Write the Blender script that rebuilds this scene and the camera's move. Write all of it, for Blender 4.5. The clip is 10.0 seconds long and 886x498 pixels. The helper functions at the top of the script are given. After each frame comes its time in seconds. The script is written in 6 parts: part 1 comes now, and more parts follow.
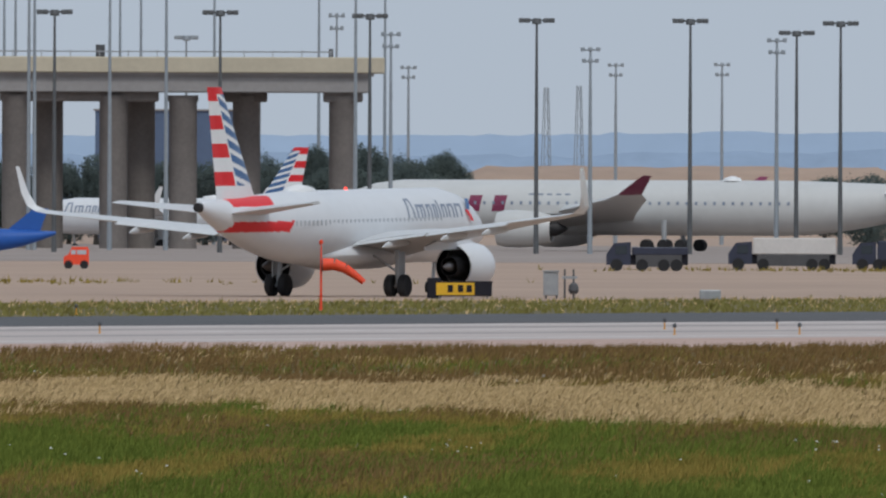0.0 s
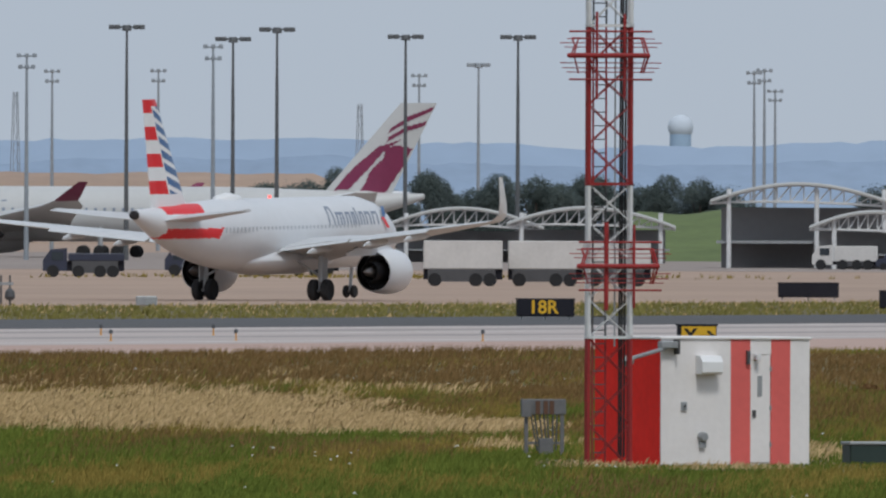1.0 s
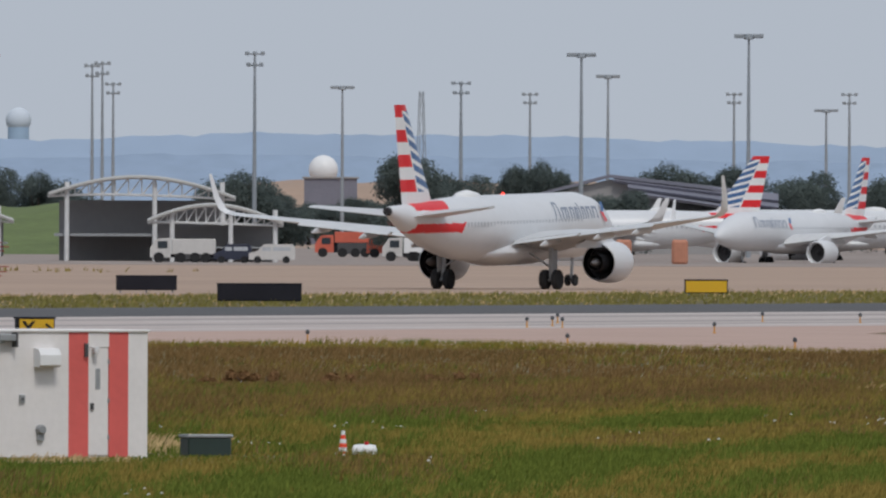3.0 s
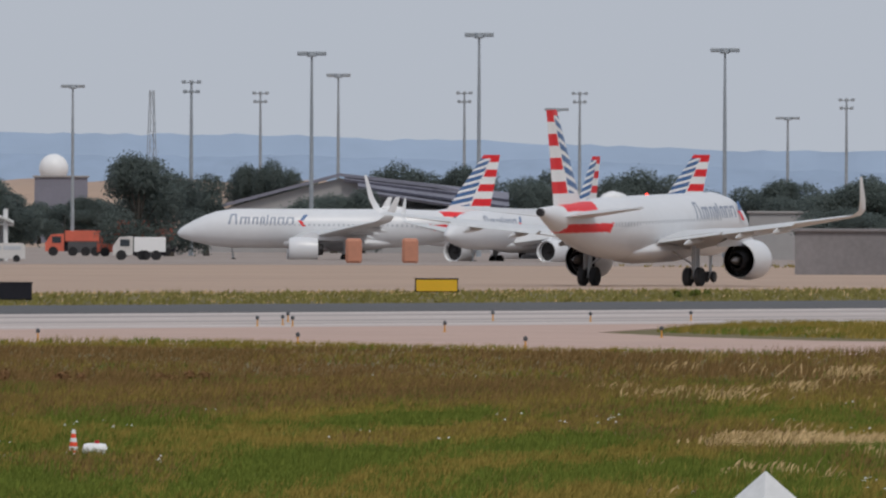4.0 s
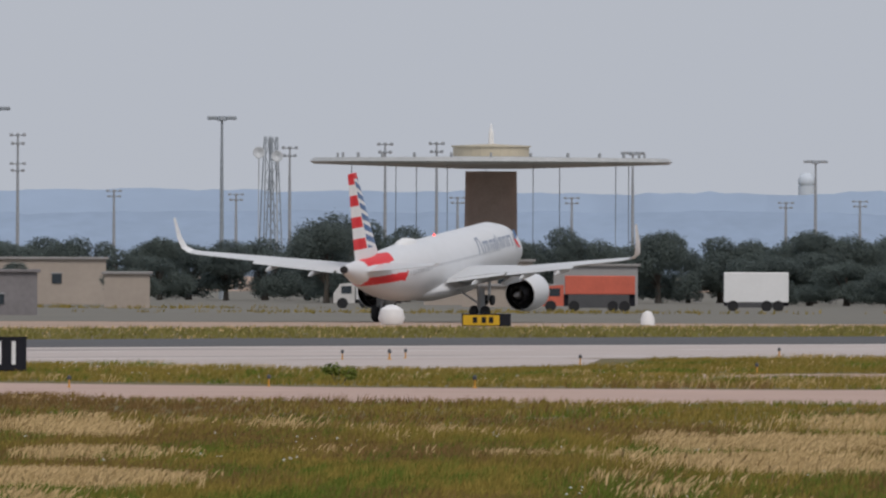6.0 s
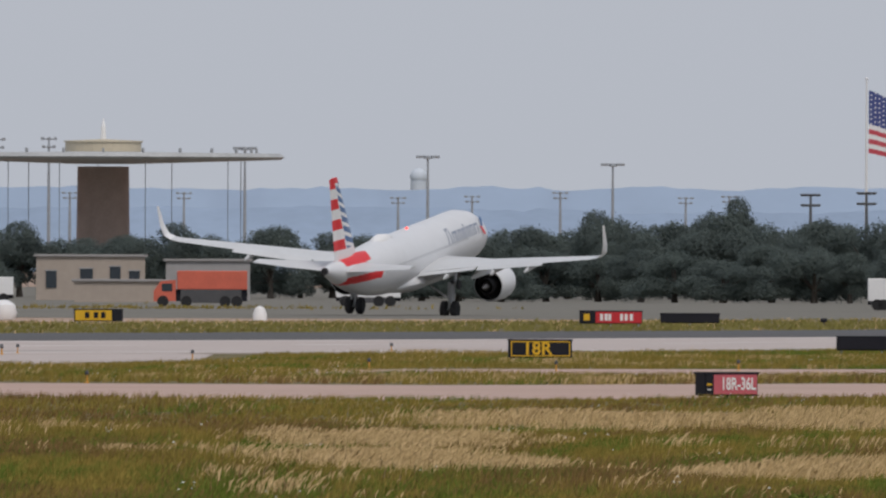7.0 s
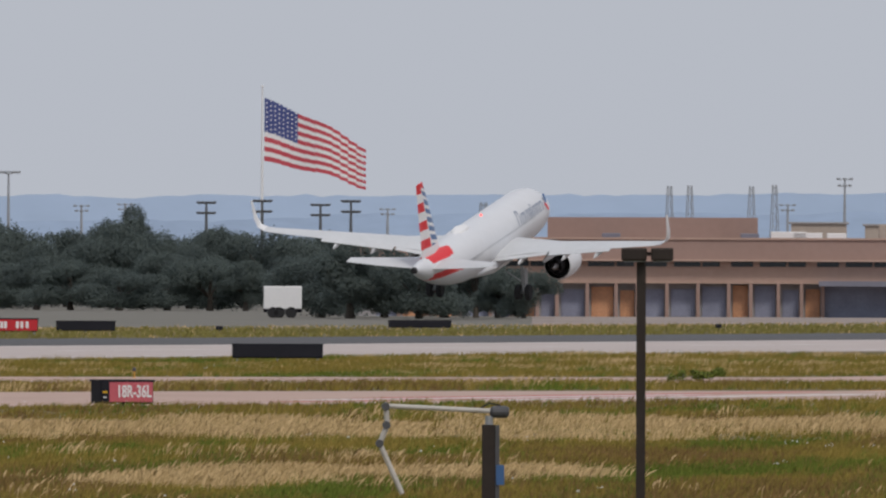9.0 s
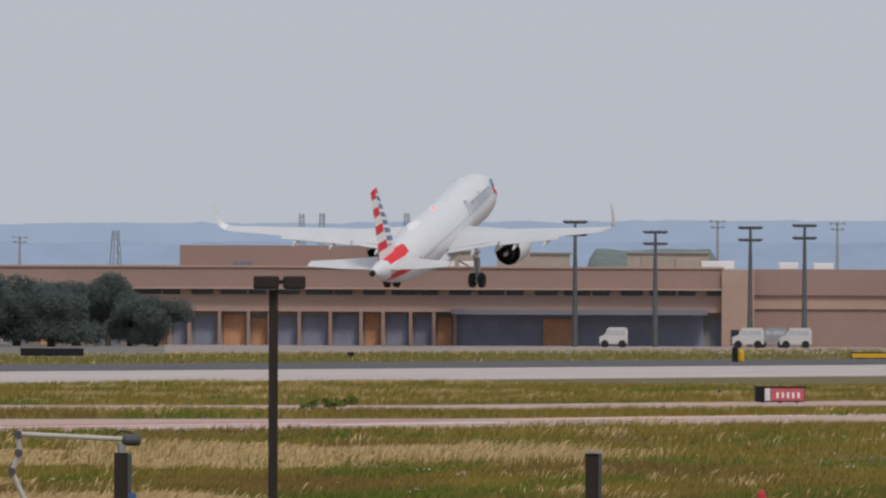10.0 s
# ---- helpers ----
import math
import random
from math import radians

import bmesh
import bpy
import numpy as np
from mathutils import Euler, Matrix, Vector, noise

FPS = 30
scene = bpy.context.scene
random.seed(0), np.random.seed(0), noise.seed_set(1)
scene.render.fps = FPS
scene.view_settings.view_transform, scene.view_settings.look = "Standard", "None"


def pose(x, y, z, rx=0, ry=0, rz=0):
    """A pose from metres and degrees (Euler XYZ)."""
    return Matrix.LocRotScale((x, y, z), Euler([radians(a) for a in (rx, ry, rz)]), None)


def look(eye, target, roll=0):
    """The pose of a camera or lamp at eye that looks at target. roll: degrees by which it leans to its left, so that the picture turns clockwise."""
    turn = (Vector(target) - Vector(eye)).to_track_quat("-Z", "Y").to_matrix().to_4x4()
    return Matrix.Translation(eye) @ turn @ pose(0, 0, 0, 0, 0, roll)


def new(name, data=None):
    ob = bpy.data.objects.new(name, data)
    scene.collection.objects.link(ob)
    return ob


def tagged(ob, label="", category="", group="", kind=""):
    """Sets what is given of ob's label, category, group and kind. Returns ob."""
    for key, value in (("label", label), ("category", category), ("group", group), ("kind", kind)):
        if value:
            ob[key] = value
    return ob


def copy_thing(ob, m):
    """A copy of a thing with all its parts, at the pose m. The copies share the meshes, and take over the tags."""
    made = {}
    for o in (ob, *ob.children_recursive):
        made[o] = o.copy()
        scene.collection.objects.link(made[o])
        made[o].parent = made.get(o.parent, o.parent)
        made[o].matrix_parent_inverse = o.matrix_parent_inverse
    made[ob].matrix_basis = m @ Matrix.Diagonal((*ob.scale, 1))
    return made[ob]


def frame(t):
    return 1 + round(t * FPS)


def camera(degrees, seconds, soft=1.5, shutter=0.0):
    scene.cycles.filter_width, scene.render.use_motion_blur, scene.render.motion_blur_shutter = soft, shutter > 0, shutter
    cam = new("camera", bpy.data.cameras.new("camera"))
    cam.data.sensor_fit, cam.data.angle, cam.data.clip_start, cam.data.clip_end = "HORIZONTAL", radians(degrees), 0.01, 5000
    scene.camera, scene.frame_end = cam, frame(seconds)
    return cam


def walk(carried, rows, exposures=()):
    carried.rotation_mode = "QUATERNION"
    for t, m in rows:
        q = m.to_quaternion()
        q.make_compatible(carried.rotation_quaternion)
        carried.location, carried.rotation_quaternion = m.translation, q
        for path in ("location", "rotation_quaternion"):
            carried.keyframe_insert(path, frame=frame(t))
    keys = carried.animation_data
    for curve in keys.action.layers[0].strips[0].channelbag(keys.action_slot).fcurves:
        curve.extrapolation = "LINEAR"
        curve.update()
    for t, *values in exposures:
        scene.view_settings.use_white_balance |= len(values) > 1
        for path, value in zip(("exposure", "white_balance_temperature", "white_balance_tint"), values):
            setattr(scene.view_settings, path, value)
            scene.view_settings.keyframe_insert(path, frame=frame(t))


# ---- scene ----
EYE = Vector((0.0, 0.0, 5.6))
LEAN = 0.206


def sight(bearing, rise):
    """The pose of the long lens: bearing in degrees to the right of +y, rise in degrees."""
    b, e = radians(bearing), radians(rise)
    way = Vector((math.sin(b) * math.cos(e), math.cos(b) * math.cos(e), math.sin(e)))
    return look(EYE, EYE + way * 1000, LEAN)


# The camera stands on a knoll and pans to the right after the airliner.
cam = camera(2.0416, 10.0, soft=2.3)
walk(cam, [(t, sight(b, e)) for t, b, e in (
    (0, 0.0000, -0.1146),
    (0.5, 0.6122, -0.1093),
    (1, 1.2988, -0.0959),
    (1.5, 1.6596, -0.0984),
    (1.7, 1.8235, -0.0969),
    (2, 1.9398, -0.0953),
    (2.5, 2.4715, -0.1034),
    (2.7, 2.6340, -0.1065),
    (3.8, 3.2955, -0.1059),
    (4, 3.4457, -0.1076),
    (4.5, 3.8755, -0.0914),
    (5, 4.3375, -0.0654),
    (5.5, 5.3365, 0.0065),
    (5.9, 5.5658, -0.0031),
    (6, 5.7079, -0.0074),
    (6.2, 6.1122, -0.0284),
    (7.3, 6.6936, -0.0160),
    (7.5, 6.8367, -0.0241),
    (8, 7.3844, -0.0257),
    (8.5, 7.5552, -0.0124),
    (9, 7.9940, 0.0070),
    (9.5, 8.3865, 0.0316),
    (10, 8.8413, 0.0746))],
    exposures=((0, 0.0, 6100, 7), (2, 0.0, 6200, 8), (4.5, 0.0, 6500, 11), (8, 0.02, 6600, 12), (10, 0.04, 6600, 12)))

# ---- world and light: a thin, bright overcast with a weak sun high behind the camera, to its right ----
SUN_UP, SUN_TURN = 52.0, 166.0   # degrees: height, and compass turn from +y to the right
world = bpy.data.worlds.new("overcast_sky")
scene.world = world
world.use_nodes = True
wn, wl = world.node_tree.nodes, world.node_tree.links
sky = wn.new("ShaderNodeTexSky")
sky.sky_type, sky.sun_disc = "NISHITA", False
sky.sun_elevation, sky.sun_rotation = radians(SUN_UP), radians(SUN_TURN)
sky.air_density, sky.dust_density, sky.ozone_density = 1.0, 2.5, 2.0
veil = wn.new("ShaderNodeMixRGB")
veil.inputs[0].default_value = 0.9
veil.inputs[2].default_value = (4.85, 5.25, 5.9, 1)
wl.new(sky.outputs[0], veil.inputs[1])
wl.new(veil.outputs[0], wn["Background"].inputs[0])
wn["Background"].inputs[1].default_value = 0.1
sun = new("sun", bpy.data.lights.new("sun", "SUN"))
sun.data.energy, sun.data.angle, sun.data.color = 1.35, radians(12), (1.0, 0.94, 0.86)
sr, se = radians(SUN_TURN), radians(SUN_UP)
sun.matrix_world = look((0, 0, 0), (-math.sin(sr) * math.cos(se), -math.cos(sr) * math.cos(se), -math.sin(se)))
scene.view_settings.exposure = 0.0


# ---- plan ----
AXIS = radians(26.0)              # the runways' heading, to the right of +y
E = Vector((math.sin(AXIS), math.cos(AXIS), 0))
N = Vector((-math.cos(AXIS), math.sin(AXIS), 0))


def at(bearing, d, z=0.0):
    """A place by its bearing in degrees and its distance in metres from the knoll."""
    b = radians(bearing)
    return Vector((d * math.sin(b), d * math.cos(b), z))


def lane(s, q, z=0.0):
    """A place s metres along the runways and q metres across to their left."""
    p = E * s + N * q
    return Vector((p.x, p.y, z))


def bend(bearing):
    """The share by which the near runway and its verges draw in towards the knoll as they run off to the right."""
    return np.interp(bearing, (5.0, 7.0), (1.0, 0.965))


def lane_bent(s, q, z=0.0):
    """A place on the near runway or its taxiways and verges."""
    p = lane(s, q)
    k = float(bend(math.degrees(math.atan2(p.x, p.y))))
    return Vector((p.x * k, p.y * k, z))


def facing(bearing, d, turn=0.0, z=0.0):
    """A pose at a place whose -y side looks back at the knoll; turn in degrees, anticlockwise from above."""
    p = at(bearing, d, z)
    return pose(p.x, p.y, z, 0, 0, -bearing + turn)


# ---- materials ----
def mat(name, color, rough=0.7, metal=0.0, vary=0.15, size=1.0, bump=0.0, second=None, island=0.0, objects=0.0, shine=0.5):
    """A procedural surface: two sizes of noise over a base colour, some relief, and chance tints."""
    m = bpy.data.materials.new(name)
    m.use_nodes = True
    nt = m.node_tree
    bsdf = nt.nodes["Principled BSDF"]
    bsdf.inputs["Roughness"].default_value, bsdf.inputs["Metallic"].default_value = rough, metal
    bsdf.inputs["Specular IOR Level"].default_value = shine
    tc = nt.nodes.new("ShaderNodeTexCoord")
    fac = None
    for k, (scale, share) in enumerate(((1.0 / size, 0.6), (7.3 / size, 0.4))):
        n = nt.nodes.new("ShaderNodeTexNoise")
        n.inputs["Scale"].default_value, n.inputs["Detail"].default_value = scale, 5
        nt.links.new(tc.outputs["Object"], n.inputs["Vector"])
        mul = nt.nodes.new("ShaderNodeMath")
        mul.operation = "MULTIPLY_ADD"
        mul.inputs[1].default_value, mul.inputs[2].default_value = share, 0.0
        nt.links.new(n.outputs["Fac"], mul.inputs[0])
        if fac is not None:
            nt.links.new(fac, mul.inputs[2])
        fac = mul.outputs[0]
        last = n
    for amount, node, socket in ((island, "ShaderNodeNewGeometry", "Random Per Island"), (objects, "ShaderNodeObjectInfo", "Random")):
        if amount:
            g = nt.nodes.new(node)
            mul = nt.nodes.new("ShaderNodeMath")
            mul.operation = "MULTIPLY_ADD"
            mul.inputs[1].default_value = amount
            sub = nt.nodes.new("ShaderNodeMath")
            sub.operation = "SUBTRACT"
            sub.inputs[1].default_value = amount / 2
            nt.links.new(fac, sub.inputs[0])
            nt.links.new(g.outputs[socket], mul.inputs[0])
            nt.links.new(sub.outputs[0], mul.inputs[2])
            fac = mul.outputs[0]
    ramp = nt.nodes.new("ShaderNodeValToRGB")
    ramp.color_ramp.elements[0].position, ramp.color_ramp.elements[1].position = 0.3, 0.7
    lo = second if second else [c * (1 - vary) for c in color]
    hi = color if second else [min(1, c * (1 + vary)) for c in color]
    ramp.color_ramp.elements[0].color, ramp.color_ramp.elements[1].color = (*lo, 1), (*hi, 1)
    nt.links.new(fac, ramp.inputs[0])
    nt.links.new(ramp.outputs[0], bsdf.inputs["Base Color"])
    if bump:
        b = nt.nodes.new("ShaderNodeBump")
        b.inputs["Strength"].default_value, b.inputs["Distance"].default_value = bump, size * 0.05
        nt.links.new(last.outputs["Fac"], b.inputs["Height"])
        nt.links.new(b.outputs[0], bsdf.inputs["Normal"])
    return m


def glowing(name, color, strength):
    m = mat(name, color, vary=0.02)
    b = m.node_tree.nodes["Principled BSDF"]
    b.inputs["Emission Color"].default_value, b.inputs["Emission Strength"].default_value = (*color, 1), strength
    return m


M_SILVER = mat("silver_mica_paint", (0.68, 0.69, 0.71), 0.32, 0.0, 0.05, 6)
M_WINGGREY = mat("wing_grey_paint", (0.6, 0.61, 0.62), 0.4, 0.0, 0.08, 3)
M_WHITE = mat("white_paint", (0.8, 0.8, 0.8), 0.45, 0.0, 0.05, 2)
M_RED = mat("red_paint", (0.72, 0.018, 0.025), 0.4, 0.0, 0.1, 2)
M_BLUE = mat("blue_paint", (0.05, 0.13, 0.3), 0.4, 0.0, 0.15, 2)
M_TITLE = mat("grey_blue_lettering", (0.24, 0.28, 0.36), 0.4, 0.0, 0.1, 2)
M_PANE = mat("grey_cabin_pane", (0.46, 0.48, 0.51), 0.3, 0.0, 0.15, 0.6)
M_TYRE = mat("tyre_rubber", (0.018, 0.018, 0.02), 0.85, 0.0, 0.2, 0.5)
M_STRUT = mat("gear_leg_grey", (0.4, 0.41, 0.42), 0.45, 0.2, 0.1, 0.5)
M_SOOT = mat("sooty_nozzle_metal", (0.035, 0.033, 0.035), 0.6, 0.5, 0.2, 0.6)
M_NOZZLE = mat("bare_nozzle_metal", (0.3, 0.28, 0.27), 0.4, 0.8, 0.15, 0.6)
M_BEACON = glowing("red_beacon_glow", (1.0, 0.05, 0.03), 2.5)
M_CONCRETE = mat("runway_concrete", (0.48, 0.41, 0.38), 0.85, 0.0, 0.12, 9, 0.2)
M_TAXI = mat("pinkish_taxiway_concrete", (0.47, 0.325, 0.265), 0.85, 0.0, 0.12, 9, 0.2)
M_ASPHALT = mat("shoulder_asphalt", (0.085, 0.083, 0.085), 0.9, 0.0, 0.2, 6, 0.3)
M_MARK = mat("worn_marking_paint", (0.62, 0.6, 0.58), 0.8, 0.0, 0.2, 2)
M_SAND = mat("dry_sandy_ground", (0.46, 0.325, 0.24), 0.95, 0.0, 0.18, 40, 0.2, (0.34, 0.24, 0.18))
M_SOIL = mat("grassy_soil", (0.17, 0.13, 0.045), 0.95, 0.0, 0.3, 12, 0.4, (0.1, 0.085, 0.028))
# Haze of distance is mixed into the hill colour as blue.
M_HILL = mat("haze_blue_far_hill", (0.31, 0.39, 0.51), 1.0, 0.0, 0.07, 60)
M_GALV = mat("galvanised_steel", (0.36, 0.37, 0.38), 0.55, 0.5, 0.15, 0.5)
M_DARKSTEEL = mat("dark_weathered_steel", (0.09, 0.09, 0.095), 0.6, 0.3, 0.2, 1.0)
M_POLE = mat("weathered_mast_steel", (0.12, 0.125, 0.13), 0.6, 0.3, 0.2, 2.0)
# Paler copy of the mast steel, with haze put into its colour.
M_POLEFAR = mat("haze_paled_mast_steel", (0.3, 0.33, 0.36), 0.6, 0.2, 0.15, 2.0)
M_TOWERRED = mat("faded_tower_red", (0.29, 0.018, 0.018), 0.65, 0.0, 0.25, 0.8)
M_TOWERWHITE = mat("tower_white", (0.68, 0.68, 0.68), 0.55, 0.0, 0.12, 0.8)
M_HUTRED = mat("hut_red_paint", (0.86, 0.03, 0.02), 0.7, 0.0, 0.12, 1.2, 0.1, shine=0.15)
M_HUTPINK = mat("hut_faded_red_paint", (0.72, 0.13, 0.115), 0.6, 0.0, 0.08, 1.2, 0.1)
M_HUTWHITE = mat("hut_white_paint", (0.82, 0.785, 0.77), 0.6, 0.0, 0.06, 1.2, 0.1)
M_BLACK = mat("sign_black", (0.018, 0.018, 0.025), 0.75, 0.0, 0.2, 1, shine=0.2)
M_YELLOW = mat("sign_yellow", (0.72, 0.42, 0.015), 0.5, 0.0, 0.06, 1)
M_SIGNRED = mat("sign_red", (0.55, 0.02, 0.03), 0.5, 0.0, 0.08, 1)
M_SIGNFADED = mat("sun_faded_sign_red", (0.55, 0.11, 0.14), 0.6, 0.0, 0.15, 0.4)
M_ORANGE = mat("bright_orange", (0.86, 0.075, 0.025), 0.6, 0.0, 0.1, 1)
M_AMBER = mat("amber_lens", (0.6, 0.27, 0.02), 0.35, 0.0, 0.1, 0.3)
M_GREEN = mat("dark_green_paint", (0.024, 0.042, 0.036), 0.5, 0.0, 0.15, 1)


# ---- mesh building ----
class Shape:
    """Points and faces gathered for one mesh; each face keeps the number of its material."""

    def __init__(self):
        self.v, self.f, self.m = [], [], []

    def add(self, verts, faces, mi=0, place=None):
        k = len(self.v)
        for p in verts:
            p = Vector(p)
            self.v.append(tuple(place @ p if place is not None else p))
        for f in faces:
            self.f.append(tuple(k + i for i in f))
            self.m.append(mi)
        return self

    def box(self, x0, x1, y0, y1, z0, z1, mi=0, place=None, bevel=0.0):
        if bevel <= 0:
            v = [(x, y, z) for z in (z0, z1) for y in (y0, y1) for x in (x0, x1)]
            return self.add(v, [(0, 2, 3, 1), (4, 5, 7, 6), (0, 1, 5, 4), (2, 6, 7, 3), (0, 4, 6, 2), (1, 3, 7, 5)], mi, place)
        b = min(bevel, (x1 - x0) / 2.1, (y1 - y0) / 2.1, (z1 - z0) / 2.1)

        def ring(z, i):
            return [(x0 + i, y0 + b, z), (x0 + b, y0 + i, z), (x1 - b, y0 + i, z), (x1 - i, y0 + b, z),
                    (x1 - i, y1 - b, z), (x1 - b, y1 - i, z), (x0 + b, y1 - i, z), (x0 + i, y1 - b, z)]
        return self.loft([ring(z0, b * 0.6), ring(z0 + b, 0), ring(z1 - b, 0), ring(z1, b * 0.6)], mi, place)

    def loft(self, rings, mi=0, place=None, caps=True):
        n = len(rings[0])
        v = [p for r in rings for p in r]
        f = []
        for a in range(len(rings) - 1):
            for i in range(n):
                j = (i + 1) % n
                f.append((a * n + i, a * n + j, (a + 1) * n + j, (a + 1) * n + i))
        if caps:
            f.append(tuple(reversed(range(n))))
            f.append(tuple((len(rings) - 1) * n + i for i in range(n)))
        return self.add(v, f, mi, place)

    def turned(self, rows, n=16, mi=0, place=None, caps=True):
        """A body of revolution about z: rows of (radius, z)."""
        return self.loft([[(r * math.cos(2 * math.pi * i / n), r * math.sin(2 * math.pi * i / n), z) for i in range(n)]
                          for r, z in rows], mi, place, caps)

    def rod(self, a, b, r, n=6, mi=0, r2=None, place=None):
        a, b = Vector(a), Vector(b)
        q = (b - a).to_track_quat("Z", "Y").to_matrix().to_4x4()
        m = Matrix.Translation(a) @ q
        if place is not None:
            m = place @ m
        return self.turned([(r, 0), (r if r2 is None else r2, (b - a).length)], n, mi, m)

    def mesh(self, name, mats, smooth=False):
        me = bpy.data.meshes.new(name)
        me.from_pydata(self.v, [], self.f)
        for m in mats:
            me.materials.append(m)
        me.polygons.foreach_set("material_index", self.m)
        if smooth:
            me.polygons.foreach_set("use_smooth", [True] * len(self.f))
            me.set_sharp_from_angle(angle=radians(38))
        bm = bmesh.new()
        bm.from_mesh(me)
        bmesh.ops.recalc_face_normals(bm, faces=bm.faces)
        bm.to_mesh(me)
        bm.free()
        me.update()
        return me


def part(name, shape, mats, parent, label="", smooth=False, m=None):
    """One mesh object under a thing or a part."""
    mats = mats if isinstance(mats, (list, tuple)) else [mats]
    ob = new(name, shape.mesh(name, mats, smooth))
    ob.parent = parent
    if m is not None:
        ob.matrix_basis = m
    return tagged(ob, label) if label else ob


def thing(name, label, category, m, group="", kind=""):
    """An empty at the base of a thing, to parent its parts."""
    ob = new(name)
    ob.matrix_basis = m
    return tagged(ob, label, category, group, kind)


def single(name, shape, mats, label, category, m, group="", kind="", smooth=False):
    """A thing of one mesh."""
    mats = mats if isinstance(mats, (list, tuple)) else [mats]
    ob = new(name, shape.mesh(name, mats, smooth))
    ob.matrix_basis = m
    return tagged(ob, label, category, group, kind)


def letters(text, height, material, parent, x, z, y, label="", width=None):
    """Raised lettering in the built-in font on a face that looks to -y; x is its centre."""
    cu = bpy.data.curves.new("lettering", "FONT")
    cu.body, cu.align_x, cu.align_y, cu.size, cu.extrude, cu.resolution_u = text, "CENTER", "CENTER", height * 1.4, 0.01, 3
    cu.offset = height * 0.03
    tmp = new("lettering", cu)
    deps = bpy.context.evaluated_depsgraph_get()
    me = bpy.data.meshes.new_from_object(tmp.evaluated_get(deps))
    bpy.data.objects.remove(tmp)
    me.materials.clear()
    me.materials.append(material)
    ob = new("lettering", me)
    ob.parent = parent
    ob.matrix_basis = pose(x, y, z, 90, 0, 0)
    if width:
        w = max(v.co.x for v in me.vertices) - min(v.co.x for v in me.vertices)
        for v in me.vertices:
            v.co.x *= width / w
    return tagged(ob, label) if label else ob


# ---- ground: one sheet with grass in front and dry ground round the runways ----
def ground_sheet():
    s = Shape()
    rings = [0, 60, 250, 400, 520, 640, 800, 1000, 1300, 1700, 2300, 3000, 3800, 4900]
    cols = 72
    v, f = [], []
    for r in rings:
        for i in range(cols):
            a = 2 * math.pi * i / cols
            v.append((r * math.sin(a), r * math.cos(a), 4.0 - 4.0 * min(1, r / 60) if r < 60 else 0.0))
    for k in range(len(rings) - 1):
        for i in range(cols):
            j = (i + 1) % cols
            f.append((k * cols + i, k * cols + j, (k + 1) * cols + j, (k + 1) * cols + i))
    s.add(v, f)
    return single("ground", s, M_SOIL, "grassy airfield ground reaching to the far hills", "ground", pose(0, 0, 0), kind="structure")


def strip(name, s0, s1, q0, q1, z, material, label, category):
    """A flat strip along the runways, thin, laid on the ground."""
    n = 1 if s1 - s0 < 100 else 48
    rings = []
    for k in range(n + 1):
        along = s0 + (s1 - s0) * (k / n) ** 2
        a = lane_bent(along, q0)
        b = lane_bent(along, q1) if q1 <= 600 else lane(along, q1)
        rings.append([(a.x, a.y, -0.2), (b.x, b.y, -0.2), (b.x, b.y, z), (a.x, a.y, z)])
    sh = Shape().loft(rings)
    return single(name, sh, material, label, category, pose(0, 0, 0), kind="structure")


def paving(name, corners, z, material, label):
    """A paved area with corners (s, q), anticlockwise."""
    sh = Shape()
    n = len(corners)
    v = [tuple(lane_bent(s, q, h)) for h in (-0.2, z) for s, q in corners]
    sh.add(v, [tuple(reversed(range(n))), tuple(range(n, 2 * n))] + [(i, (i + 1) % n, n + (i + 1) % n, n + i) for i in range(n)])
    return single(name, sh, material, label, "pavement", pose(0, 0, 0), kind="structure")


ground_sheet()
strip("ground_dry", 500, 4200, 600, 2600, 0.03, M_SAND, "dry sandy ground beyond the grass verge", "ground")
M_APRON = mat("grey_apron_asphalt", (0.3, 0.245, 0.215), 0.9, 0.0, 0.25, 25, 0.2)
# Turf is greyed in its colour for the haze lying over it.
M_HAZEGRASS = mat("haze_greyed_brown_turf", (0.19, 0.175, 0.145), 0.95, 0.0, 0.2, 25, 0.2, (0.14, 0.132, 0.11))


def sector(name, b0, b1, d0, d1, z, material, label):
    """A flat sector of ground between two bearings and two distances."""
    sh = Shape()
    n = 14
    v = []
    for h in (-0.2, z):
        for d in (d0, d1):
            for i in range(n + 1):
                b = b0 + (b1 - b0) * i / n
                v.append(tuple(at(b, d + 12 * noise.noise((b * 3.0, d * 0.01, 1.0)), h)))
    k = n + 1
    f = []
    for i in range(n):
        f += [(2 * k + i, 2 * k + i + 1, 3 * k + i + 1, 3 * k + i), (i, i + 1, 2 * k + i + 1, 2 * k + i), (k + i, k + i + 1, 3 * k + i + 1, 3 * k + i)]
    sh.add(v, f)
    return single(name, sh, material, label, "ground", pose(0, 0, 0), kind="structure")


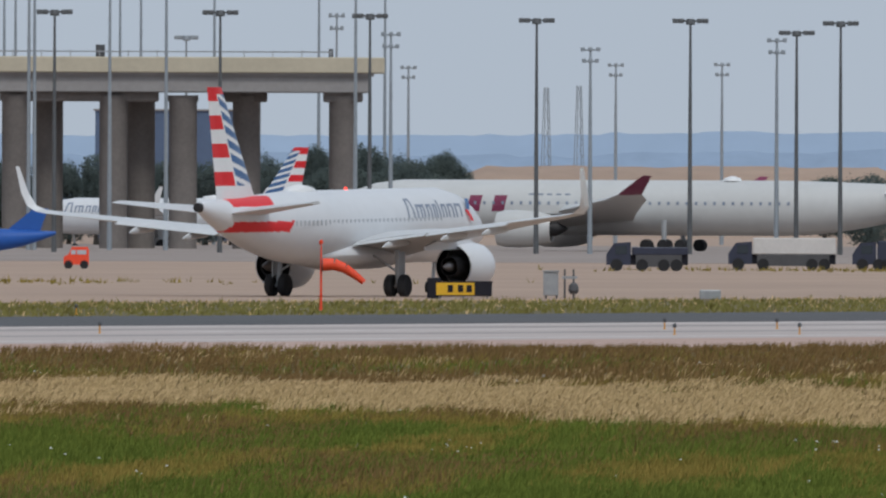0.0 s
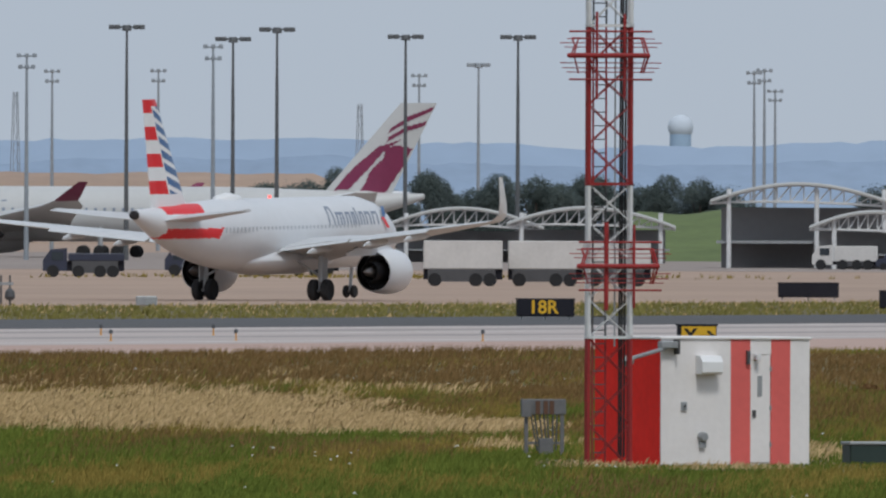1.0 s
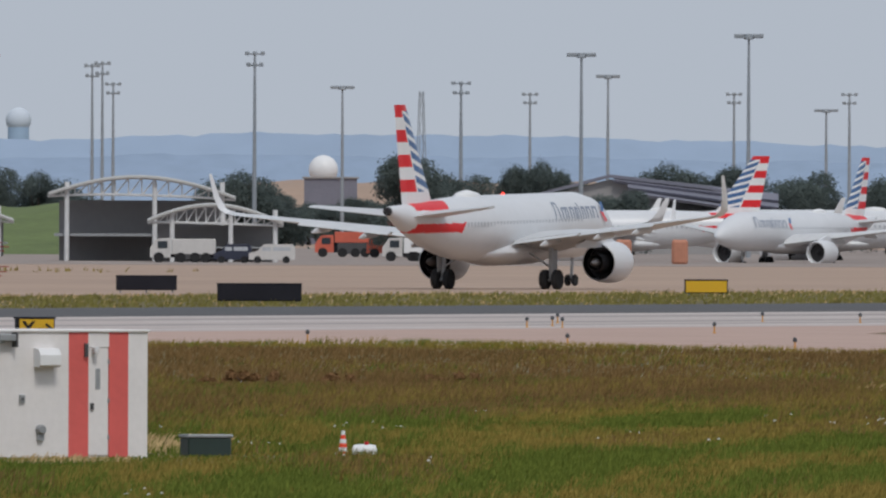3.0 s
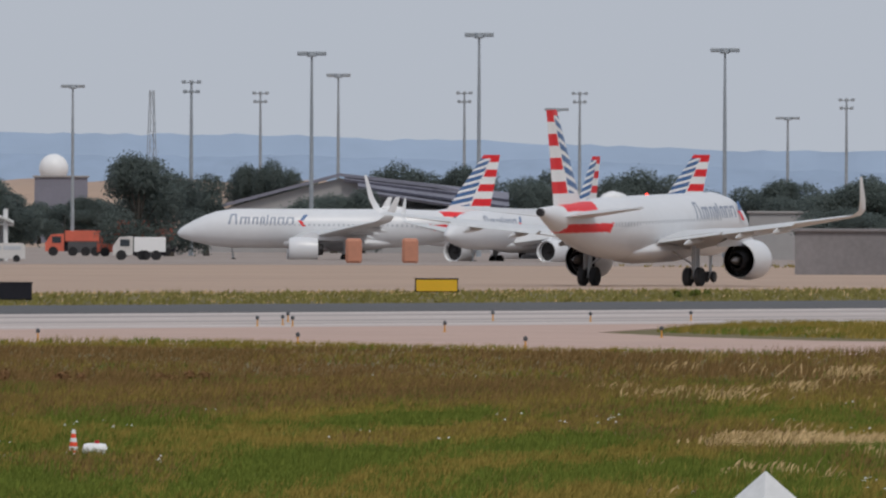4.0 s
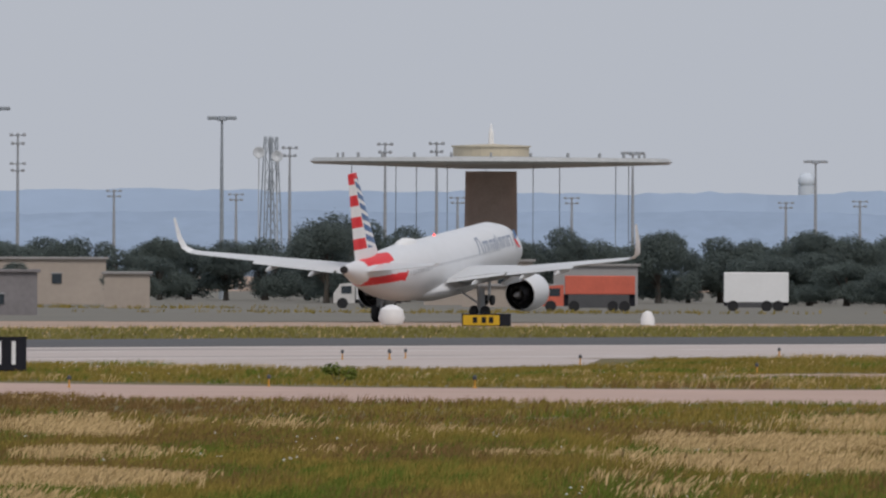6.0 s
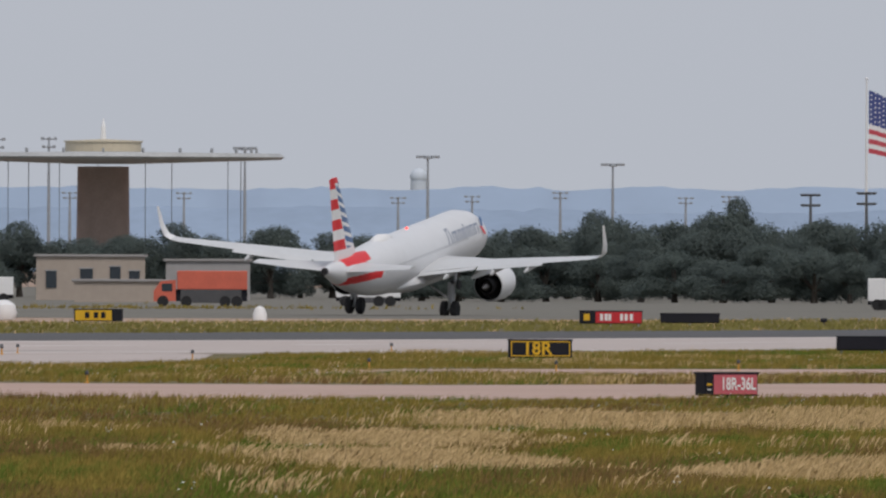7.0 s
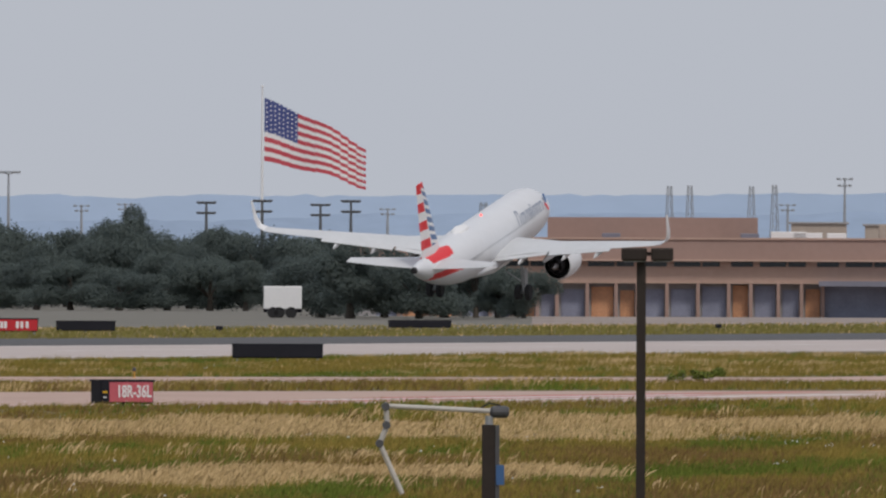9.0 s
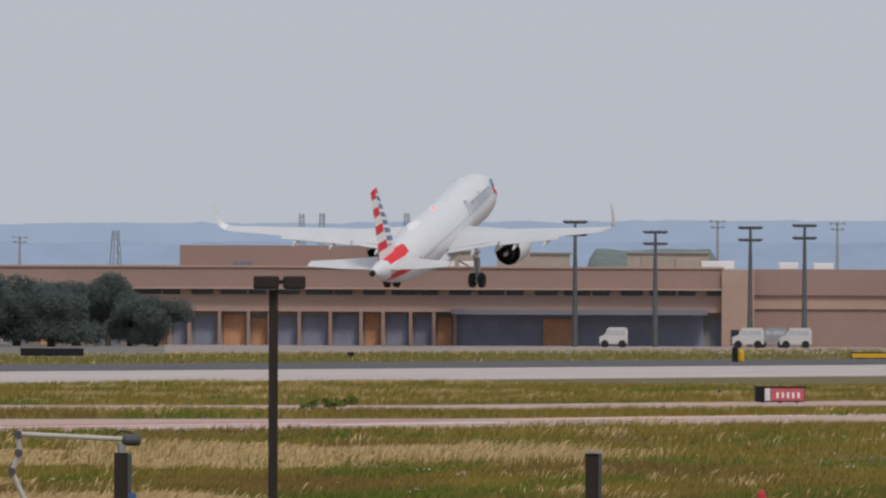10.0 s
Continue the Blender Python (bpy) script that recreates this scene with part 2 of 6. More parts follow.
sector("apron", -2.0, 4.5, 2190, 3000, 0.05, M_APRON, "dark grey asphalt apron")
sector("ground_turf", 4.5, 8.2, 1800, 3000, 0.05, M_HAZEGRASS, "grey-brown turf before the trees, haze painted in")
sector("apron", 8.2, 11.0, 1930, 3000, 0.055, M_APRON, "dark grey asphalt apron by the terminal")
strip("runway", 300, 4000, 430, 487, 0.04, M_CONCRETE, "pale worn concrete runway", "runway")
strip("runway_shoulder", 300, 4000, 487, 527, 0.045, M_ASPHALT, "dark asphalt runway shoulder", "runway")
paving("pavement_1", ((300, 420), (860, 405), (897, 394), (899, 388), (879, 367), (853, 345), (845, 330), (828, 320), (842, 311), (856, 300), (938, 288), (4000, 262),
                      (4000, 285), (998, 307), (972, 325), (939, 331), (921, 344), (938, 373), (962, 389), (990, 404), (1040, 420), (1066, 430), (300, 430)), 0.036, M_TAXI, "pinkish concrete taxiway joining the runway")
paving("pavement_2", ((1043, 398), (1050, 393), (1115, 405), (1175, 426), (1180, 430), (1090, 430), (1068, 415)), 0.036, M_CONCRETE, "pale concrete runway entry")
paving("pavement_3", ((1004, 361), (1008, 359), (1059, 328), (4000, 300), (4000, 315), (1103, 342), (1054, 375), (1030, 376)), 0.036, M_TAXI, "narrow pale concrete service lane")


# ---- airliners ----
def wing_section(le, chord, y, z, thick, tilt=0.0, rise=0.0):
    """A closed aerofoil ring at one station; le is the leading edge's x. tilt turns the thickness from z towards y."""
    out = []
    for fx, fz in ((0, 0), (0.06, 0.055), (0.2, 0.09), (0.45, 0.085), (0.75, 0.045), (1, 0.004),
                   (1, -0.004), (0.75, -0.02), (0.45, -0.045), (0.2, -0.05), (0.06, -0.035)):
        h = fz * chord * thick
        out.append((le - fx * chord, y + h * math.sin(tilt), z + h * math.cos(tilt) + fx * chord * rise))
    return out


def fuselage_shape(nose, tail, r, zc, bands):
    """The tube with its rounded nose, upswept tail and red tail bands (material 1); belly grey is material 2."""
    sh = Shape()
    prof = []
    for d, rr, dz in ((0.0, 0.06, -0.55), (0.3, 0.42, -0.5), (0.9, 0.72, -0.42), (1.8, 1.07, -0.3), (3.0, 1.45, -0.17), (4.4, 1.77, -0.06), (6.2, 1.97, 0.0)):
        prof.append((nose - d, rr / 1.97 * r, dz))
    x = nose - 7.5
    t0 = tail + 13.5
    while x > t0:
        prof.append((x, r, 0.0))
        x -= 1.5
    n = 80
    for k in range(n + 1):
        f = k / n
        rr = r * (1 - 0.86 * f ** 1.75)
        prof.append((t0 - f * 13.5, rr, 0.05 + (r - rr) * 0.72 * f ** 0.4))
    prof.append((tail - 0.12, r * 0.1, prof[-1][2]))
    seg = 110
    rings = [[(x, rr * math.cos(2 * math.pi * i / seg), zc + dz + rr * 1.04 * math.sin(2 * math.pi * i / seg)) for i in range(seg)] for x, rr, dz in prof]
    sh.loft(rings)
    for fi, f in enumerate(sh.f):
        c = [sum(sh.v[i][a] for i in f) / len(f) for a in range(3)]
        for x0, x1, z0, z1 in bands:
            lean = (c[2] - z0) * 0.9
            if x0 + lean * 0.3 < c[0] < x1 + lean and z0 < c[2] < z1:
                sh.m[fi] = 1
    return sh


def fin_shape(base):
    """The fin with red bars aft and slanting blue bars ahead of them; material 0 white, 1 red, 2 blue. base: height at which it leaves the hull."""
    sh = Shape()
    z0, z1 = base, 11.68
    le0, te0, le1, te1 = -10.6, -15.5, -14.9, -16.7

    def pt(f, c, side):
        le, te = le0 + (le1 - le0) * f, te0 + (te1 - te0) * f
        th = (te - le) * -0.055 * math.sin(math.pi * min(1, c * 1.1 + 0.05)) if 0 < c < 1 else 0.0
        return (le + (te - le) * c, side * th, z0 + (z1 - z0) * f)

    def paint(f, c):
        r = f * 8
        if r < 1:
            return 0
        if r > 7.45:
            return 1
        if c > 0.53:
            return 1 if int(r) % 2 == 1 else 0
        if c > 0.49:
            return 0
        return 2 if (r + 0.2 + (0.5 - c) * 1.5) % 1 < 0.6 else 0
    cols = (0.0, 0.05, 0.12, 0.2, 0.28, 0.36, 0.43, 0.49, 0.53, 0.65, 0.8, 1.0)
    rows = 80
    for side in (-1, 1):
        for r in range(rows):
            fa, fb = r / rows, (r + 1) / rows
            for c0, c1 in zip(cols, cols[1:]):
                sh.add([pt(fa, c0, side), pt(fa, c1, side), pt(fb, c1, side), pt(fb, c0, side)], [(0, 1, 2, 3)], paint((fa + fb) / 2, (c0 + c1) / 2))
    a = [pt(1, c, -1) for c in cols] + [pt(1, c, 1) for c in reversed(cols[1:-1])]
    sh.add(a, [tuple(range(len(a)))], 1)
    return sh


GEAR = []
WINGS = []


def airliner(name, label, m, gear_down=True, titles=True, group=""):
    """A narrow-body twin-jet, 34 m long; x forward, y to its left, z up; the base lies under the main wheels."""
    p = thing(name, label, "airliner", m, group)
    GEAR.clear()
    WINGS.clear()
    hull = fuselage_shape(18.5, -17.7, 1.99, 3.85, ((-14.9, -10.6, 5.12, 5.7), (-15.0, -9.5, 3.72, 4.3)))
    part("fuselage", hull, [M_SILVER, M_RED], p, smooth=True)
    s = Shape().turned([(0.29, 0), (0.24, 0.35), (0.12, 0.36)], 14, 0, pose(-17.65, 0, 5.12, 0, -90, 0))
    part("exhaust_tip", s, M_SOOT, p, "sooty metal exhaust at the tail tip", smooth=True)
    part("fin", fin_shape(5.5), [M_WHITE, M_RED, M_BLUE], p, "fin with red, white and blue stripes")
    # belly fairing
    s = Shape().loft([[(x, w * math.cos(a), 2.35 + h * math.sin(a)) for a in [2 * math.pi * i / 20 for i in range(20)]]
                      for x, w, h in ((8.2, 0.3, 0.15), (6.8, 1.5, 0.55), (4, 2.2, 0.85), (-1.5, 2.25, 0.85), (-4.5, 1.4, 0.5), (-6.2, 0.25, 0.15))])
    part("belly_fairing", s, M_SILVER, p, smooth=True)
    for side, word in ((1, "left"), (-1, "right")):
        def ring(le, chord, y, z, th, tilt=0.0, rise=0.0):
            return [(a, side * b, c) for a, b, c in wing_section(le, chord, y, z, th, tilt, rise)]
        w = Shape().loft([ring(6.2, 7.6, 1.7, 2.55, 1.3, 0, 0.06), ring(3.9, 5.6, 5.0, 3.05, 1.15, 0, 0.07), ring(2.9, 4.6, 6.6, 3.25, 1.0, 0, 0.07),
                          ring(0.1, 3.2, 11.6, 3.95, 0.9, 0, 0.04), ring(-2.7, 1.7, 16.5, 4.6, 0.8), ring(-3.0, 1.5, 17.1, 4.72, 0.75)])
        wing = part("wing", w, M_WINGGREY, p, smooth=True)
        WINGS.append((wing, side))
        sl = Shape().loft([ring(-3.0, 1.5, 17.1, 4.72, 0.75), ring(-3.4, 1.25, 17.55, 5.02, 0.7, 0.7), ring(-4.0, 0.95, 17.78, 5.75, 0.7, 1.35), ring(-4.9, 0.45, 17.92, 7.2, 0.7, 1.4)])
        part("sharklet", sl, M_WHITE, wing, "upturned white wingtip", smooth=True)
        fl = Shape()
        for a, b in (((-1.35, 1.9, 2.96), (-1.65, 6.5, 3.5)), ((-1.65, 6.7, 3.52), (-3.2, 12.4, 4.1))):
            d = Vector((-0.7, 0, -0.12))
            u = Vector((0, 0, 0.12))
            a, b = Vector((a[0], side * a[1], a[2])), Vector((b[0], side * b[1], b[2]))
            fl.add([a, b, b + d * 0.75, a + d, a + u, b + u, b + d * 0.75 + u * 0.2, a + d + u * 0.2],
                   [(0, 1, 2, 3), (7, 6, 5, 4), (0, 4, 5, 1), (1, 5, 6, 2), (2, 6, 7, 3), (3, 7, 4, 0)])
        part("flap", fl, M_WINGGREY, wing, "lowered grey trailing-edge flaps")
        for y in (4.3, 8.2, 11.2):
            z = 2.75 + y * 0.11
            xr = -1.2 if y < 6.6 else -1.2 - (y - 6.6) * 0.27
            f = Shape().loft([[(xr + dx, side * y + rr * math.cos(a), z - 0.12 + dz + rr * 1.3 * math.sin(a)) for a in [2 * math.pi * i / 8 for i in range(8)]]
                              for dx, rr, dz in ((2.0, 0.05, 0), (1.2, 0.17, -0.05), (0, 0.2, -0.08), (-1.2, 0.13, -0.22), (-1.8, 0.03, -0.3))])
            part("flap_track_fairing", f, M_WINGGREY, wing, smooth=True)
        st = Shape().loft([ring(-11.0, 4.1, 0.5, 4.75, 0.9), ring(-13.1, 2.9, 3.4, 5.05, 0.85), ring(-14.8, 1.6, 6.2, 5.35, 0.8)])
        part("tailplane", st, M_WINGGREY, p, smooth=True)
        # engine
        c = pose(0, side * 5.75, 1.66)
        nac = Shape()
        back = pose(0, 0, 0, 0, 90, 0)
        nac.turned([(1.0, 6.25), (1.14, 6.4), (1.25, 6.1), (1.31, 5.4), (1.3, 4.6), (1.24, 3.9), (1.15, 3.3), (1.1, 3.26), (1.1, 3.9), (1.06, 5.2), (1.0, 6.2)], 28, 0, c @ back, caps=False)
        engine = part("engine", nac, M_SILVER, p, smooth=True)
        inner = Shape().turned([(1.085, 3.3), (1.09, 4.3), (0.05, 4.4)], 28, 0, c @ back, caps=False)
        inner.turned([(0.66, 4.3), (0.64, 3.2), (0.55, 2.7), (0.5, 2.72), (0.5, 3.3)], 24, 0, c @ back, caps=False)
        part("nozzle", inner, M_SOOT, engine, "dark sooty bypass nozzle", smooth=True)
        plug = Shape().turned([(0.36, 3.3), (0.3, 2.7), (0.12, 2.1), (0.02, 1.9)], 16, 0, c @ back)
        part("exhaust_plug", plug, M_NOZZLE, engine, "bare metal exhaust cone", smooth=True)
        fan = Shape().turned([(1.03, 5.6), (0.3, 5.65), (0.05, 6.05)], 24, 0, c @ back, caps=False)
        part("fan", fan, M_SOOT, engine, smooth=True)
        py = Shape().loft([[(x, side * 5.75 + sy * w, z) for sy, z in ((-1, z0), (1, z0), (1, z1), (-1, z1))]
                           for x, w, z0, z1 in ((5.7, 0.12, 2.75, 2.95), (4.2, 0.2, 2.6, 3.4), (1.5, 0.16, 2.6, 3.2), (-0.5, 0.05, 2.6, 2.8))])
        part("pylon", py, M_SILVER, engine)
        if gear_down:
            leg = Shape().rod((0.2, side * 3.7, 2.6), (0, side * 3.8, 0.62), 0.15, 10)
            leg.rod((0, side * 3.35, 0.6), (0, side * 4.25, 0.6), 0.09, 8)
            leg.rod((0.15, side * 2.2, 2.3), (0.05, side * 3.75, 1.4), 0.07, 8)
            leg.box(-0.35, 0.45, side * 4.02 - 0.03, side * 4.02 + 0.03, 1.05, 2.5)
            gl = part("main_gear_leg", leg, M_STRUT, p)
            GEAR.append(gl)
            for dy in (-0.42, 0.42):
                wh = Shape().turned([(0.3, -0.22), (0.54, -0.235), (0.625, -0.15), (0.635, 0), (0.625, 0.15), (0.54, 0.235), (0.3, 0.22)], 22, 0, pose(0, side * 3.8 + dy, 0.635, 90, 0, 0))
                wheel = part("wheel", wh, M_TYRE, gl, smooth=True)
    if gear_down:
        leg = Shape().rod((12.6, 0, 2.3), (12.34, 0, 0.4), 0.11, 10)
        leg.rod((12.34, -0.3, 0.38), (12.34, 0.3, 0.38), 0.06, 8)
        leg.rod((12.5, 0, 1.9), (13.7, 0, 2.2), 0.06, 8)
        gl = part("nose_gear_leg", leg, M_STRUT, p)
        for dy in (-0.25, 0.25):
            wh = Shape().turned([(0.2, -0.11), (0.33, -0.115), (0.38, 0), (0.33, 0.115), (0.2, 0.11)], 18, 0, pose(12.34, dy, 0.38, 90, 0, 0))
            part("wheel", wh, M_TYRE, gl, smooth=True)
    pane = Shape().box(-0.11, 0.11, -0.012, 0.012, -0.15, 0.15, 0, None, 0.02).mesh("cabin_window", [M_PANE])
    for side in (1, -1):
        for k in range(36):
            ob = new("cabin_window", pane)
            ob.parent = p
            a = radians(9)
            ob.matrix_basis = pose(-9.2 + k * 0.533, side * 1.985 * math.cos(a), 3.85 + 2.064 * math.sin(a))
    dome = Shape().loft([[(x, w * math.cos(a), 5.86 + h * math.sin(a)) for a in [math.pi * i / 9 for i in range(10)]]
                         for x, w, h in ((-3.4, 0.05, 0.02), (-3.8, 0.5, 0.28), (-5.0, 0.62, 0.42), (-6.0, 0.5, 0.3), (-6.6, 0.05, 0.02))])
    part("antenna_dome", dome, M_WHITE, p, "white antenna dome on the crown", smooth=True)
    b = Shape().turned([(0.09, 0), (0.09, 0.07), (0.05, 0.14), (0.01, 0.16)], 10, 0, pose(1.0, 0, 5.9))
    part("beacon", b, M_BEACON, p, "red anti-collision light", smooth=True)
    if titles:
        # brand lettering as plain barred blocks that hug the hull on both sides, and a slanted mark after them
        def plate(side, x0, x1, a0, a1, lean=0.0):
            r = 2.005
            out = Shape()
            n = 4
            v = []
            for k in range(n + 1):
                a = radians(a0 + (a1 - a0) * k / n)
                for x in (x0, x1):
                    x += lean * k / n
                    v.append((x if side < 0 else 18.2 - x, side * r * math.cos(a), 3.85 + r * 1.04 * math.sin(a)))
            out.add(v, [(2 * k, 2 * k + 1, 2 * k + 3, 2 * k + 2) for k in range(n)])
            return out
        for side in (-1, 1):
            x = 5.2
            bar = 0.2
            for k, (w, tall) in enumerate(((1.15, 35), (1.25, 23), (0.75, 23), (0.6, 23), (0.3, 31), (0.7, 23), (0.85, 23), (0.95, 23))):
                lean = 0.35 if k == 0 else 0.12
                strokes = [(x, x + bar, 12, 12 + tall, lean)]
                if w > 0.5:
                    strokes.append((x + w * 0.86 - bar, x + w * 0.86, 12, 12 + tall, 0.0 if k == 0 else lean))
                    strokes.append((x + lean, x + w * 0.8, 12 + tall - 5, 12 + tall, 0.0))
                if w > 1.2:
                    strokes.append((x + w * 0.4, x + w * 0.4 + bar, 12, 12 + tall, lean))
                glyph = Shape()
                for stroke in strokes:
                    piece = plate(side, *stroke)
                    glyph.add(piece.v, piece.f)
                part("letter_block", glyph, M_TITLE, p)
                x += w + 0.1
            part("mark_blue", plate(side, 13.0, 13.45, 24, 44, 0.5), M_BLUE, p)
            part("mark_red", plate(side, 13.3, 13.7, 6, 24, -0.5), M_RED, p)
    return p


jet = airliner("airliner", "silver twin-jet airliner with striped fin taking off", Matrix.Translation(lane(1276, 628)) @ pose(0, 0, 0, 0, 0, 64) @ Matrix.Diagonal((1, 1, 1.035, 1)))
jet_gear, jet_wings = list(GEAR), list(WINGS)


# ---- runway marks: worn centre and edge paint, rubber streaks ----
def runway_marks():
    for q, w, s0, s1 in ((436, 0.9, 300, 3900), (482, 0.9, 300, 3900)):
        strip("runway_edge_line", s0, s1, q, q + w, 0.046, M_MARK, "worn white runway edge line", "marking")
    for k in range(20):
        s0 = 560 + k * 61
        strip("runway_centre_line", s0, s0 + 36, 463.2, 464.1, 0.046, M_MARK, "worn white runway centre dash", "marking")

    for q, w, s0, s1 in ((450, 5, 700, 1150), (470, 6, 760, 1250), (441, 3, 1040, 1200)):
        strip("runway_rubber", s0, s1, q, q + w, 0.0435, M_RUBBER, "dark tyre-rubber streak on the runway", "marking")
    for q, w, s0, s1, m in ((304.6, 1.6, 930, 990, M_SIGNWORN), (302.2, 1.6, 915, 965, M_MARK), (300.0, 1.2, 905, 960, M_SIGNWORN), (297.5, 2.0, 925, 975, M_MARK), (305.2, 1.6, 1000, 1060, M_RUSTMARK), (302.6, 1.4, 992, 1075, M_MARK)):
        strip("taxiway_marking", s0, s1, q, q + w, 0.041, m, "worn red and white taxiway marking", "marking")


M_SIGNWORN = mat("worn_red_marking", (0.5, 0.12, 0.12), 0.8, 0.0, 0.3, 3)
M_RUSTMARK = mat("rusty_orange_marking", (0.6, 0.24, 0.1), 0.8, 0.0, 0.3, 3)
M_RUBBER = mat("rubber_streaked_concrete", (0.34, 0.3, 0.28), 0.85, 0.0, 0.2, 15, 0.1)
runway_marks()


def edge_light():
    p = thing("edge_light", "small amber runway edge light on a stake", "airfield light", pose(0, 0, 0), "runway edge lights")
    part("stake", Shape().turned([(0.09, 0), (0.09, 0.05), (0.035, 0.08), (0.03, 0.34)], 8), M_AMBER, p)
    part("lens", Shape().turned([(0.05, 0.34), (0.085, 0.37), (0.08, 0.47), (0.03, 0.52)], 8), M_DARKSTEEL, p, "dark lens cap")
    return p


first = edge_light()
first.matrix_basis = Matrix.Translation(lane_bent(913, 461))
for s, q in ((936, 440), (926, 441), (941, 431), (967, 461), (972, 458), (1047, 536), (1063, 538), (1021, 433), (1021.5, 431.5), (1031, 436), (1060, 448),
             (985, 409), (1080, 446), (1075, 439), (1090, 440), (875, 360), (893, 377), (909, 395), (953, 386), (902, 349), (920, 347.5), (930, 342.5), (1055, 375),
             (1049, 364), (1067, 361.5), (1216, 431), (1117, 406), (1150, 428), (1163, 432), (1146, 429), (1158, 431), (1300, 430), (1180, 350), (1230, 345)):
    copy_thing(first, Matrix.Translation(lane_bent(s, q)))


# ---- signs ----
def sign(label, b, d, w, h, panels, turn=0.0, lift=0.18, depth=0.45, writing=()):
    """A lit guidance sign: a housing on stub legs, its face panels side by side, and the writing on them."""
    p = thing("airfield_sign", label, "sign", facing(b, d * float(bend(b)), turn), "airfield signs")
    body = Shape().box(-w / 2, w / 2, -depth / 2, depth / 2, lift, h, 0, None, 0.06)
    body.box(-w / 2 - 0.03, w / 2 + 0.03, -depth / 2 - 0.02, depth / 2 + 0.02, h - 0.05, h + 0.02)
    part("housing", body, M_BLACK, p)
    for k in range(3):
        x = -w / 2 + 0.25 + k * (w - 0.5) / 2
        part("leg", Shape().box(x - 0.05, x + 0.05, -0.06, 0.06, 0, lift + 0.02), M_GALV, p)
    x = -w / 2 + 0.05
    for share, material in panels:
        x1 = x + (w - 0.1) * share
        part("face_panel", Shape().box(x + 0.015, x1 - 0.015, -depth / 2 - 0.03, -depth / 2 - 0.004, lift + 0.06, h - 0.07), material, p)
        x = x1
    for text, size, cx, material, width in writing:
        letters(text, size, material, p, cx * w, (lift + h) / 2, -depth / 2 - 0.04, "", width)
    return p


def arrow(p, x, z, w, y, material):
    """An arrow to the right of plain bars on a sign's face."""
    s = Shape().box(x - w / 2, x + w / 2, y - 0.02, y, z - 0.04, z + 0.04)
    s.add([(x + w / 2 + 0.06, y - 0.02, z), (x + 0.05, y - 0.02, z + 0.24), (x - 0.03, y - 0.02, z + 0.2), (x + w / 2 - 0.07, y - 0.02, z),
           (x - 0.03, y - 0.02, z - 0.2), (x + 0.05, y - 0.02, z - 0.24)], [(0, 1, 2, 3), (0, 3, 4, 5)])
    part("arrow", s, material, p)


def border(p, w, z0, z1, y, material):
    s = Shape()
    for a in ((-w / 2, w / 2, z0, z0 + 0.05), (-w / 2, w / 2, z1 - 0.05, z1), (-w / 2, -w / 2 + 0.05, z0, z1), (w / 2 - 0.05, w / 2, z0, z1)):
        s.box(a[0], a[1], y - 0.012, y, a[2], a[3])
    part("border", s, material, p)


sg = sign("black runway sign with yellow 18R, in the verge", 1.5351, 1240, 2.9, 1.06, ((1, M_BLACK),), 4, writing=(("18R", 0.66, -0.04, M_YELLOW, 1.35),))
sg = sign("black runway sign with yellow border and 18R", 6.8259, 1204, 2.98, 1.05, ((1, M_BLACK),), 6, writing=(("18R", 0.6, -0.05, M_YELLOW, 1.25),))
border(sg, 2.8, 0.27, 0.98, -0.255, M_YELLOW)
sg = sign("yellow taxiway sign with black Z and arrow", 4.5706, 1089, 1.55, 1.13, ((1, M_YELLOW),), 18, writing=(("Z", 0.56, -0.26, M_BLACK, 0.45),))
arrow(sg, 0.3, 0.65, 0.6, -0.26, M_BLACK)
sg = sign("yellow taxiway sign with black Y and arrow", 1.8842, 962, 1.52, 1.1, ((1, M_YELLOW),), 18, writing=(("Y", 0.56, -0.22, M_BLACK, 0.55),))
arrow(sg, 0.34, 0.64, 0.6, -0.26, M_BLACK)
sg = sign("black distance sign with white number 11", 4.7008, 1077, 1.78, 1.58, ((1, M_BLACK),), 8, 0.1, writing=(("11", 1.0, 0.0, M_WHITE, 0.8),))
sg = sign("red holding sign 18R-36L with black end panel", 7.2559, 925, 2.1, 0.96, ((0.14, M_BLACK), (0.86, M_SIGNFADED)), 24, 0.12, 0.9, writing=(("18R-36L", 0.44, 0.12, M_WHITE, 1.3),))
part("panel_stripe", Shape().box(-0.98, -0.8, -0.5, -0.485, 0.5, 0.57), M_YELLOW, sg)
part("panel_stripe", Shape().box(-0.97, -0.82, -0.5, -0.485, 0.33, 0.37), M_WHITE, sg)
sg = sign("faded red holding sign with worn white writing", 9.6186, 1187, 2.2, 0.8, ((0.06, M_BLACK), (0.14, M_TOWERWHITE), (0.8, M_SIGNFADED)), 22, 0.1, 0.8)
for k in range(5):
    part("writing_bar", Shape().box(-0.35 + k * 0.26, -0.24 + k * 0.26, -0.46, -0.44, 0.28, 0.55), M_WHITE, sg)
for b, d, w, h in ((7.6136, 1308, 4.6, 0.9), (2.1411, 1518, 3.7, 1.08), (2.4017, 1357, 4.6, 1.15), (7.9412, 1842, 4.5, 0.7), (7.1714, 1744, 4.0, 0.85)):
    sign("back of a long black airfield sign", b, d, w, h, ((0.5, M_BLACK), (0.5, M_BLACK)), 3)
sg = sign("long red holding sign with worn white writing", 6.9891, 1725, 4.2, 1.05, ((0.24, M_BLACK), (0.76, M_SIGNRED)), 5)
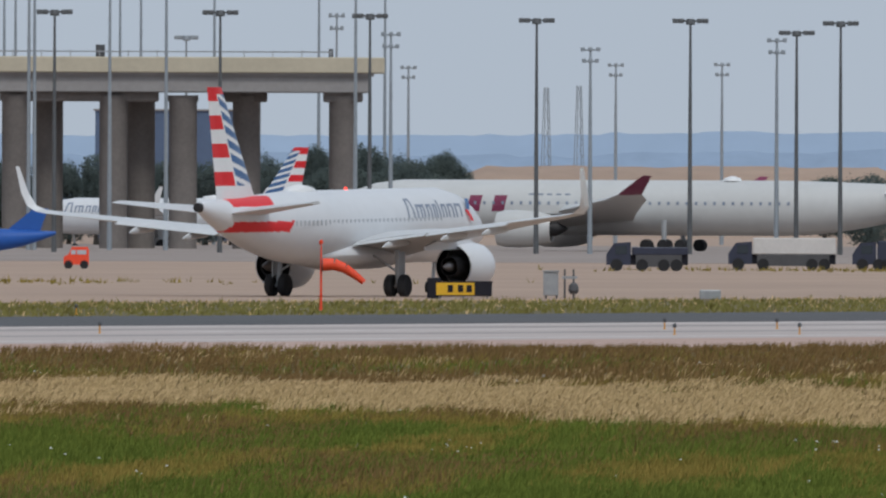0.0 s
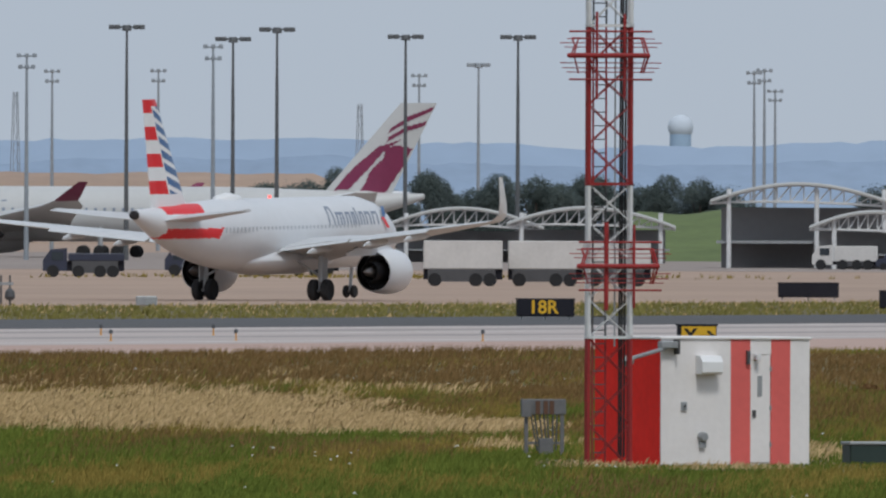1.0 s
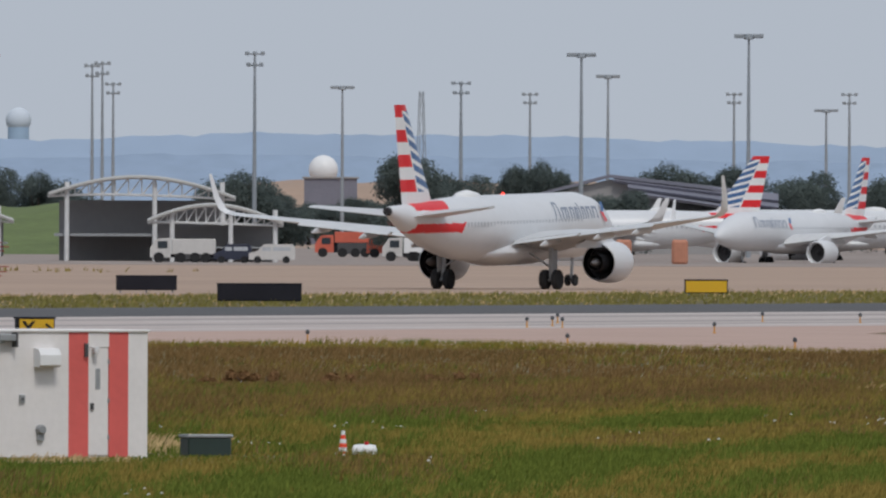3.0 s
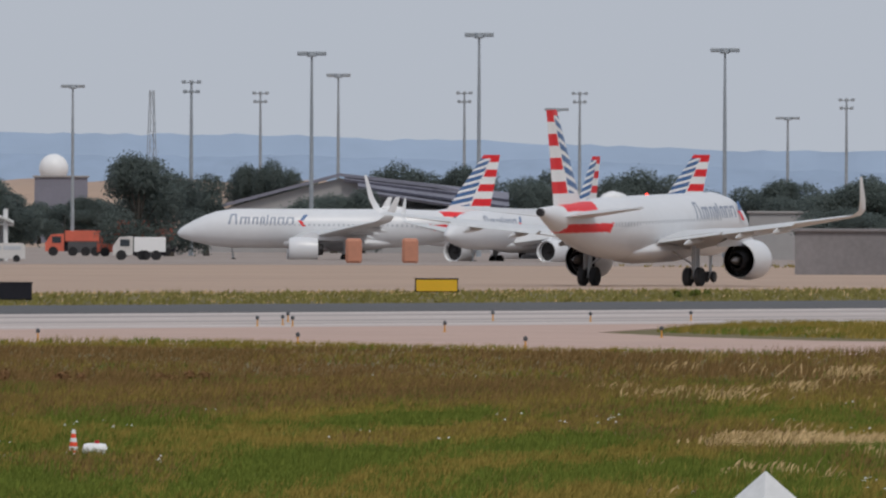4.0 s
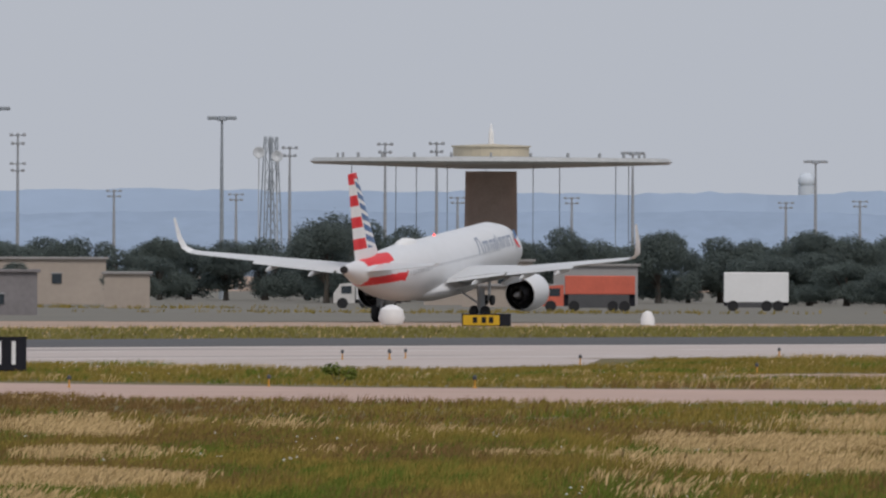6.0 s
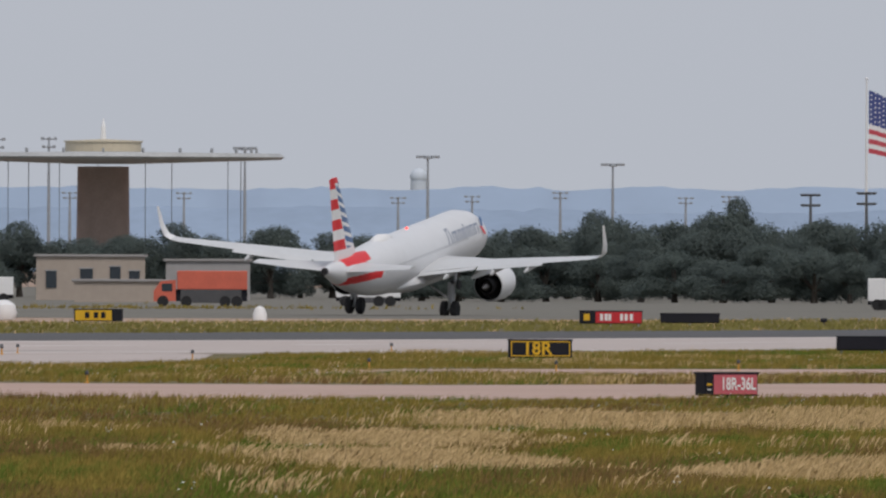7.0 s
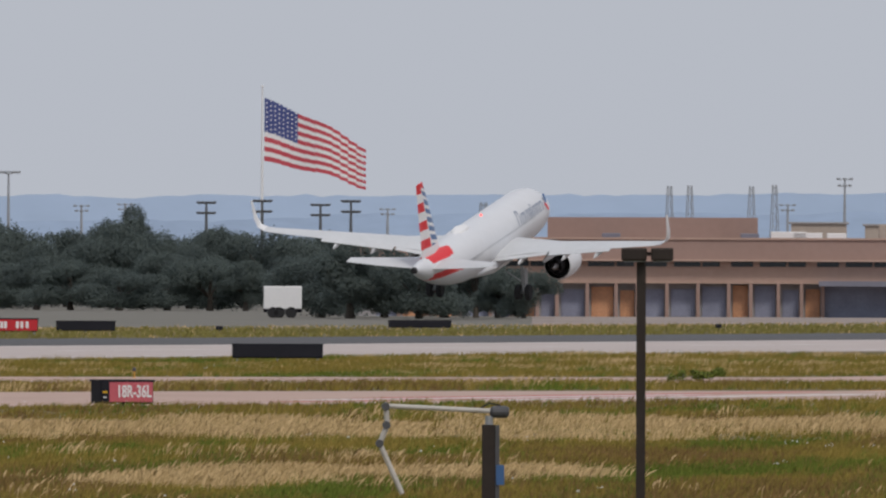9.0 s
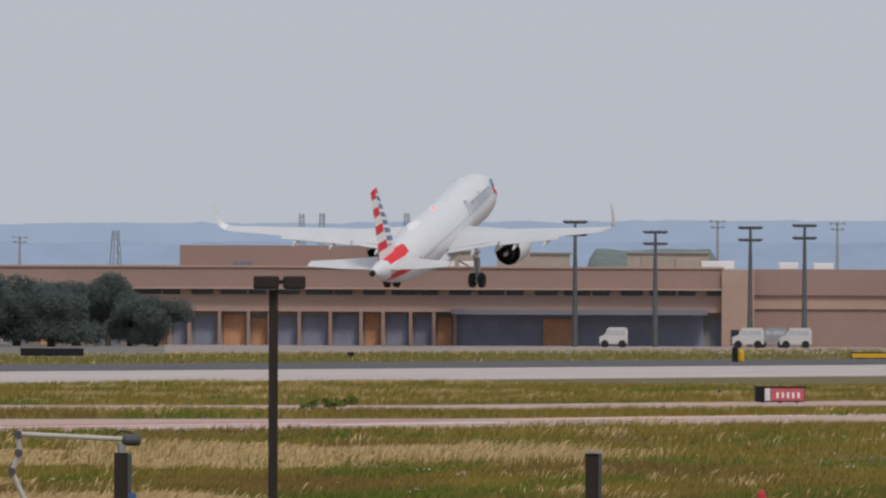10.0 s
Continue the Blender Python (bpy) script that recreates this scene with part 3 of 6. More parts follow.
for x in (-0.75, -0.45, -0.2, 0.6, 0.9, 1.25):
    part("writing_bar", Shape().box(x, x + 0.2, -0.28, -0.26, 0.4, 0.85), M_WHITE, sg)
part("writing_bar", Shape().box(-1.85, -1.45, -0.28, -0.26, 0.4, 0.85), M_YELLOW, sg)
for b, d, w, dark in ((0.0473, 1393, 3.2, 0.3), (5.8081, 1704, 3.3, 0.22), (3.431, 1500, 2.6, 0.0)):
    panels = ((1 - dark, M_YELLOW), (dark, M_BLACK)) if dark else ((1, M_YELLOW),)
    sg = sign("long yellow taxiway sign with black writing", b, d, w, 1.0, panels, 3)
    if dark:
        for x in (-0.28, -0.1, 0.05):
            part("writing_bar", Shape().box(x * w, x * w + 0.3, -0.28, -0.26, 0.4, 0.8), M_BLACK, sg)
sign("low yellow taxiway sign in the verge", 9.83, 1845, 3.0, 0.62, ((1, M_YELLOW),), 3)
s = Shape().box(-0.4, 0.4, -0.4, 0.4, 0, 1.2, 0, None, 0.08)
single("cabinet", s, M_BLACK, "black equipment cabinet beside a yellow sign", "cabinet", facing(-0.02, 1396))


# ---- windsock ----
def windsock():
    p = thing("windsock", "orange windsock streaming from a thin orange mast", "windsock", facing(-0.2808, 1246))
    part("mast", Shape().turned([(0.1, 0), (0.07, 0.2), (0.05, 2.6), (0.03, 3.3)], 8), M_ORANGE, p)
    part("light", Shape().turned([(0.05, 3.3), (0.1, 3.35), (0.1, 3.5), (0.02, 3.56)], 8), M_ORANGE, p)
    part("hoop", Shape().turned([(0.33, -0.03), (0.36, 0), (0.33, 0.03), (0.3, 0)], 16, 0, pose(0.05, 0, 2.3, 0, 90, 0), caps=False), M_DARKSTEEL, p)
    last = Vector((0.05, 0, 2.3))
    for k, (dx, dz, r0, r1) in enumerate(((0.6, 0.02, 0.33, 0.3), (0.55, -0.2, 0.3, 0.25), (0.5, -0.34, 0.25, 0.2), (0.45, -0.36, 0.2, 0.15))):
        nxt = last + Vector((dx, 0, dz))
        s = Shape().rod(last, nxt, r0, 14, 0, r1)
        part("sleeve", s, M_ORANGE, p, smooth=True)
        last = nxt
    return p


windsock()


# ---- equipment by the verge ----
def verge_cabinet():
    p = thing("equipment_cabinet", "grey electrical cabinet with posts and a lamp in the verge", "cabinet", facing(0.2622, 1398))
    part("body", Shape().box(-0.75, 0.1, -0.4, 0.4, 0.2, 1.55, 0, None, 0.05), M_GALV, p)
    part("roof", Shape().box(-0.82, 0.17, -0.47, 0.47, 1.55, 1.62), M_GALV, p)
    for x in (-0.6, 0.0):
        part("leg", Shape().box(x - 0.05, x + 0.05, -0.3, 0.3, 0, 0.22), M_DARKSTEEL, p)
    for x in (0.45, 0.95):
        part("post", Shape().turned([(0.06, 0), (0.05, 1.7)], 8, 0, pose(x, 0, 0)), M_DARKSTEEL, p)
    part("crossbar", Shape().box(0.3, 1.15, -0.05, 0.05, 1.15, 1.3), M_GALV, p)
    part("lamp", Shape().turned([(0.2, 0.3), (0.3, 0.5), (0.25, 0.8), (0.1, 0.95)], 12, 0, pose(0.95, -0.1, 0)), M_DARKSTEEL, p)
    return p


verge_cabinet()
s = Shape().box(-0.6, 0.6, -0.5, 0.5, 0, 0.55, 0, None, 0.06)
single("concrete_block", s, M_GALV, "low grey block lying in the dry verge", "block", facing(0.616, 1400))
s = Shape().turned([(0.0, 0.02), (0.75, 0.05), (0.95, 0.5), (0.8, 1.1), (0.35, 1.4), (0.02, 1.45)], 14)
single("white_dome", s, M_WHITE, "small white equipment dome on the dry ground", "dome", facing(5.59, 1752), smooth=True)
s = Shape().turned([(0.02, 0.0), (0.5, 0.02), (0.5, 0.5), (0.3, 0.95), (0.02, 1.05)], 14)
single("white_dome", s, M_WHITE, "small white equipment dome on the dry ground", "dome", facing(6.18, 1760), smooth=True)


# ---- the lattice tower with its aerials ----
def radio_tower():
    p = thing("lattice_tower", "red and white lattice radio tower with aerials and ladder", "radio tower", facing(1.681, 538.5, 3))
    bands = ((0.0, 2.8, M_TOWERRED), (2.8, 6.12, M_TOWERWHITE), (6.12, 9.55, M_TOWERRED), (9.55, 13.2, M_TOWERWHITE))
    h = 0.455
    corners = ((-h, -0.4), (h, -0.4), (h, 0.4), (-h, 0.4))
    for z0, z1, m in bands:
        for x, y in corners:
            part("leg", Shape().rod((x, y, z0), (x, y, z1), 0.044, 8), m, p)
        n = max(1, round((z1 - z0) / 0.83))
        step = (z1 - z0) / n
        for k in range(n):
            a, b = z0 + k * step, z0 + (k + 1) * step
            for i in range(4):
                (x0, y0), (x1, y1) = corners[i], corners[(i + 1) % 4]
                s = Shape().rod((x0, y0, a), (x1, y1, b), 0.013, 5)
                s.rod((x1, y1, a), (x0, y0, b), 0.013, 5)
                if k == 0 and z0 > 0:
                    s.box(min(x0, x1) - 0.05, max(x0, x1) + 0.05, min(y0, y1) - 0.05, max(y0, y1) + 0.05, a - 0.03, a + 0.03)
                part("brace", s, m, p)
        for x in (-0.36, -0.08):
            part("ladder_rail", Shape().rod((x, -0.2, z0), (x, -0.2, z1), 0.022, 6), M_DARKSTEEL if m is M_TOWERWHITE else m, p)
    for k in range(44):
        part("rung", Shape().rod((-0.36, -0.2, 0.3 + k * 0.295), (-0.08, -0.2, 0.3 + k * 0.295), 0.014, 5), M_DARKSTEEL, p)
    for k, x in enumerate((0.22, 0.27, 0.33)):
        part("cable", Shape().rod((x, -0.1 - 0.03 * k, 0.2), (x + 0.03, -0.1, 13.1), 0.026, 6), M_TYRE, p)
    part("conduit", Shape().rod((0.12, -0.15, 2.6), (0.12, -0.15, 13.1), 0.02, 6), M_GALV, p)
    for zc, x0 in ((8.9, 0.0), (4.34, 0.22)):
        boom = Shape().turned([(0.035, -0.9), (0.055, -0.85), (0.055, 0.85), (0.035, 0.9)], 10, 0, pose(x0 - 0.05, -0.62, zc, 0, 90, 0))
        aerial = part("aerial", boom, M_TOWERRED, p, "red dipole aerial on a boom")
        for dz, w, r in ((0.52, 0.9, 0.025), (0.36, 0.95, 0.012), (0.27, 1.1, 0.012), (0.18, 1.0, 0.012), (-0.16, 1.1, 0.012), (-0.27, 1.05, 0.012), (-0.36, 0.95, 0.012), (-0.52, 0.9, 0.025)):
            part("element", Shape().rod((x0 - w, -0.5, zc + dz), (x0 + w, -0.5, zc + dz), r, 6), M_TOWERRED, aerial)
        for sx in (-0.8, 0.75):
            br = Shape().rod((x0 + sx, -0.62, zc), (x0 + sx + 0.1 * (1 if sx < 0 else -1), -0.5, zc + 0.38), 0.018, 6)
            br.rod((x0 + sx, -0.62, zc), (x0 + sx + 0.1 * (1 if sx < 0 else -1), -0.5, zc - 0.38), 0.018, 6)
            part("stay", br, M_TOWERRED, aerial)
        for sx, r, up in ((-0.3, 0.05 if zc < 6 else 0.03, 0.95), (0.3, 0.03, 0.9)):
            part("bracket", Shape().rod((x0 + sx, -0.5, zc - up), (x0 + sx, -0.5, zc + up), r, 8), M_TOWERRED, aerial)
        bent = Shape().rod((x0 - 0.86, -0.62, zc), (x0 - 0.78, -0.55, zc + 0.22), 0.02, 6).rod((x0 - 0.78, -0.55, zc + 0.22), (x0 - 0.84, -0.5, zc + 0.38), 0.02, 6).rod((x0 - 0.84, -0.5, zc + 0.38), (x0 - 0.25, -0.5, zc + 0.36), 0.02, 6)
        part("bent_arm", bent, M_TOWERRED, aerial)
        bent = Shape().rod((x0 + 0.82, -0.62, zc), (x0 + 0.7, -0.5, zc + 0.38), 0.025, 6).rod((x0 + 0.7, -0.5, zc + 0.38), (x0 + 0.2, -0.5, zc + 0.38), 0.02, 6).rod((x0 + 0.82, -0.62, zc), (x0 + 0.7, -0.5, zc - 0.38), 0.025, 6)
        part("bent_arm", bent, M_TOWERRED, aerial)
    return p


radio_tower()


# ---- the striped equipment hut ----
def hut():
    W, L, H = 3.57, 3.45, 2.743
    c = at(1.803, 541.5)
    p = thing("equipment_hut", "red and white striped equipment hut on the grass", "hut", pose(c.x, c.y, 0, 0, 0, -1.8 + 25))
    part("core", Shape().box(0.04, W - 0.04, 0.04, L - 0.04, 0, H - 0.03), M_HUTWHITE, p)
    for x0, x1, m in ((0, 0.467, M_HUTWHITE), (0.467, 0.6, M_HUTPINK), (0.74, 0.87, M_HUTPINK), (0.87, 1, M_HUTWHITE)):
        part("wall_panel", Shape().box(x0 * W, x1 * W, 0, 0.05, 0, H), m, p)
    part("wall_panel", Shape().box(0.6 * W, 0.74 * W, 0, 0.05, 2.42, H), M_HUTWHITE, p)
    door = part("door", Shape().box(0.6 * W + 0.01, 0.74 * W - 0.01, 0.012, 0.05, 0.06, 2.41, 0, None, 0.008), M_HUTWHITE, p, "white steel door")
    for z in (0.4, 1.2, 2.05):
        part("hinge", Shape().box(0.74 * W - 0.03, 0.74 * W + 0.01, -0.012, 0.012, z, z + 0.1), M_GALV, door)
    part("handle", Shape().box(0.615 * W, 0.635 * W, -0.03, 0.012, 1.05, 1.2), M_DARKSTEEL, door)
    part("notice", Shape().box(0.65 * W, 0.68 * W, 0.0, 0.012, 1.5, 1.95), M_GALV, door, "grey notice strip")
    part("red_side", Shape().box(0, 0.05, 0.05, L, 0, H), M_HUTRED, p, "red-painted side wall")
    part("rear_wall", Shape().box(0.05, W, L - 0.04, L, 0, H), M_HUTWHITE, p)
    part("end_wall", Shape().box(W - 0.04, W, 0.05, L - 0.04, 0, H), M_HUTWHITE, p)
    part("roof", Shape().box(-0.05, W + 0.05, -0.05, L + 0.05, H, H + 0.06, 0, None, 0.02), M_HUTWHITE, p)
    hood = Shape().loft([[(x, y, z) for y, z in ((0, 1.98), (-0.28, 1.98), (-0.36, 2.03), (-0.36, 2.25), (-0.24, 2.38), (0, 2.4))] for x in (0.82, 1.32)])
    part("vent_hood", hood, M_WHITE, p, "white vent hood")
    b = part("junction_box", Shape().box(0.47, 0.6, -0.06, 0, 1.2, 1.38, 0, None, 0.01), M_GALV, p)
    part("knob", Shape().turned([(0.03, 0), (0.03, 0.03)], 8, 0, pose(0.535, -0.06, 1.29, 90, 0, 0)), M_DARKSTEEL, b)
    part("meter", Shape().turned([(0.11, 0), (0.11, 0.1), (0.08, 0.16)], 14, 0, pose(0.98, 0, 0.62, 90, 0, 0)), M_GALV, p, "grey round meter")
    part("conduit", Shape().box(0.9, 1.04, -0.08, 0, 0.38, 0.55), M_GALV, p)
    part("wall_lamp", Shape().box(0.62 * W, 0.65 * W, -0.2, -0.02, 2.28, 2.42, 0, None, 0.02), M_TOWERWHITE, p, "small pale wall lamp")
    part("lamp_bracket", Shape().box(0.57 * W, 0.59 * W, -0.08, 0, 2.2, 2.5), M_DARKSTEEL, p)
    arm = Shape().rod((0.05, -0.12, 2.55), (-1.0, -0.5, 2.32), 0.045, 8)
    arm.turned([(0.1, -0.12), (0.13, 0), (0.1, 0.16)], 10, 0, pose(-1.02, -0.5, 2.28, 70, 0, -20))
    part("lamp_arm", arm, M_GALV, p, "grey lamp on a long arm")
    part("arm_box", Shape().box(-0.1, 0.32, -0.22, 0.0, 2.55, 2.7, 0, None, 0.02), M_GALV, p)
    part("arm_plate", Shape().box(0.3, 0.34, -0.24, 0.02, 2.42, 2.74), M_DARKSTEEL, p)
    part("antenna", Shape().rod((0.4, 2.4, H), (0.4, 2.4, H + 1.0), 0.02, 6), M_GALV, p)
    return p


hut()


M_COPPER = mat("brown_copper_plate", (0.12, 0.06, 0.035), 0.6, 0.2, 0.25, 0.3)
M_RACK = mat("weathered_rack_steel", (0.15, 0.148, 0.15), 0.7, 0.1, 0.2, 0.4)


def cable_rack():
    p = thing("cable_rack", "grey steel cable rack with boxes beside the tower", "rack", facing(1.5323, 559, 10))
    for x in (-0.4, 0.42):
        part("post", Shape().box(x - 0.04, x + 0.04, -0.04, 0.04, 0, 1.3), M_RACK, p)
    part("header", Shape().box(-0.52, 0.5, -0.07, 0.07, 0.95, 1.3, 0, None, 0.02), M_RACK, p)
    part("junction_box", Shape().box(-0.52, -0.32, -0.17, -0.07, 0.9, 1.25), M_RACK, p)
    for x in (-0.2, -0.02, 0.12):
        part("copper_plate", Shape().box(x, x + 0.1, -0.1, -0.07, 0.96, 1.26), M_COPPER, p)
    for x in (-0.3, -0.22, -0.1, 0.0, 0.08, 0.2, 0.3):
        part("cable", Shape().rod((x, -0.03, 0.96), (x * 0.7 + 0.06, -0.03, 0.15), 0.02, 6), M_DARKSTEEL, p)
    part("rail", Shape().box(-0.4, 0.42, -0.03, 0.03, 0.28, 0.34), M_RACK, p)
    part("base_box", Shape().box(-0.12, 0.2, -0.12, 0.05, 0.02, 0.42, 0, None, 0.02), M_RACK, p)
    return p


cable_rack()
p = thing("utility_box", "dark green utility box in the grass", "utility box", facing(2.2792, 546, 18))
part("body", Shape().box(-0.5, 0.5, -0.3, 0.3, 0, 0.42, 0, None, 0.03), M_GREEN, p)
part("lid", Shape().box(-0.53, 0.53, -0.33, 0.33, 0.42, 0.49, 0, None, 0.02), M_GALV, p)


def striped_cone():
    p = thing("traffic_cone", "orange and white striped marker cone in the grass", "cone", facing(2.5957, 544))
    part("base", Shape().box(-0.15, 0.15, -0.15, 0.15, 0, 0.05), M_ORANGE, p)
    for k in range(6):
        z0, z1 = 0.05 + k * 0.092, 0.05 + (k + 1) * 0.092
        r0, r1 = 0.115 - k * 0.013, 0.115 - (k + 1) * 0.013
        part("band", Shape().turned([(r0, z0), (r1, z1)], 12), M_WHITE if k % 2 else M_ORANGE, p)
    return p


striped_cone()
p = thing("gas_tank", "small white tank lying in the grass", "tank", facing(2.645, 543.5))
part("tank", Shape().turned([(0.02, -0.28), (0.12, -0.24), (0.14, -0.12), (0.14, 0.12), (0.12, 0.24), (0.02, 0.28)], 14, 0, pose(0, 0, 0.17, 0, 90, 0)), M_WHITE, p, smooth=True)
for x in (-0.15, 0.15):
    part("foot", Shape().box(x - 0.04, x + 0.04, -0.1, 0.1, 0, 0.06), M_GALV, p)
part("valve", Shape().turned([(0.05, 0.3), (0.05, 0.37)], 8, 0, pose(0.05, 0, 0)), M_SIGNRED, p)

# the grey peaked marker roof
p = thing("marker_post", "pale grey pyramid-capped marker post", "marker", facing(4.1911, 400, 42))
part("post", Shape().box(-0.3, 0.3, -0.3, 0.3, 0, 0.78), M_GALV, p)
part("cap", Shape().add([(-0.42, -0.42, 0.78), (0.42, -0.42, 0.78), (0.42, 0.42, 0.78), (-0.42, 0.42, 0.78), (0, 0, 1.3)], [(0, 1, 4), (1, 2, 4), (2, 3, 4), (3, 0, 4), (3, 2, 1, 0)]), M_TOWERWHITE, p)


# ---- near posts and the car-park lamp ----
def car_park_lamp():
    p = thing("lamp_post", "dark bronze twin-head car-park lamp post", "street lamp", facing(8.4511, 310))
    part("pole", Shape().box(-0.058, 0.058, -0.058, 0.058, 0, 5.52), M_BRONZE, p)
    for x0, x1 in ((-0.25, 0.07), (0.12, 0.4)):
        head = part("lamp_head", Shape().box(x0, x1, -0.2, 0.2, 5.5, 5.66, 0, None, 0.02), M_BRONZE, p)
        part("lens", Shape().box(x0 + 0.03, x1 - 0.03, -0.16, 0.16, 5.485, 5.5), M_GALV, head)
    part("arm", Shape().box(0.05, 0.14, -0.03, 0.03, 5.56, 5.61), M_BRONZE, p)
    return p


M_BRONZE = mat("dark_bronze_paint", (0.034, 0.026, 0.022), 0.7, 0.0, 0.25, 0.6, shine=0.25)
car_park_lamp()


def arm_post():
    p = thing("gate_post", "dark steel post with a jointed pale arm on top", "post", facing(8.1055, 310))
    part("post", Shape().box(-0.11, 0.06, -0.09, 0.09, 0, 3.45), M_BRONZE, p)
    part("flange", Shape().box(0.06, 0.11, -0.11, 0.11, 0, 3.44), M_DARKSTEEL, p)
    part("plate", Shape().box(0.07, 0.17, -0.13, -0.11, 2.7, 2.95), M_BLUE, p, "small blue plate")
    part("cap", Shape().turned([(0.05, 3.45), (0.05, 3.56)], 10, 0, pose(-0.02, 0, 0)), M_GALV, p)
    motor = part("motor", Shape().turned([(0.04, -0.11), (0.075, -0.07), (0.075, 0.09), (0.05, 0.13)], 12, 0, pose(0.1, 0, 3.61, 0, 90, 0)), M_DARKSTEEL, p, "dark motor housing")
    part("hose", Shape().rod((-0.12, 0, 3.66), (-0.02, 0, 3.72), 0.012, 6).rod((-0.02, 0, 3.72), (0.12, 0, 3.69), 0.012, 6), M_TYRE, p)
    arm = part("arm", Shape().rod((0.0, 0, 3.62), (-1.32, 0, 3.68), 0.032, 10), M_PALEPIPE, p, "pale jointed pipe arm")
    part("arm_segment", Shape().rod((-1.31, 0, 3.68), (-1.29, 0, 3.44), 0.035, 10).rod((-1.29, 0, 3.44), (-1.38, 0, 3.22), 0.036, 10), M_PALEPIPE, arm)
    part("arm_segment", Shape().rod((-1.38, 0, 3.2), (-1.1, 0, 2.58), 0.034, 10), M_PALEPIPE, arm)
    for x, z in ((-1.31, 3.67), (-1.3, 3.44), (-1.385, 3.21)):
        part("joint", Shape().turned([(0.05, -0.05), (0.055, 0), (0.05, 0.05)], 10, 0, pose(x, 0, z, 90, 0, 0)), M_DARKSTEEL, arm)
    return p


M_PALEPIPE = mat("pale_weathered_pipe", (0.5, 0.47, 0.43), 0.55, 0.1, 0.2, 0.4)
arm_post()
p = thing("gate_post", "dark steel post with a flat top", "post", facing(9.19, 300))
part("post", Shape().box(-0.1, 0.06, -0.09, 0.09, 0, 3.53), M_BRONZE, p)
part("flange", Shape().box(0.06, 0.1, -0.11, 0.11, 0, 3.52), M_DARKSTEEL, p)
part("cap", Shape().box(-0.12, 0.12, -0.12, 0.12, 3.53, 3.55), M_GALV, p)
p = thing("marker_post", "thin post with a small red pointed cap", "marker", facing(9.5777, 300))
part("post", Shape().rod((0, 0, 0), (0, 0, 2.98), 0.03, 8), M_GALV, p)
part("cap", Shape().turned([(0.06, 2.95), (0.045, 3.05), (0.02, 3.1)], 10), M_SIGNRED, p)
p = thing("small_beacon", "dark verge beacon with an amber housing", "beacon", facing(9.52, 1740))
part("body", Shape().box(-0.35, 0.05, -0.2, 0.2, 0, 1.1, 0, None, 0.1), M_BLACK, p)
part("housing", Shape().box(0.05, 0.5, -0.2, 0.2, 0, 0.9, 0, None, 0.15), M_YELLOW, p)
for b, d in ((8.63, 1766), (7.48, 1680)):
    p = thing("small_beacon", "small dark verge beacon on a stub leg", "beacon", facing(b, d))
    part("leg", Shape().box(-0.04, 0.04, -0.04, 0.04, 0, 0.3), M_DARKSTEEL, p)
    part("head", Shape().box(-0.25, 0.22, -0.15, 0.15, 0.28, 0.55, 0, None, 0.05), M_BLACK, p)


# ---- far hills and banks ----
def hills():
    crest = ((-3, 0, 1, 1.7, 2.4, 3.1, 4.2, 5, 7, 8.5, 9.5, 12), (17.6, 17.8, 18.7, 17.2, 18.6, 18.4, 15.4, 16.0, 15.9, 16.7, 17.4, 17))
    for d, drop, amp, seed, name in ((4750, 0.0, 0.5, 3, "far"), (4500, 4.2, 1.4, 11, "near")):
        s = Shape()
        v, f = [], []
        n = 420
        for i in range(n + 1):
            b = -3.0 + 15.0 * i / n
            h = np.interp(b, *crest) - drop + amp * noise.noise((b * 0.9, seed, 0)) + 0.7 * noise.noise((b * 5.3, seed, 2)) + 0.45 * noise.noise((b * 26, seed, 4)) + 0.35 * noise.noise((b * 70, seed, 6))
            for dd, z in ((-40, -1.0), (0, h), (60, -1.0)):
                v.append(tuple(at(b, d + dd, z)))
        for i in range(n):
            for k in range(2):
                f.append((i * 3 + k, i * 3 + k + 1, (i + 1) * 3 + k + 1, (i + 1) * 3 + k))
        s.add(v, f)
        single("backdrop", s, M_HILL if name == "far" else M_HILLNEAR, "low wooded hills with distance haze painted in blue", "hills", pose(0, 0, 0), kind="structure", smooth=True)


# The nearer ridge has its blue haze painted in a little deeper.
M_HILLNEAR = mat("haze_blue_near_hill", (0.29, 0.37, 0.49), 1.0, 0.0, 0.12, 30)
hills()


def bank(b0, b1, d, h, material, label):
    """A long low bank of earth across the view."""
    s = Shape()
    rings = []
    n = 24
    for i in range(n + 1):
        b = b0 + (b1 - b0) * i / n
        e = min(1.0, i / 2.5, (n - i) / 2.5)
        hh = h * (0.35 + 0.65 * e) + 0.5 * noise.noise((b * 9, d * 0.01, 0))
        rings.append([tuple(at(b, d - 60, -0.5)), tuple(at(b, d - 12, hh * 0.85)), tuple(at(b, d, hh)), tuple(at(b, d + 60, -0.5))])
    s.loft(rings)
    return single("ground_bank", s, material, label, "bank", pose(0, 0, 0), kind="structure", smooth=True)


bank(-0.05, 1.15, 3700, 10.6, M_SAND, "long bank of pale dry earth")
bank(2.25, 3.3, 3600, 8.6, M_SAND, "long bank of pale dry earth")
# Woodland green dulled towards blue, painting distance haze into the slope.
M_WOODED = mat("hazy_wooded_slope", (0.15, 0.185, 0.17), 1.0, 0.0, 0.3, 3, 0.4)
M_TURF = mat("short_green_turf", (0.12, 0.16, 0.05), 0.95, 0.0, 0.25, 8, 0.2)
bank(1.7, 2.08, 2650, 5.2, M_TURF, "grassed bank behind the apron")
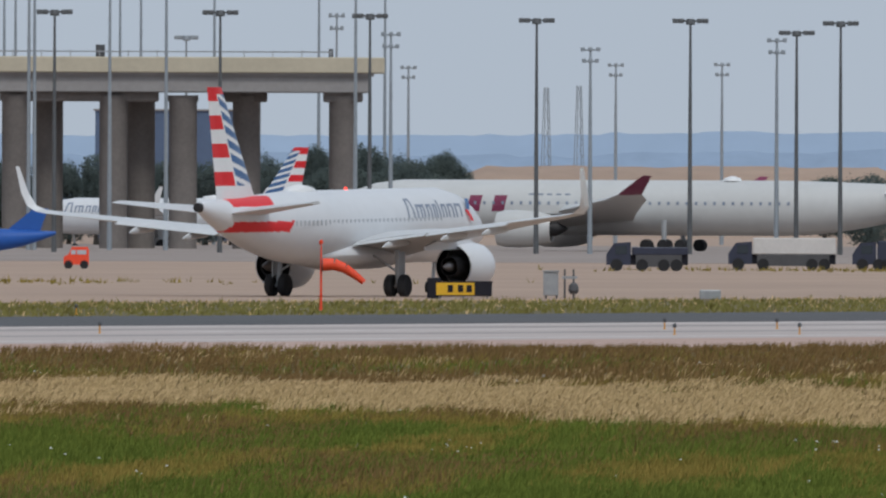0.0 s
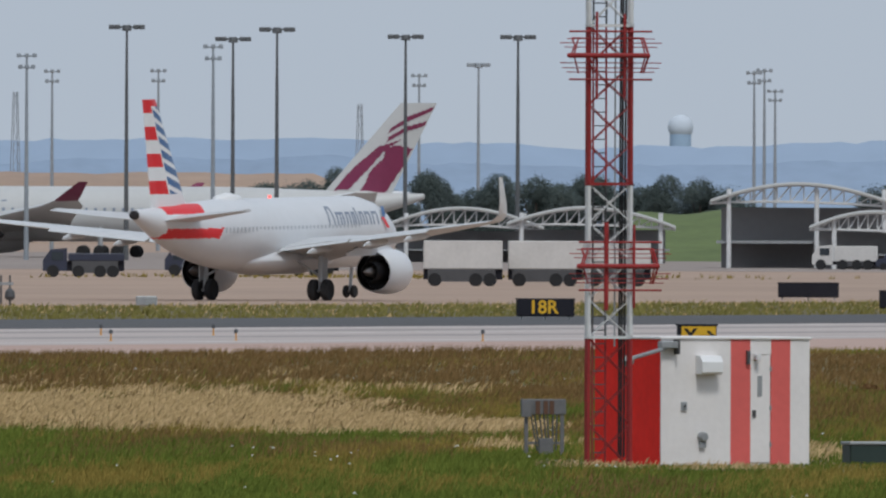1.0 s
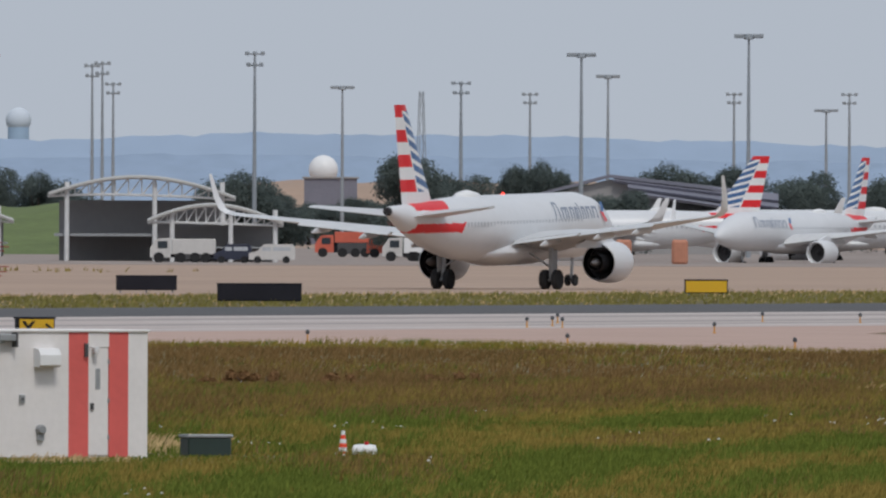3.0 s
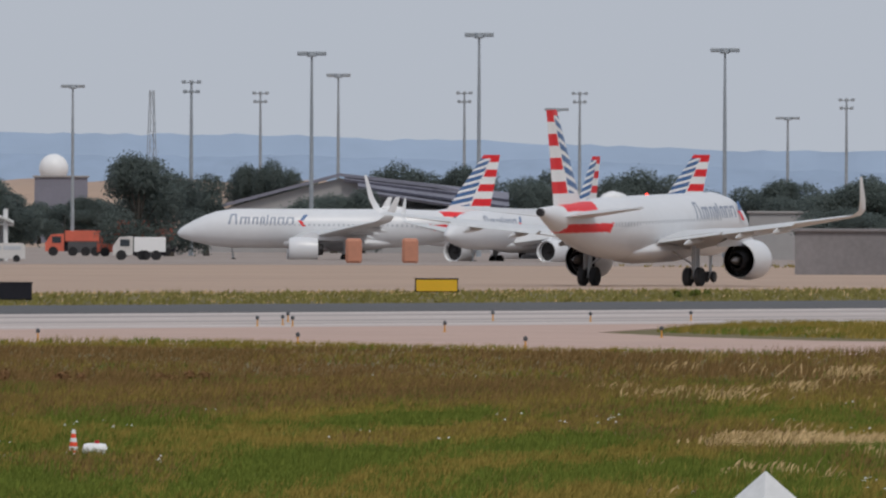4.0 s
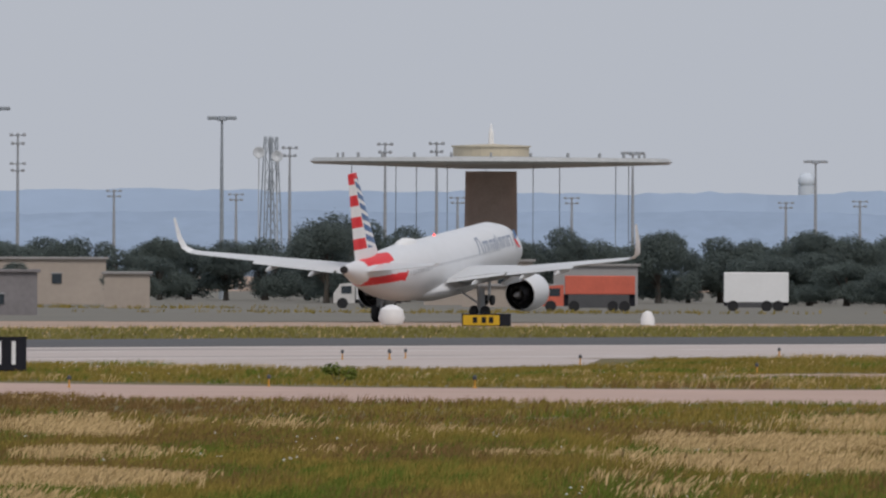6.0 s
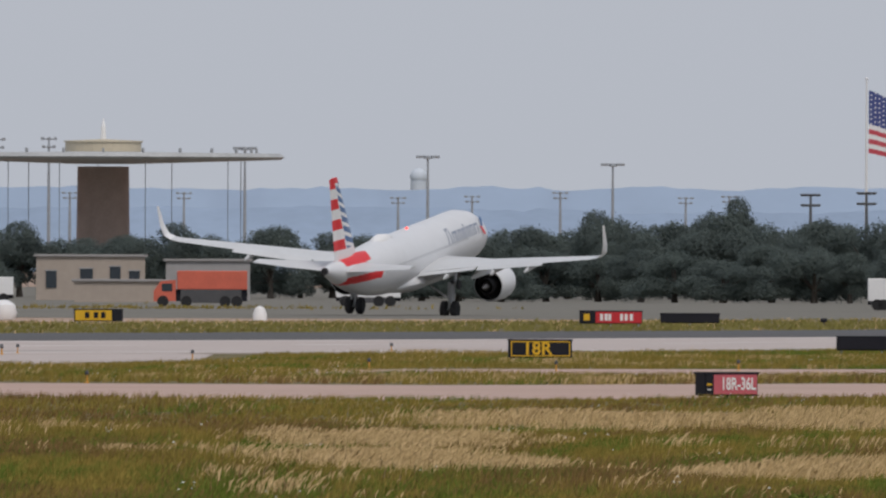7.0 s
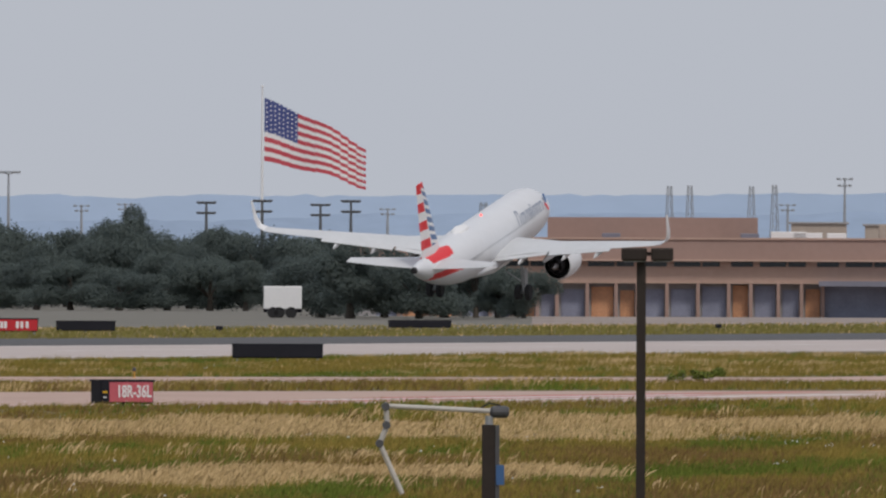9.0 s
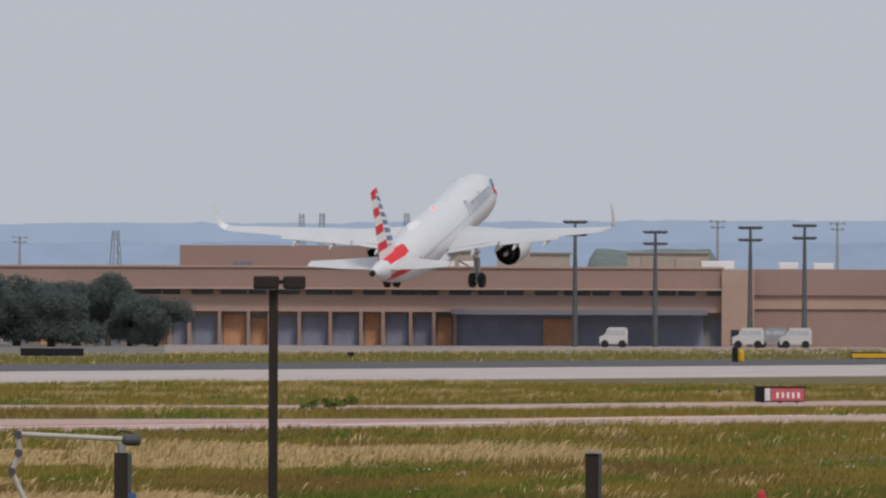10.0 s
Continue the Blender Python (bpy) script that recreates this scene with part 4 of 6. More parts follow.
bank(9.15, 9.5, 3300, 10.0, M_WOODED, "wooded knoll behind the terminal")


# ---- light masts ----
def mast(kind):
    """A high apron light mast, 20 m to its head; copies are stretched to their heights."""
    p = thing("light_mast", "tall steel apron light mast with a ring of lamps", "light mast", pose(0, 0, 0), "apron light masts")
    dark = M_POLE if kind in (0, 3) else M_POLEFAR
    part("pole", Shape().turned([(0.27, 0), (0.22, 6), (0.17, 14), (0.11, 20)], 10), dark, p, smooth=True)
    if kind in (0, 1):
        w = 1.55 if kind == 0 else 1.2
        part("crossarm", Shape().box(-w, w, -0.08, 0.08, 19.75, 19.9), dark, p)
        for x in (-w, -w * 0.62, w * 0.62, w):
            part("lamp_head", Shape().box(x - 0.3, x + 0.3, -0.25, 0.25, 19.62, 20.02, 0, None, 0.08), dark, p)
        part("ring", Shape().turned([(0.45, 19.5), (0.5, 19.6), (0.4, 20.0)], 10), dark, p)
    elif kind == 2:
        for z, w in ((19.8, 0.8), (18.7, 0.65)):
            part("crossarm", Shape().box(-w, w, -0.07, 0.07, z - 0.1, z + 0.05), dark, p)
            for x in (-w, 0, w):
                part("lamp_head", Shape().box(x - 0.22, x + 0.22, -0.2, 0.2, z - 0.15, z + 0.25, 0, None, 0.06), dark, p)
    elif kind == 3:
        for z in (19.6, 17.6):
            part("crossarm", Shape().box(-0.9, 0.9, -0.07, 0.07, z - 0.08, z + 0.08), dark, p)
            for x in (-0.8, -0.35, 0.35, 0.8):
                part("lamp_head", Shape().turned([(0.08, -0.25), (0.27, -0.1), (0.27, 0.15), (0.08, 0.25)], 10, 0, pose(x, -0.1, z + 0.2)), dark, p)
    else:
        part("tip", Shape().rod((0, 0, 19.9), (0, 0, 21), 0.05, 6), dark, p)
    return p


MASTS = [mast(k) for k in range(5)]
USED = set()


def put_mast(kind, b, d, h):
    m = facing(b, d) @ Matrix.Diagonal((1, 1, h / 20.0, 1))
    if kind not in USED:
        USED.add(kind)
        MASTS[kind].matrix_basis = m
        return MASTS[kind]
    return copy_thing(MASTS[kind], m @ Matrix.Diagonal([1 / k for k in MASTS[kind].scale] + [1]))


for b, h in ((-0.8966, 24.9), (-0.515, 24.9), (-0.1699, 24.6), (0.2142, 24.2), (0.5684, 24.2), (0.9148, 24.0), (0.8134, 23.0), (1.2111, 23.3), (1.4702, 23.3)):
    put_mast(0, b, 2550, h)
for b, h in ((3.5274, 23.0), (4.094, 21.5), (4.6762, 19.7), (5.1975, 18.8), (3.1418, 21.0)):
    put_mast(1, b, 2550, h)
for b, h in ((2.3892, 21.0), (2.8647, 18.0), (-0.1216, 22.7), (0.3382, 21.2), (0.7678, 22.2)):
    put_mast(2, b, 2550, h)
for k, (b, h) in enumerate(((-0.081, 22.2), (0.3969, 22.6), (0.6417, 22.7), (-0.593, 25.9), (-0.2468, 28.7), (1.3793, 23.6), (1.2426, 22.2), (2.0148, 22.7), (2.0382, 23.0),
                            (2.0631, 20.4), (2.5914, 20.1), (3.0238, 19.3), (3.2033, 21.6), (3.4939, 19.4), (3.7064, 17.4), (3.7597, 19.4), (4.2391, 16.4),
                            (4.3744, 18.7), (4.7272, 19.4), (4.7272, 15.8), (4.9493, 12.4), (5.2306, 12.0), (5.354, 17.9), (5.574, 18.4), (5.6925, 18.5), (6.1444, 17.4))):
    put_mast(1 if k in (3, 5, 10, 12, 14, 16, 25) else 2, b, 3100, h)
for k, (b, h) in enumerate(((6.0042, 11.7), (5.7411, 11.7), (6.5659, 16.4), (6.9922, 15.5), (6.4977, 11.2), (6.6683, 11.4), (6.8714, 11.9), (7.1605, 11.3), (7.2608, 11.5),
                            (7.866, 11.0), (8.9192, 15.0), (8.7879, 11.7), (9.4739, 13.3), (9.75, 13.1))):
    put_mast(1 if k in (2, 3) else 2, b, 3100, h)
for b, h in ((7.4483, 10.8), (7.5772, 11.0), (7.7113, 10.6), (7.7816, 11.0), (9.1458, 10.85), (9.3307, 10.0), (9.5495, 10.4), (9.6745, 10.6)):
    put_mast(3, b, 2130 if b > 9 else 2600, h)
for b, h in ((-1.0128, 30.3), (-0.9868, 30.3), (-0.9556, 31.5), (-0.9426, 31.5), (-0.7692, 29.1), (-0.6977, 30.4), (-0.6392, 31.0), (-0.5284, 29.8), (-0.2875, 30.4), (-0.2029, 31.0), (-0.1352, 30.4), (-0.7458, 29.8)):
    put_mast(4, b, 2650 if h in (31.5, 29.1, 31.0) else 3000, h if h in (31.5, 29.1, 31.0) else h * 1.1)


def pylon():
    p = thing("lattice_pylon", "grey lattice power pylon, paled by painted haze", "pylon", pose(0, 0, 0), "far pylons")
    for sx in (-1, 1):
        for sy in (-1, 1):
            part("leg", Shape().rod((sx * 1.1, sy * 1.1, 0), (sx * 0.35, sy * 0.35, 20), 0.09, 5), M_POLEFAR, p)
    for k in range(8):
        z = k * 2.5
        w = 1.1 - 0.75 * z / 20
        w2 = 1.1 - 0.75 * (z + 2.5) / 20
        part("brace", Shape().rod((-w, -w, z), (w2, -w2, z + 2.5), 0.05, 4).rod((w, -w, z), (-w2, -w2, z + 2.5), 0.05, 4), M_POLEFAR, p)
    return p


M_PALEGALV = mat("pale_galvanised_dish", (0.5, 0.52, 0.54), 0.6, 0.1, 0.1, 1)
py = pylon()
rows = ((0.237, 3900, 23.2), (0.3125, 3900, 23.5), (1.1061, 4100, 22.6), (8.5156, 3900, 16.1), (8.5625, 3900, 16.2), (8.7045, 3900, 16.1), (8.7578, 3900, 16.3), (2.7736, 3900, 23.0),
        (5.303, 2700, 17.4), (5.318, 2710, 17.4), (8.0871, 2700, 11.0))
for k, (b, d, h) in enumerate(rows):
    m = facing(b, d, 20) @ Matrix.Diagonal((0.8, 0.8, h / 20, 1))
    if k == 0:
        py.matrix_basis = m
    else:
        copy_thing(py, m @ Matrix.Diagonal([1 / v for v in py.scale] + [1]))
for b, z in ((5.283, 15.6), (5.325, 15.2)):
    s = Shape().turned([(0.02, -0.2), (0.5, 0), (0.65, 0.2), (0.6, 0.24), (0.02, 0.05)], 14, 0, pose(0, -0.6, z, 80, 0, 0))
    s.rod((0, -0.6, z), (0, 0.6, z), 0.08)
    s.rod((0, 0.6, z), (0, 0.6, z - 14.9), 0.06)
    single("dish_aerial", s, M_PALEGALV, "white dish aerial on the lattice mast", "dish", facing(b, 2694))


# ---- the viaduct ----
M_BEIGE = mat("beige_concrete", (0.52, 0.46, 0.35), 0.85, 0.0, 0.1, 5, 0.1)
# Pier concrete is darkened in its colour for the shade below the deck.
M_PIER = mat("shade_darkened_pier_concrete", (0.2, 0.178, 0.165), 0.9, 0.0, 0.2, 3, 0.2)
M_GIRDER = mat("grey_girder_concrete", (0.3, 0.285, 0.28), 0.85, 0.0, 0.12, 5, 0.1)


def viaduct():
    p = thing("viaduct", "unfinished concrete viaduct on round piers", "bridge", facing(-0.136, 2750))
    L = 75
    part("parapet", Shape().box(-L, 0, -0.6, 0.0, 19.5, 21.25, 0, None, 0.12), M_BEIGE, p, "beige concrete parapet")
    part("parapet", Shape().box(-L, 0, 13.4, 14.0, 19.5, 21.25, 0, None, 0.12), M_BEIGE, p)
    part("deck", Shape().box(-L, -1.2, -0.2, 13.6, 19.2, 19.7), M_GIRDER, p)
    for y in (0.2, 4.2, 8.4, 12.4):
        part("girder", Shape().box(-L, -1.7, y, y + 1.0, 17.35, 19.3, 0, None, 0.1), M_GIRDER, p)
    for k, x in enumerate((-4.6, -15.3, -22.3, -27.0, -30.0, -37.2, -40.8)):
        deep = (k % 2) * 6.0
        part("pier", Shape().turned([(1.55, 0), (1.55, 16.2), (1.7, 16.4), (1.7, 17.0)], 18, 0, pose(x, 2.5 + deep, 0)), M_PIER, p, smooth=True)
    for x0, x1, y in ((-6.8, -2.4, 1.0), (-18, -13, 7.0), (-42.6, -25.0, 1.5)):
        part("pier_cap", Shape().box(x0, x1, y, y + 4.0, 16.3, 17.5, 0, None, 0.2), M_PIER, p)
    for k in range(14):
        part("rail_post", Shape().box(-6.0 - k * 3.2, -5.9 - k * 3.2, -0.3, -0.2, 21.2, 22.0), M_GALV, p)
    part("rail", Shape().box(-50, -5.8, -0.28, -0.2, 21.75, 21.9), M_GALV, p)
    part("deck_box", Shape().box(-32, -31, 3, 5, 19.7, 22.6), M_DARKSTEEL, p)
    part("deck_box", Shape().box(-6.2, -5.7, 3, 4, 19.7, 22.2), M_DARKSTEEL, p)
    return p


viaduct()


def block(name, label, category, b, d, w, dep, h, material, roof=None, turn=0.0, openings=(), rim=0.25):
    """A plain low building: walls, a roof slab with a rim, and dark openings (x, z, width, height) set into the front."""
    p = thing(name, label, category, facing(b, d, turn))
    part("wall", Shape().box(-w / 2, w / 2, 0, dep, 0, h), material, p)
    part("roof", Shape().box(-w / 2 - rim, w / 2 + rim, -rim, dep + rim, h, h + 0.25, 0, None, 0.05), roof if roof else M_GIRDER, p)
    for x, z, ow, oh in openings:
        win = part("window", Shape().box(x, x + ow, -0.08, 0.02, z, z + oh), M_DARKGLASS, p)
        part("frame", Shape().box(x - 0.08, x + ow + 0.08, -0.12, -0.02, z + oh, z + oh + 0.1), M_GALV, win)
    return p


M_DARKGLASS = mat("dark_glass", (0.03, 0.04, 0.05), 0.15, 0.0, 0.1, 1)
M_BLUECLAD = mat("slate_blue_cladding", (0.09, 0.13, 0.22), 0.6, 0.0, 0.1, 4)
block("far_building", "slate-blue building behind the viaduct", "building", -0.62, 3300, 21, 20, 17.2, M_BLUECLAD)


# ---- the wide-body airliner on the apron ----
M_MAROON = mat("maroon_paint", (0.2, 0.025, 0.075), 0.4, 0.0, 0.12, 3)
M_PALEGREY = mat("pale_grey_paint", (0.56, 0.56, 0.55), 0.35, 0.0, 0.06, 8)


def widebody():
    c = at(0.5, 2700)
    p = thing("wide_body_airliner", "pale grey wide-body airliner with maroon fin on the apron", "airliner", pose(c.x, c.y, 0, 0, 0, 180 - 12))
    zc, r = 4.75, 3.0
    prof = []
    for d, rr, dz in ((0, 0.08, -0.7), (0.5, 0.75, -0.6), (1.5, 1.4, -0.45), (3.2, 2.1, -0.25), (5.5, 2.7, -0.08), (8.5, 3.0, 0)):
        prof.append((37.0 - d, rr, dz))
    for k in range(12):
        prof.append((26 - k * 3.6, r, 0.0))
    for k in range(1, 17):
        f = k / 16
        rr = r * (1 - 0.9 * f ** 1.7)
        prof.append((-13.6 - f * 22.6, rr, (r - rr) * 0.75 * f ** 0.3))
    hull = Shape().loft([[(x, rr * math.cos(2 * math.pi * i / 36), zc + dz + rr * math.sin(2 * math.pi * i / 36)) for i in range(36)] for x, rr, dz in prof])
    part("fuselage", hull, M_PALEGREY, p, smooth=True)

    def fin_at(f, c, side):
        le, te = -25.0 + (-33.6 + 25.0) * f, -32.6 + (-37.6 + 32.6) * f
        return (le + (te - le) * c, side * 0.42 * math.sin(math.pi * min(1, c + 0.02)) * (1 - 0.6 * f), 7.0 + (16.9 - 7.0) * f)
    s = Shape()
    rings = [[fin_at(f, c, 1) for c in (0, 0.15, 0.4, 0.7, 1)] + [fin_at(f, c, -1) for c in (0.7, 0.4, 0.15)] for f in (0, 0.25, 0.5, 0.75, 0.95, 1)]
    s.loft(rings)
    fin = part("fin", s, M_PALEGREY, p, smooth=True)
    # the maroon emblem as plain slanting patches on the visible side
    outlines = (((0.04, 0.12), (0.05, 0.34), (0.3, 0.42), (0.5, 0.48), (0.6, 0.66), (0.52, 0.3), (0.3, 0.14)),
                ((0.02, 0.52), (0.0, 0.9), (0.3, 0.96), (0.5, 0.97), (0.54, 0.62), (0.5, 0.46), (0.4, 0.55), (0.26, 0.47), (0.12, 0.52)),
                ((0.57, 0.4), (0.68, 0.62), (0.75, 0.97), (0.8, 0.97), (0.74, 0.6), (0.63, 0.36)),
                ((0.67, 0.3), (0.8, 0.55), (0.91, 0.97), (0.96, 0.97), (0.86, 0.5), (0.72, 0.26)))

    def inside(f, c, shape):
        hit = False
        for (f0, c0), (f1, c1) in zip(shape, shape[1:] + shape[:1]):
            if (c0 > c) != (c1 > c) and f < (f1 - f0) * (c - c0) / (c1 - c0) + f0:
                hit = not hit
        return hit

    for outline in outlines:
        out = Shape()
        n, m = 60, 48
        for a in range(n):
            for b in range(m):
                if inside((a + 0.5) / n, (b + 0.5) / m, outline):
                    quad = [fin_at(f / n, c / m, 1) for f, c in ((a, b), (a + 1, b), (a + 1, b + 1), (a, b + 1))]
                    out.add([(x, y + 0.035, z) for x, y, z in quad], [(0, 1, 2, 3)])
        part("emblem_patch", out, M_MAROON, fin)
    for side in (1, -1):
        def ring(le, chord, y, z, th, tilt=0.0):
            return [(a, side * b, c) for a, b, c in wing_section(le, chord, y, z, th, tilt)]
        w = part("wing", Shape().loft([ring(16, 13.5, 2.4, 3.4, 1.2), ring(9.5, 9, 10, 4.3, 1.0), ring(1.2, 4.6, 24, 5.6, 0.8), ring(-1.3, 2.6, 29, 6.2, 0.8)]), M_PALEGREY, p, smooth=True)
        part("winglet", Shape().loft([ring(-1.3, 2.6, 29, 6.2, 0.8), ring(-2.6, 2.1, 31, 6.9, 0.7, 0.5), ring(-4.6, 1.0, 32.2, 8.2, 0.6, 1.0)]), M_MAROON, w, "maroon curved wingtip", smooth=True)
        part("tailplane", Shape().loft([ring(-24.5, 6.5, 1, 6.2, 0.9), ring(-30.5, 2.4, 9.5, 7.2, 0.8)]), M_WHITE, p, smooth=True)
        c = pose(2.4, side * 10.5, 2.45)
        back = pose(0, 0, 0, 0, 90, 0)
        e = part("engine", Shape().turned([(1.5, 13.2), (1.75, 13.4), (2.0, 12.6), (2.05, 11), (1.9, 9), (1.5, 7.4), (1.35, 7.5), (1.5, 9.5), (1.5, 13.1)], 26, 0, c @ back, caps=False), M_PALEGREY, p, smooth=True)
        part("nozzle", Shape().turned([(1.45, 8.4), (0.9, 8.2), (0.8, 6.9), (0.3, 5.9), (0.02, 5.6)], 22, 0, c @ back, caps=False), M_SOOT, e, smooth=True)
        part("fan", Shape().turned([(1.5, 12.2), (0.4, 12.4), (0.05, 12.9)], 22, 0, c @ back, caps=False), M_SOOT, e, smooth=True)
        part("pylon", Shape().box(7.0, 13.5, side * 10.5 - 0.25, side * 10.5 + 0.25, 4.1, 5.0), M_PALEGREY, e)
        leg = part("main_gear_leg", Shape().rod((-1.5, side * 5.2, 3.4), (-1.5, side * 5.2, 0.8), 0.28, 8), M_STRUT, p)
        for dx in (-1.9, 0, 1.9):
            for dy in (-0.6, 0.6):
                part("wheel", Shape().turned([(0.3, -0.22), (0.62, -0.22), (0.68, 0), (0.62, 0.22), (0.3, 0.22)], 16, 0, pose(-1.5 + dx, side * 5.2 + dy, 0.68, 90, 0, 0)), M_TYRE, leg, smooth=True)
    leg = part("nose_gear_leg", Shape().rod((30, 0, 2.4), (30, 0, 0.6), 0.2, 8), M_STRUT, p)
    for dy in (-0.4, 0.4):
        part("wheel", Shape().turned([(0.2, -0.18), (0.5, -0.18), (0.55, 0), (0.5, 0.18), (0.2, 0.18)], 14, 0, pose(30, dy, 0.55, 90, 0, 0)), M_TYRE, leg, smooth=True)
    x = 29.1
    for w in (2.3, 2.3, 2.3, 2.3, 2.3):
        q = Shape()
        v = []
        for k in range(4):
            a = radians(-8 + 34 * k / 3)
            for xx in (x - k * 0.12, x - w * 0.6 - k * 0.12):
                v.append((xx, 3.02 * math.cos(a), zc + 3.02 * math.sin(a)))
        q.add(v, [(2 * k, 2 * k + 1, 2 * k + 3, 2 * k + 2) for k in range(3)])
        part("letter_block", q, M_MAROON, p)
        x -= 2.75
    for k in range(5):
        q = Shape()
        a = radians(28)
        xx = 14 - k * 1.0
        q.box(xx - 0.6, xx, 3.02 * math.cos(a) - 0.1, 3.02 * math.cos(a), zc + 3.02 * math.sin(a) - 0.4, zc + 3.02 * math.sin(a) + 0.1)
        part("writing_bar", q, M_TITLE, p)
    for k in range(40):
        xx = 25 - k * 1.02
        part("cabin_window", Shape().box(xx - 0.14, xx + 0.14, 2.9, 3.0 + 0.015, zc + 0.32, zc + 0.66), M_TITLE, p)
    part("antenna_dome", Shape().turned([(1.1, 0), (0.9, 0.3), (0.3, 0.5), (0.02, 0.52)], 14, 0, pose(-8, 0, 7.7)), M_WHITE, p, smooth=True)
    return p


widebody()

# parked narrow-bodies by the gates
for b, d, turn, sc, label in ((3.224, 2400, 178, 0.885, "parked silver airliner with striped fin, side on"), (3.64, 2350, 238, 0.87, "parked silver airliner with striped fin, nose on"),
                              (3.715, 2450, 165, 0.9, "parked silver airliner with striped fin behind others"), (-0.62, 2900, 160, 1.0, "parked silver airliner with striped fin behind viaduct")):
    c = at(b, d, -0.5)
    other = tagged(copy_thing(jet, pose(c.x, c.y, c.z, 0, 0, turn) @ Matrix.Scale(sc, 4)), label, "airliner", "parked airliners")
    for o in list(other.children):
        if o.name.startswith("beacon"):
            bpy.data.objects.remove(o)
M_ROYAL = mat("royal_blue_paint", (0.02, 0.1, 0.4), 0.4, 0.0, 0.1, 4)
c = at(-1.13, 2300)
p = thing("parked_airliner", "royal-blue airliner tail end on the apron", "airliner", pose(c.x, c.y, 0, 0, 0, 168) @ Matrix.Scale(0.55, 4), "parked airliners")
part("fuselage", fuselage_shape(16.2, -17.7, 1.99, 3.0, ()), M_ROYAL, p, smooth=True)
part("fin", Shape().loft([[(-9, -0.2, 4.4), (-9, 0.2, 4.4), (-15, 0.2, 4.4), (-15, -0.2, 4.4)], [(-14, -0.12, 8.4), (-14, 0.12, 8.4), (-16.5, 0.12, 8.4), (-16.5, -0.12, 8.4)]]), M_ROYAL, p)
for y in (-4, 4):
    part("wheel", Shape().turned([(0.3, -0.2), (0.58, 0), (0.3, 0.2)], 14, 0, pose(0, y, 0.58, 90, 0, 0)), M_TYRE, p)
    part("gear_leg", Shape().rod((0, y, 0.5), (0, y * 0.5, 2.2), 0.15, 8), M_STRUT, p)


# ---- apron vehicles ----
M_NAVY = mat("dark_navy_paint", (0.028, 0.033, 0.06), 0.5, 0.0, 0.2, 1)
M_DUSTWHITE = mat("dusty_white_panel", (0.6, 0.58, 0.56), 0.7, 0.0, 0.12, 2)
M_FADEDRED = mat("faded_orange_red", (0.6, 0.13, 0.08), 0.6, 0.0, 0.15, 1.5)


def box_truck(label, b, d, w, h, body, cab=True, turn=0.0, lift=0.9, front=None):
    """A high-sided truck seen from the side, its cab to the left."""
    p = thing("truck", label, "truck", facing(b, d, turn), "apron trucks")
    part("cargo_box", Shape().box(-w / 2, w / 2, 0, 2.4, lift, h, 0, None, 0.06), body, p)
    part("chassis", Shape().box(-w / 2 - (1.9 if cab else 0), w / 2, 0.3, 2.1, 0.5, lift), M_BLACK, p)
    part("side_skirt", Shape().box(-w / 2 + 0.3, w / 2 - 0.5, 0.02, 0.1, 0.35, lift), M_DARKSTEEL, p)
    if cab:
        k = Shape().loft([[(-w / 2 - 2.0, y, z) for y, z in ((0.1, 0.5), (2.3, 0.5), (2.3, 1.35), (0.1, 1.35))], [(-w / 2 - 1.4, y, z) for y, z in ((0.1, 0.5), (2.3, 0.5), (2.3, 2.2), (0.1, 2.2))],
                          [(-w / 2 - 0.1, y, z) for y, z in ((0.1, 0.5), (2.3, 0.5), (2.3, 2.3), (0.1, 2.3))]])
        c = part("cab", k, front if front else M_WHITE, p)
        part("window", Shape().box(-w / 2 - 1.3, -w / 2 - 0.4, 0.06, 0.12, 1.35, 2.0), M_DARKGLASS, c)
    xs = [-w / 2 + 0.8, w / 2 - 0.9, w / 2 - 1.9] + ([-w / 2 - 1.2] if cab else [])
    for x in xs:
        part("wheel", Shape().turned([(0.2, -0.16), (0.46, -0.16), (0.5, 0), (0.46, 0.16), (0.2, 0.16)], 14, 0, pose(x, 0.15, 0.5, 90, 0, 0)), M_TYRE, p, smooth=True)
    return p


for b, d, w in ((1.345, 1760, 5.6), (1.535, 1762, 5.3), (1.70, 1768, 4.8)):
    box_truck("white high-sided apron truck", b, d, w, 3.25, M_DUSTWHITE, False, lift=1.25)
for b, d, w, h, m, lab in ((0.81, 1990, 6.6, 2.6, M_DUSTWHITE, "white and blue apron tug train"), (0.5, 1950, 4.4, 1.9, M_NAVY, "dark blue baggage loader under an airliner"),
                           (1.03, 1990, 2.0, 2.4, M_NAVY, "dark blue apron van on dry ground"), (2.25, 2270, 4.0, 2.2, M_DUSTWHITE, "white apron truck by the canopies"),
                           (5.56, 2200, 4.0, 2.4, M_WHITE, "white service truck by low buildings"), (7.625, 2080, 3.2, 2.7, M_WHITE, "white high-sided truck with orange end"), (6.43, 2150, 5.6, 3.4, M_WHITE, "white high-sided service truck"),
                           (2.77, 2350, 3.0, 2.2, M_WHITE, "white and red apron truck")):
    box_truck(lab, b, d, w, h, m, b not in (6.43, 7.625), 0, 1.3 if b < 0.9 else 0.8, M_NAVY if b < 1.2 else M_DUSTWHITE)
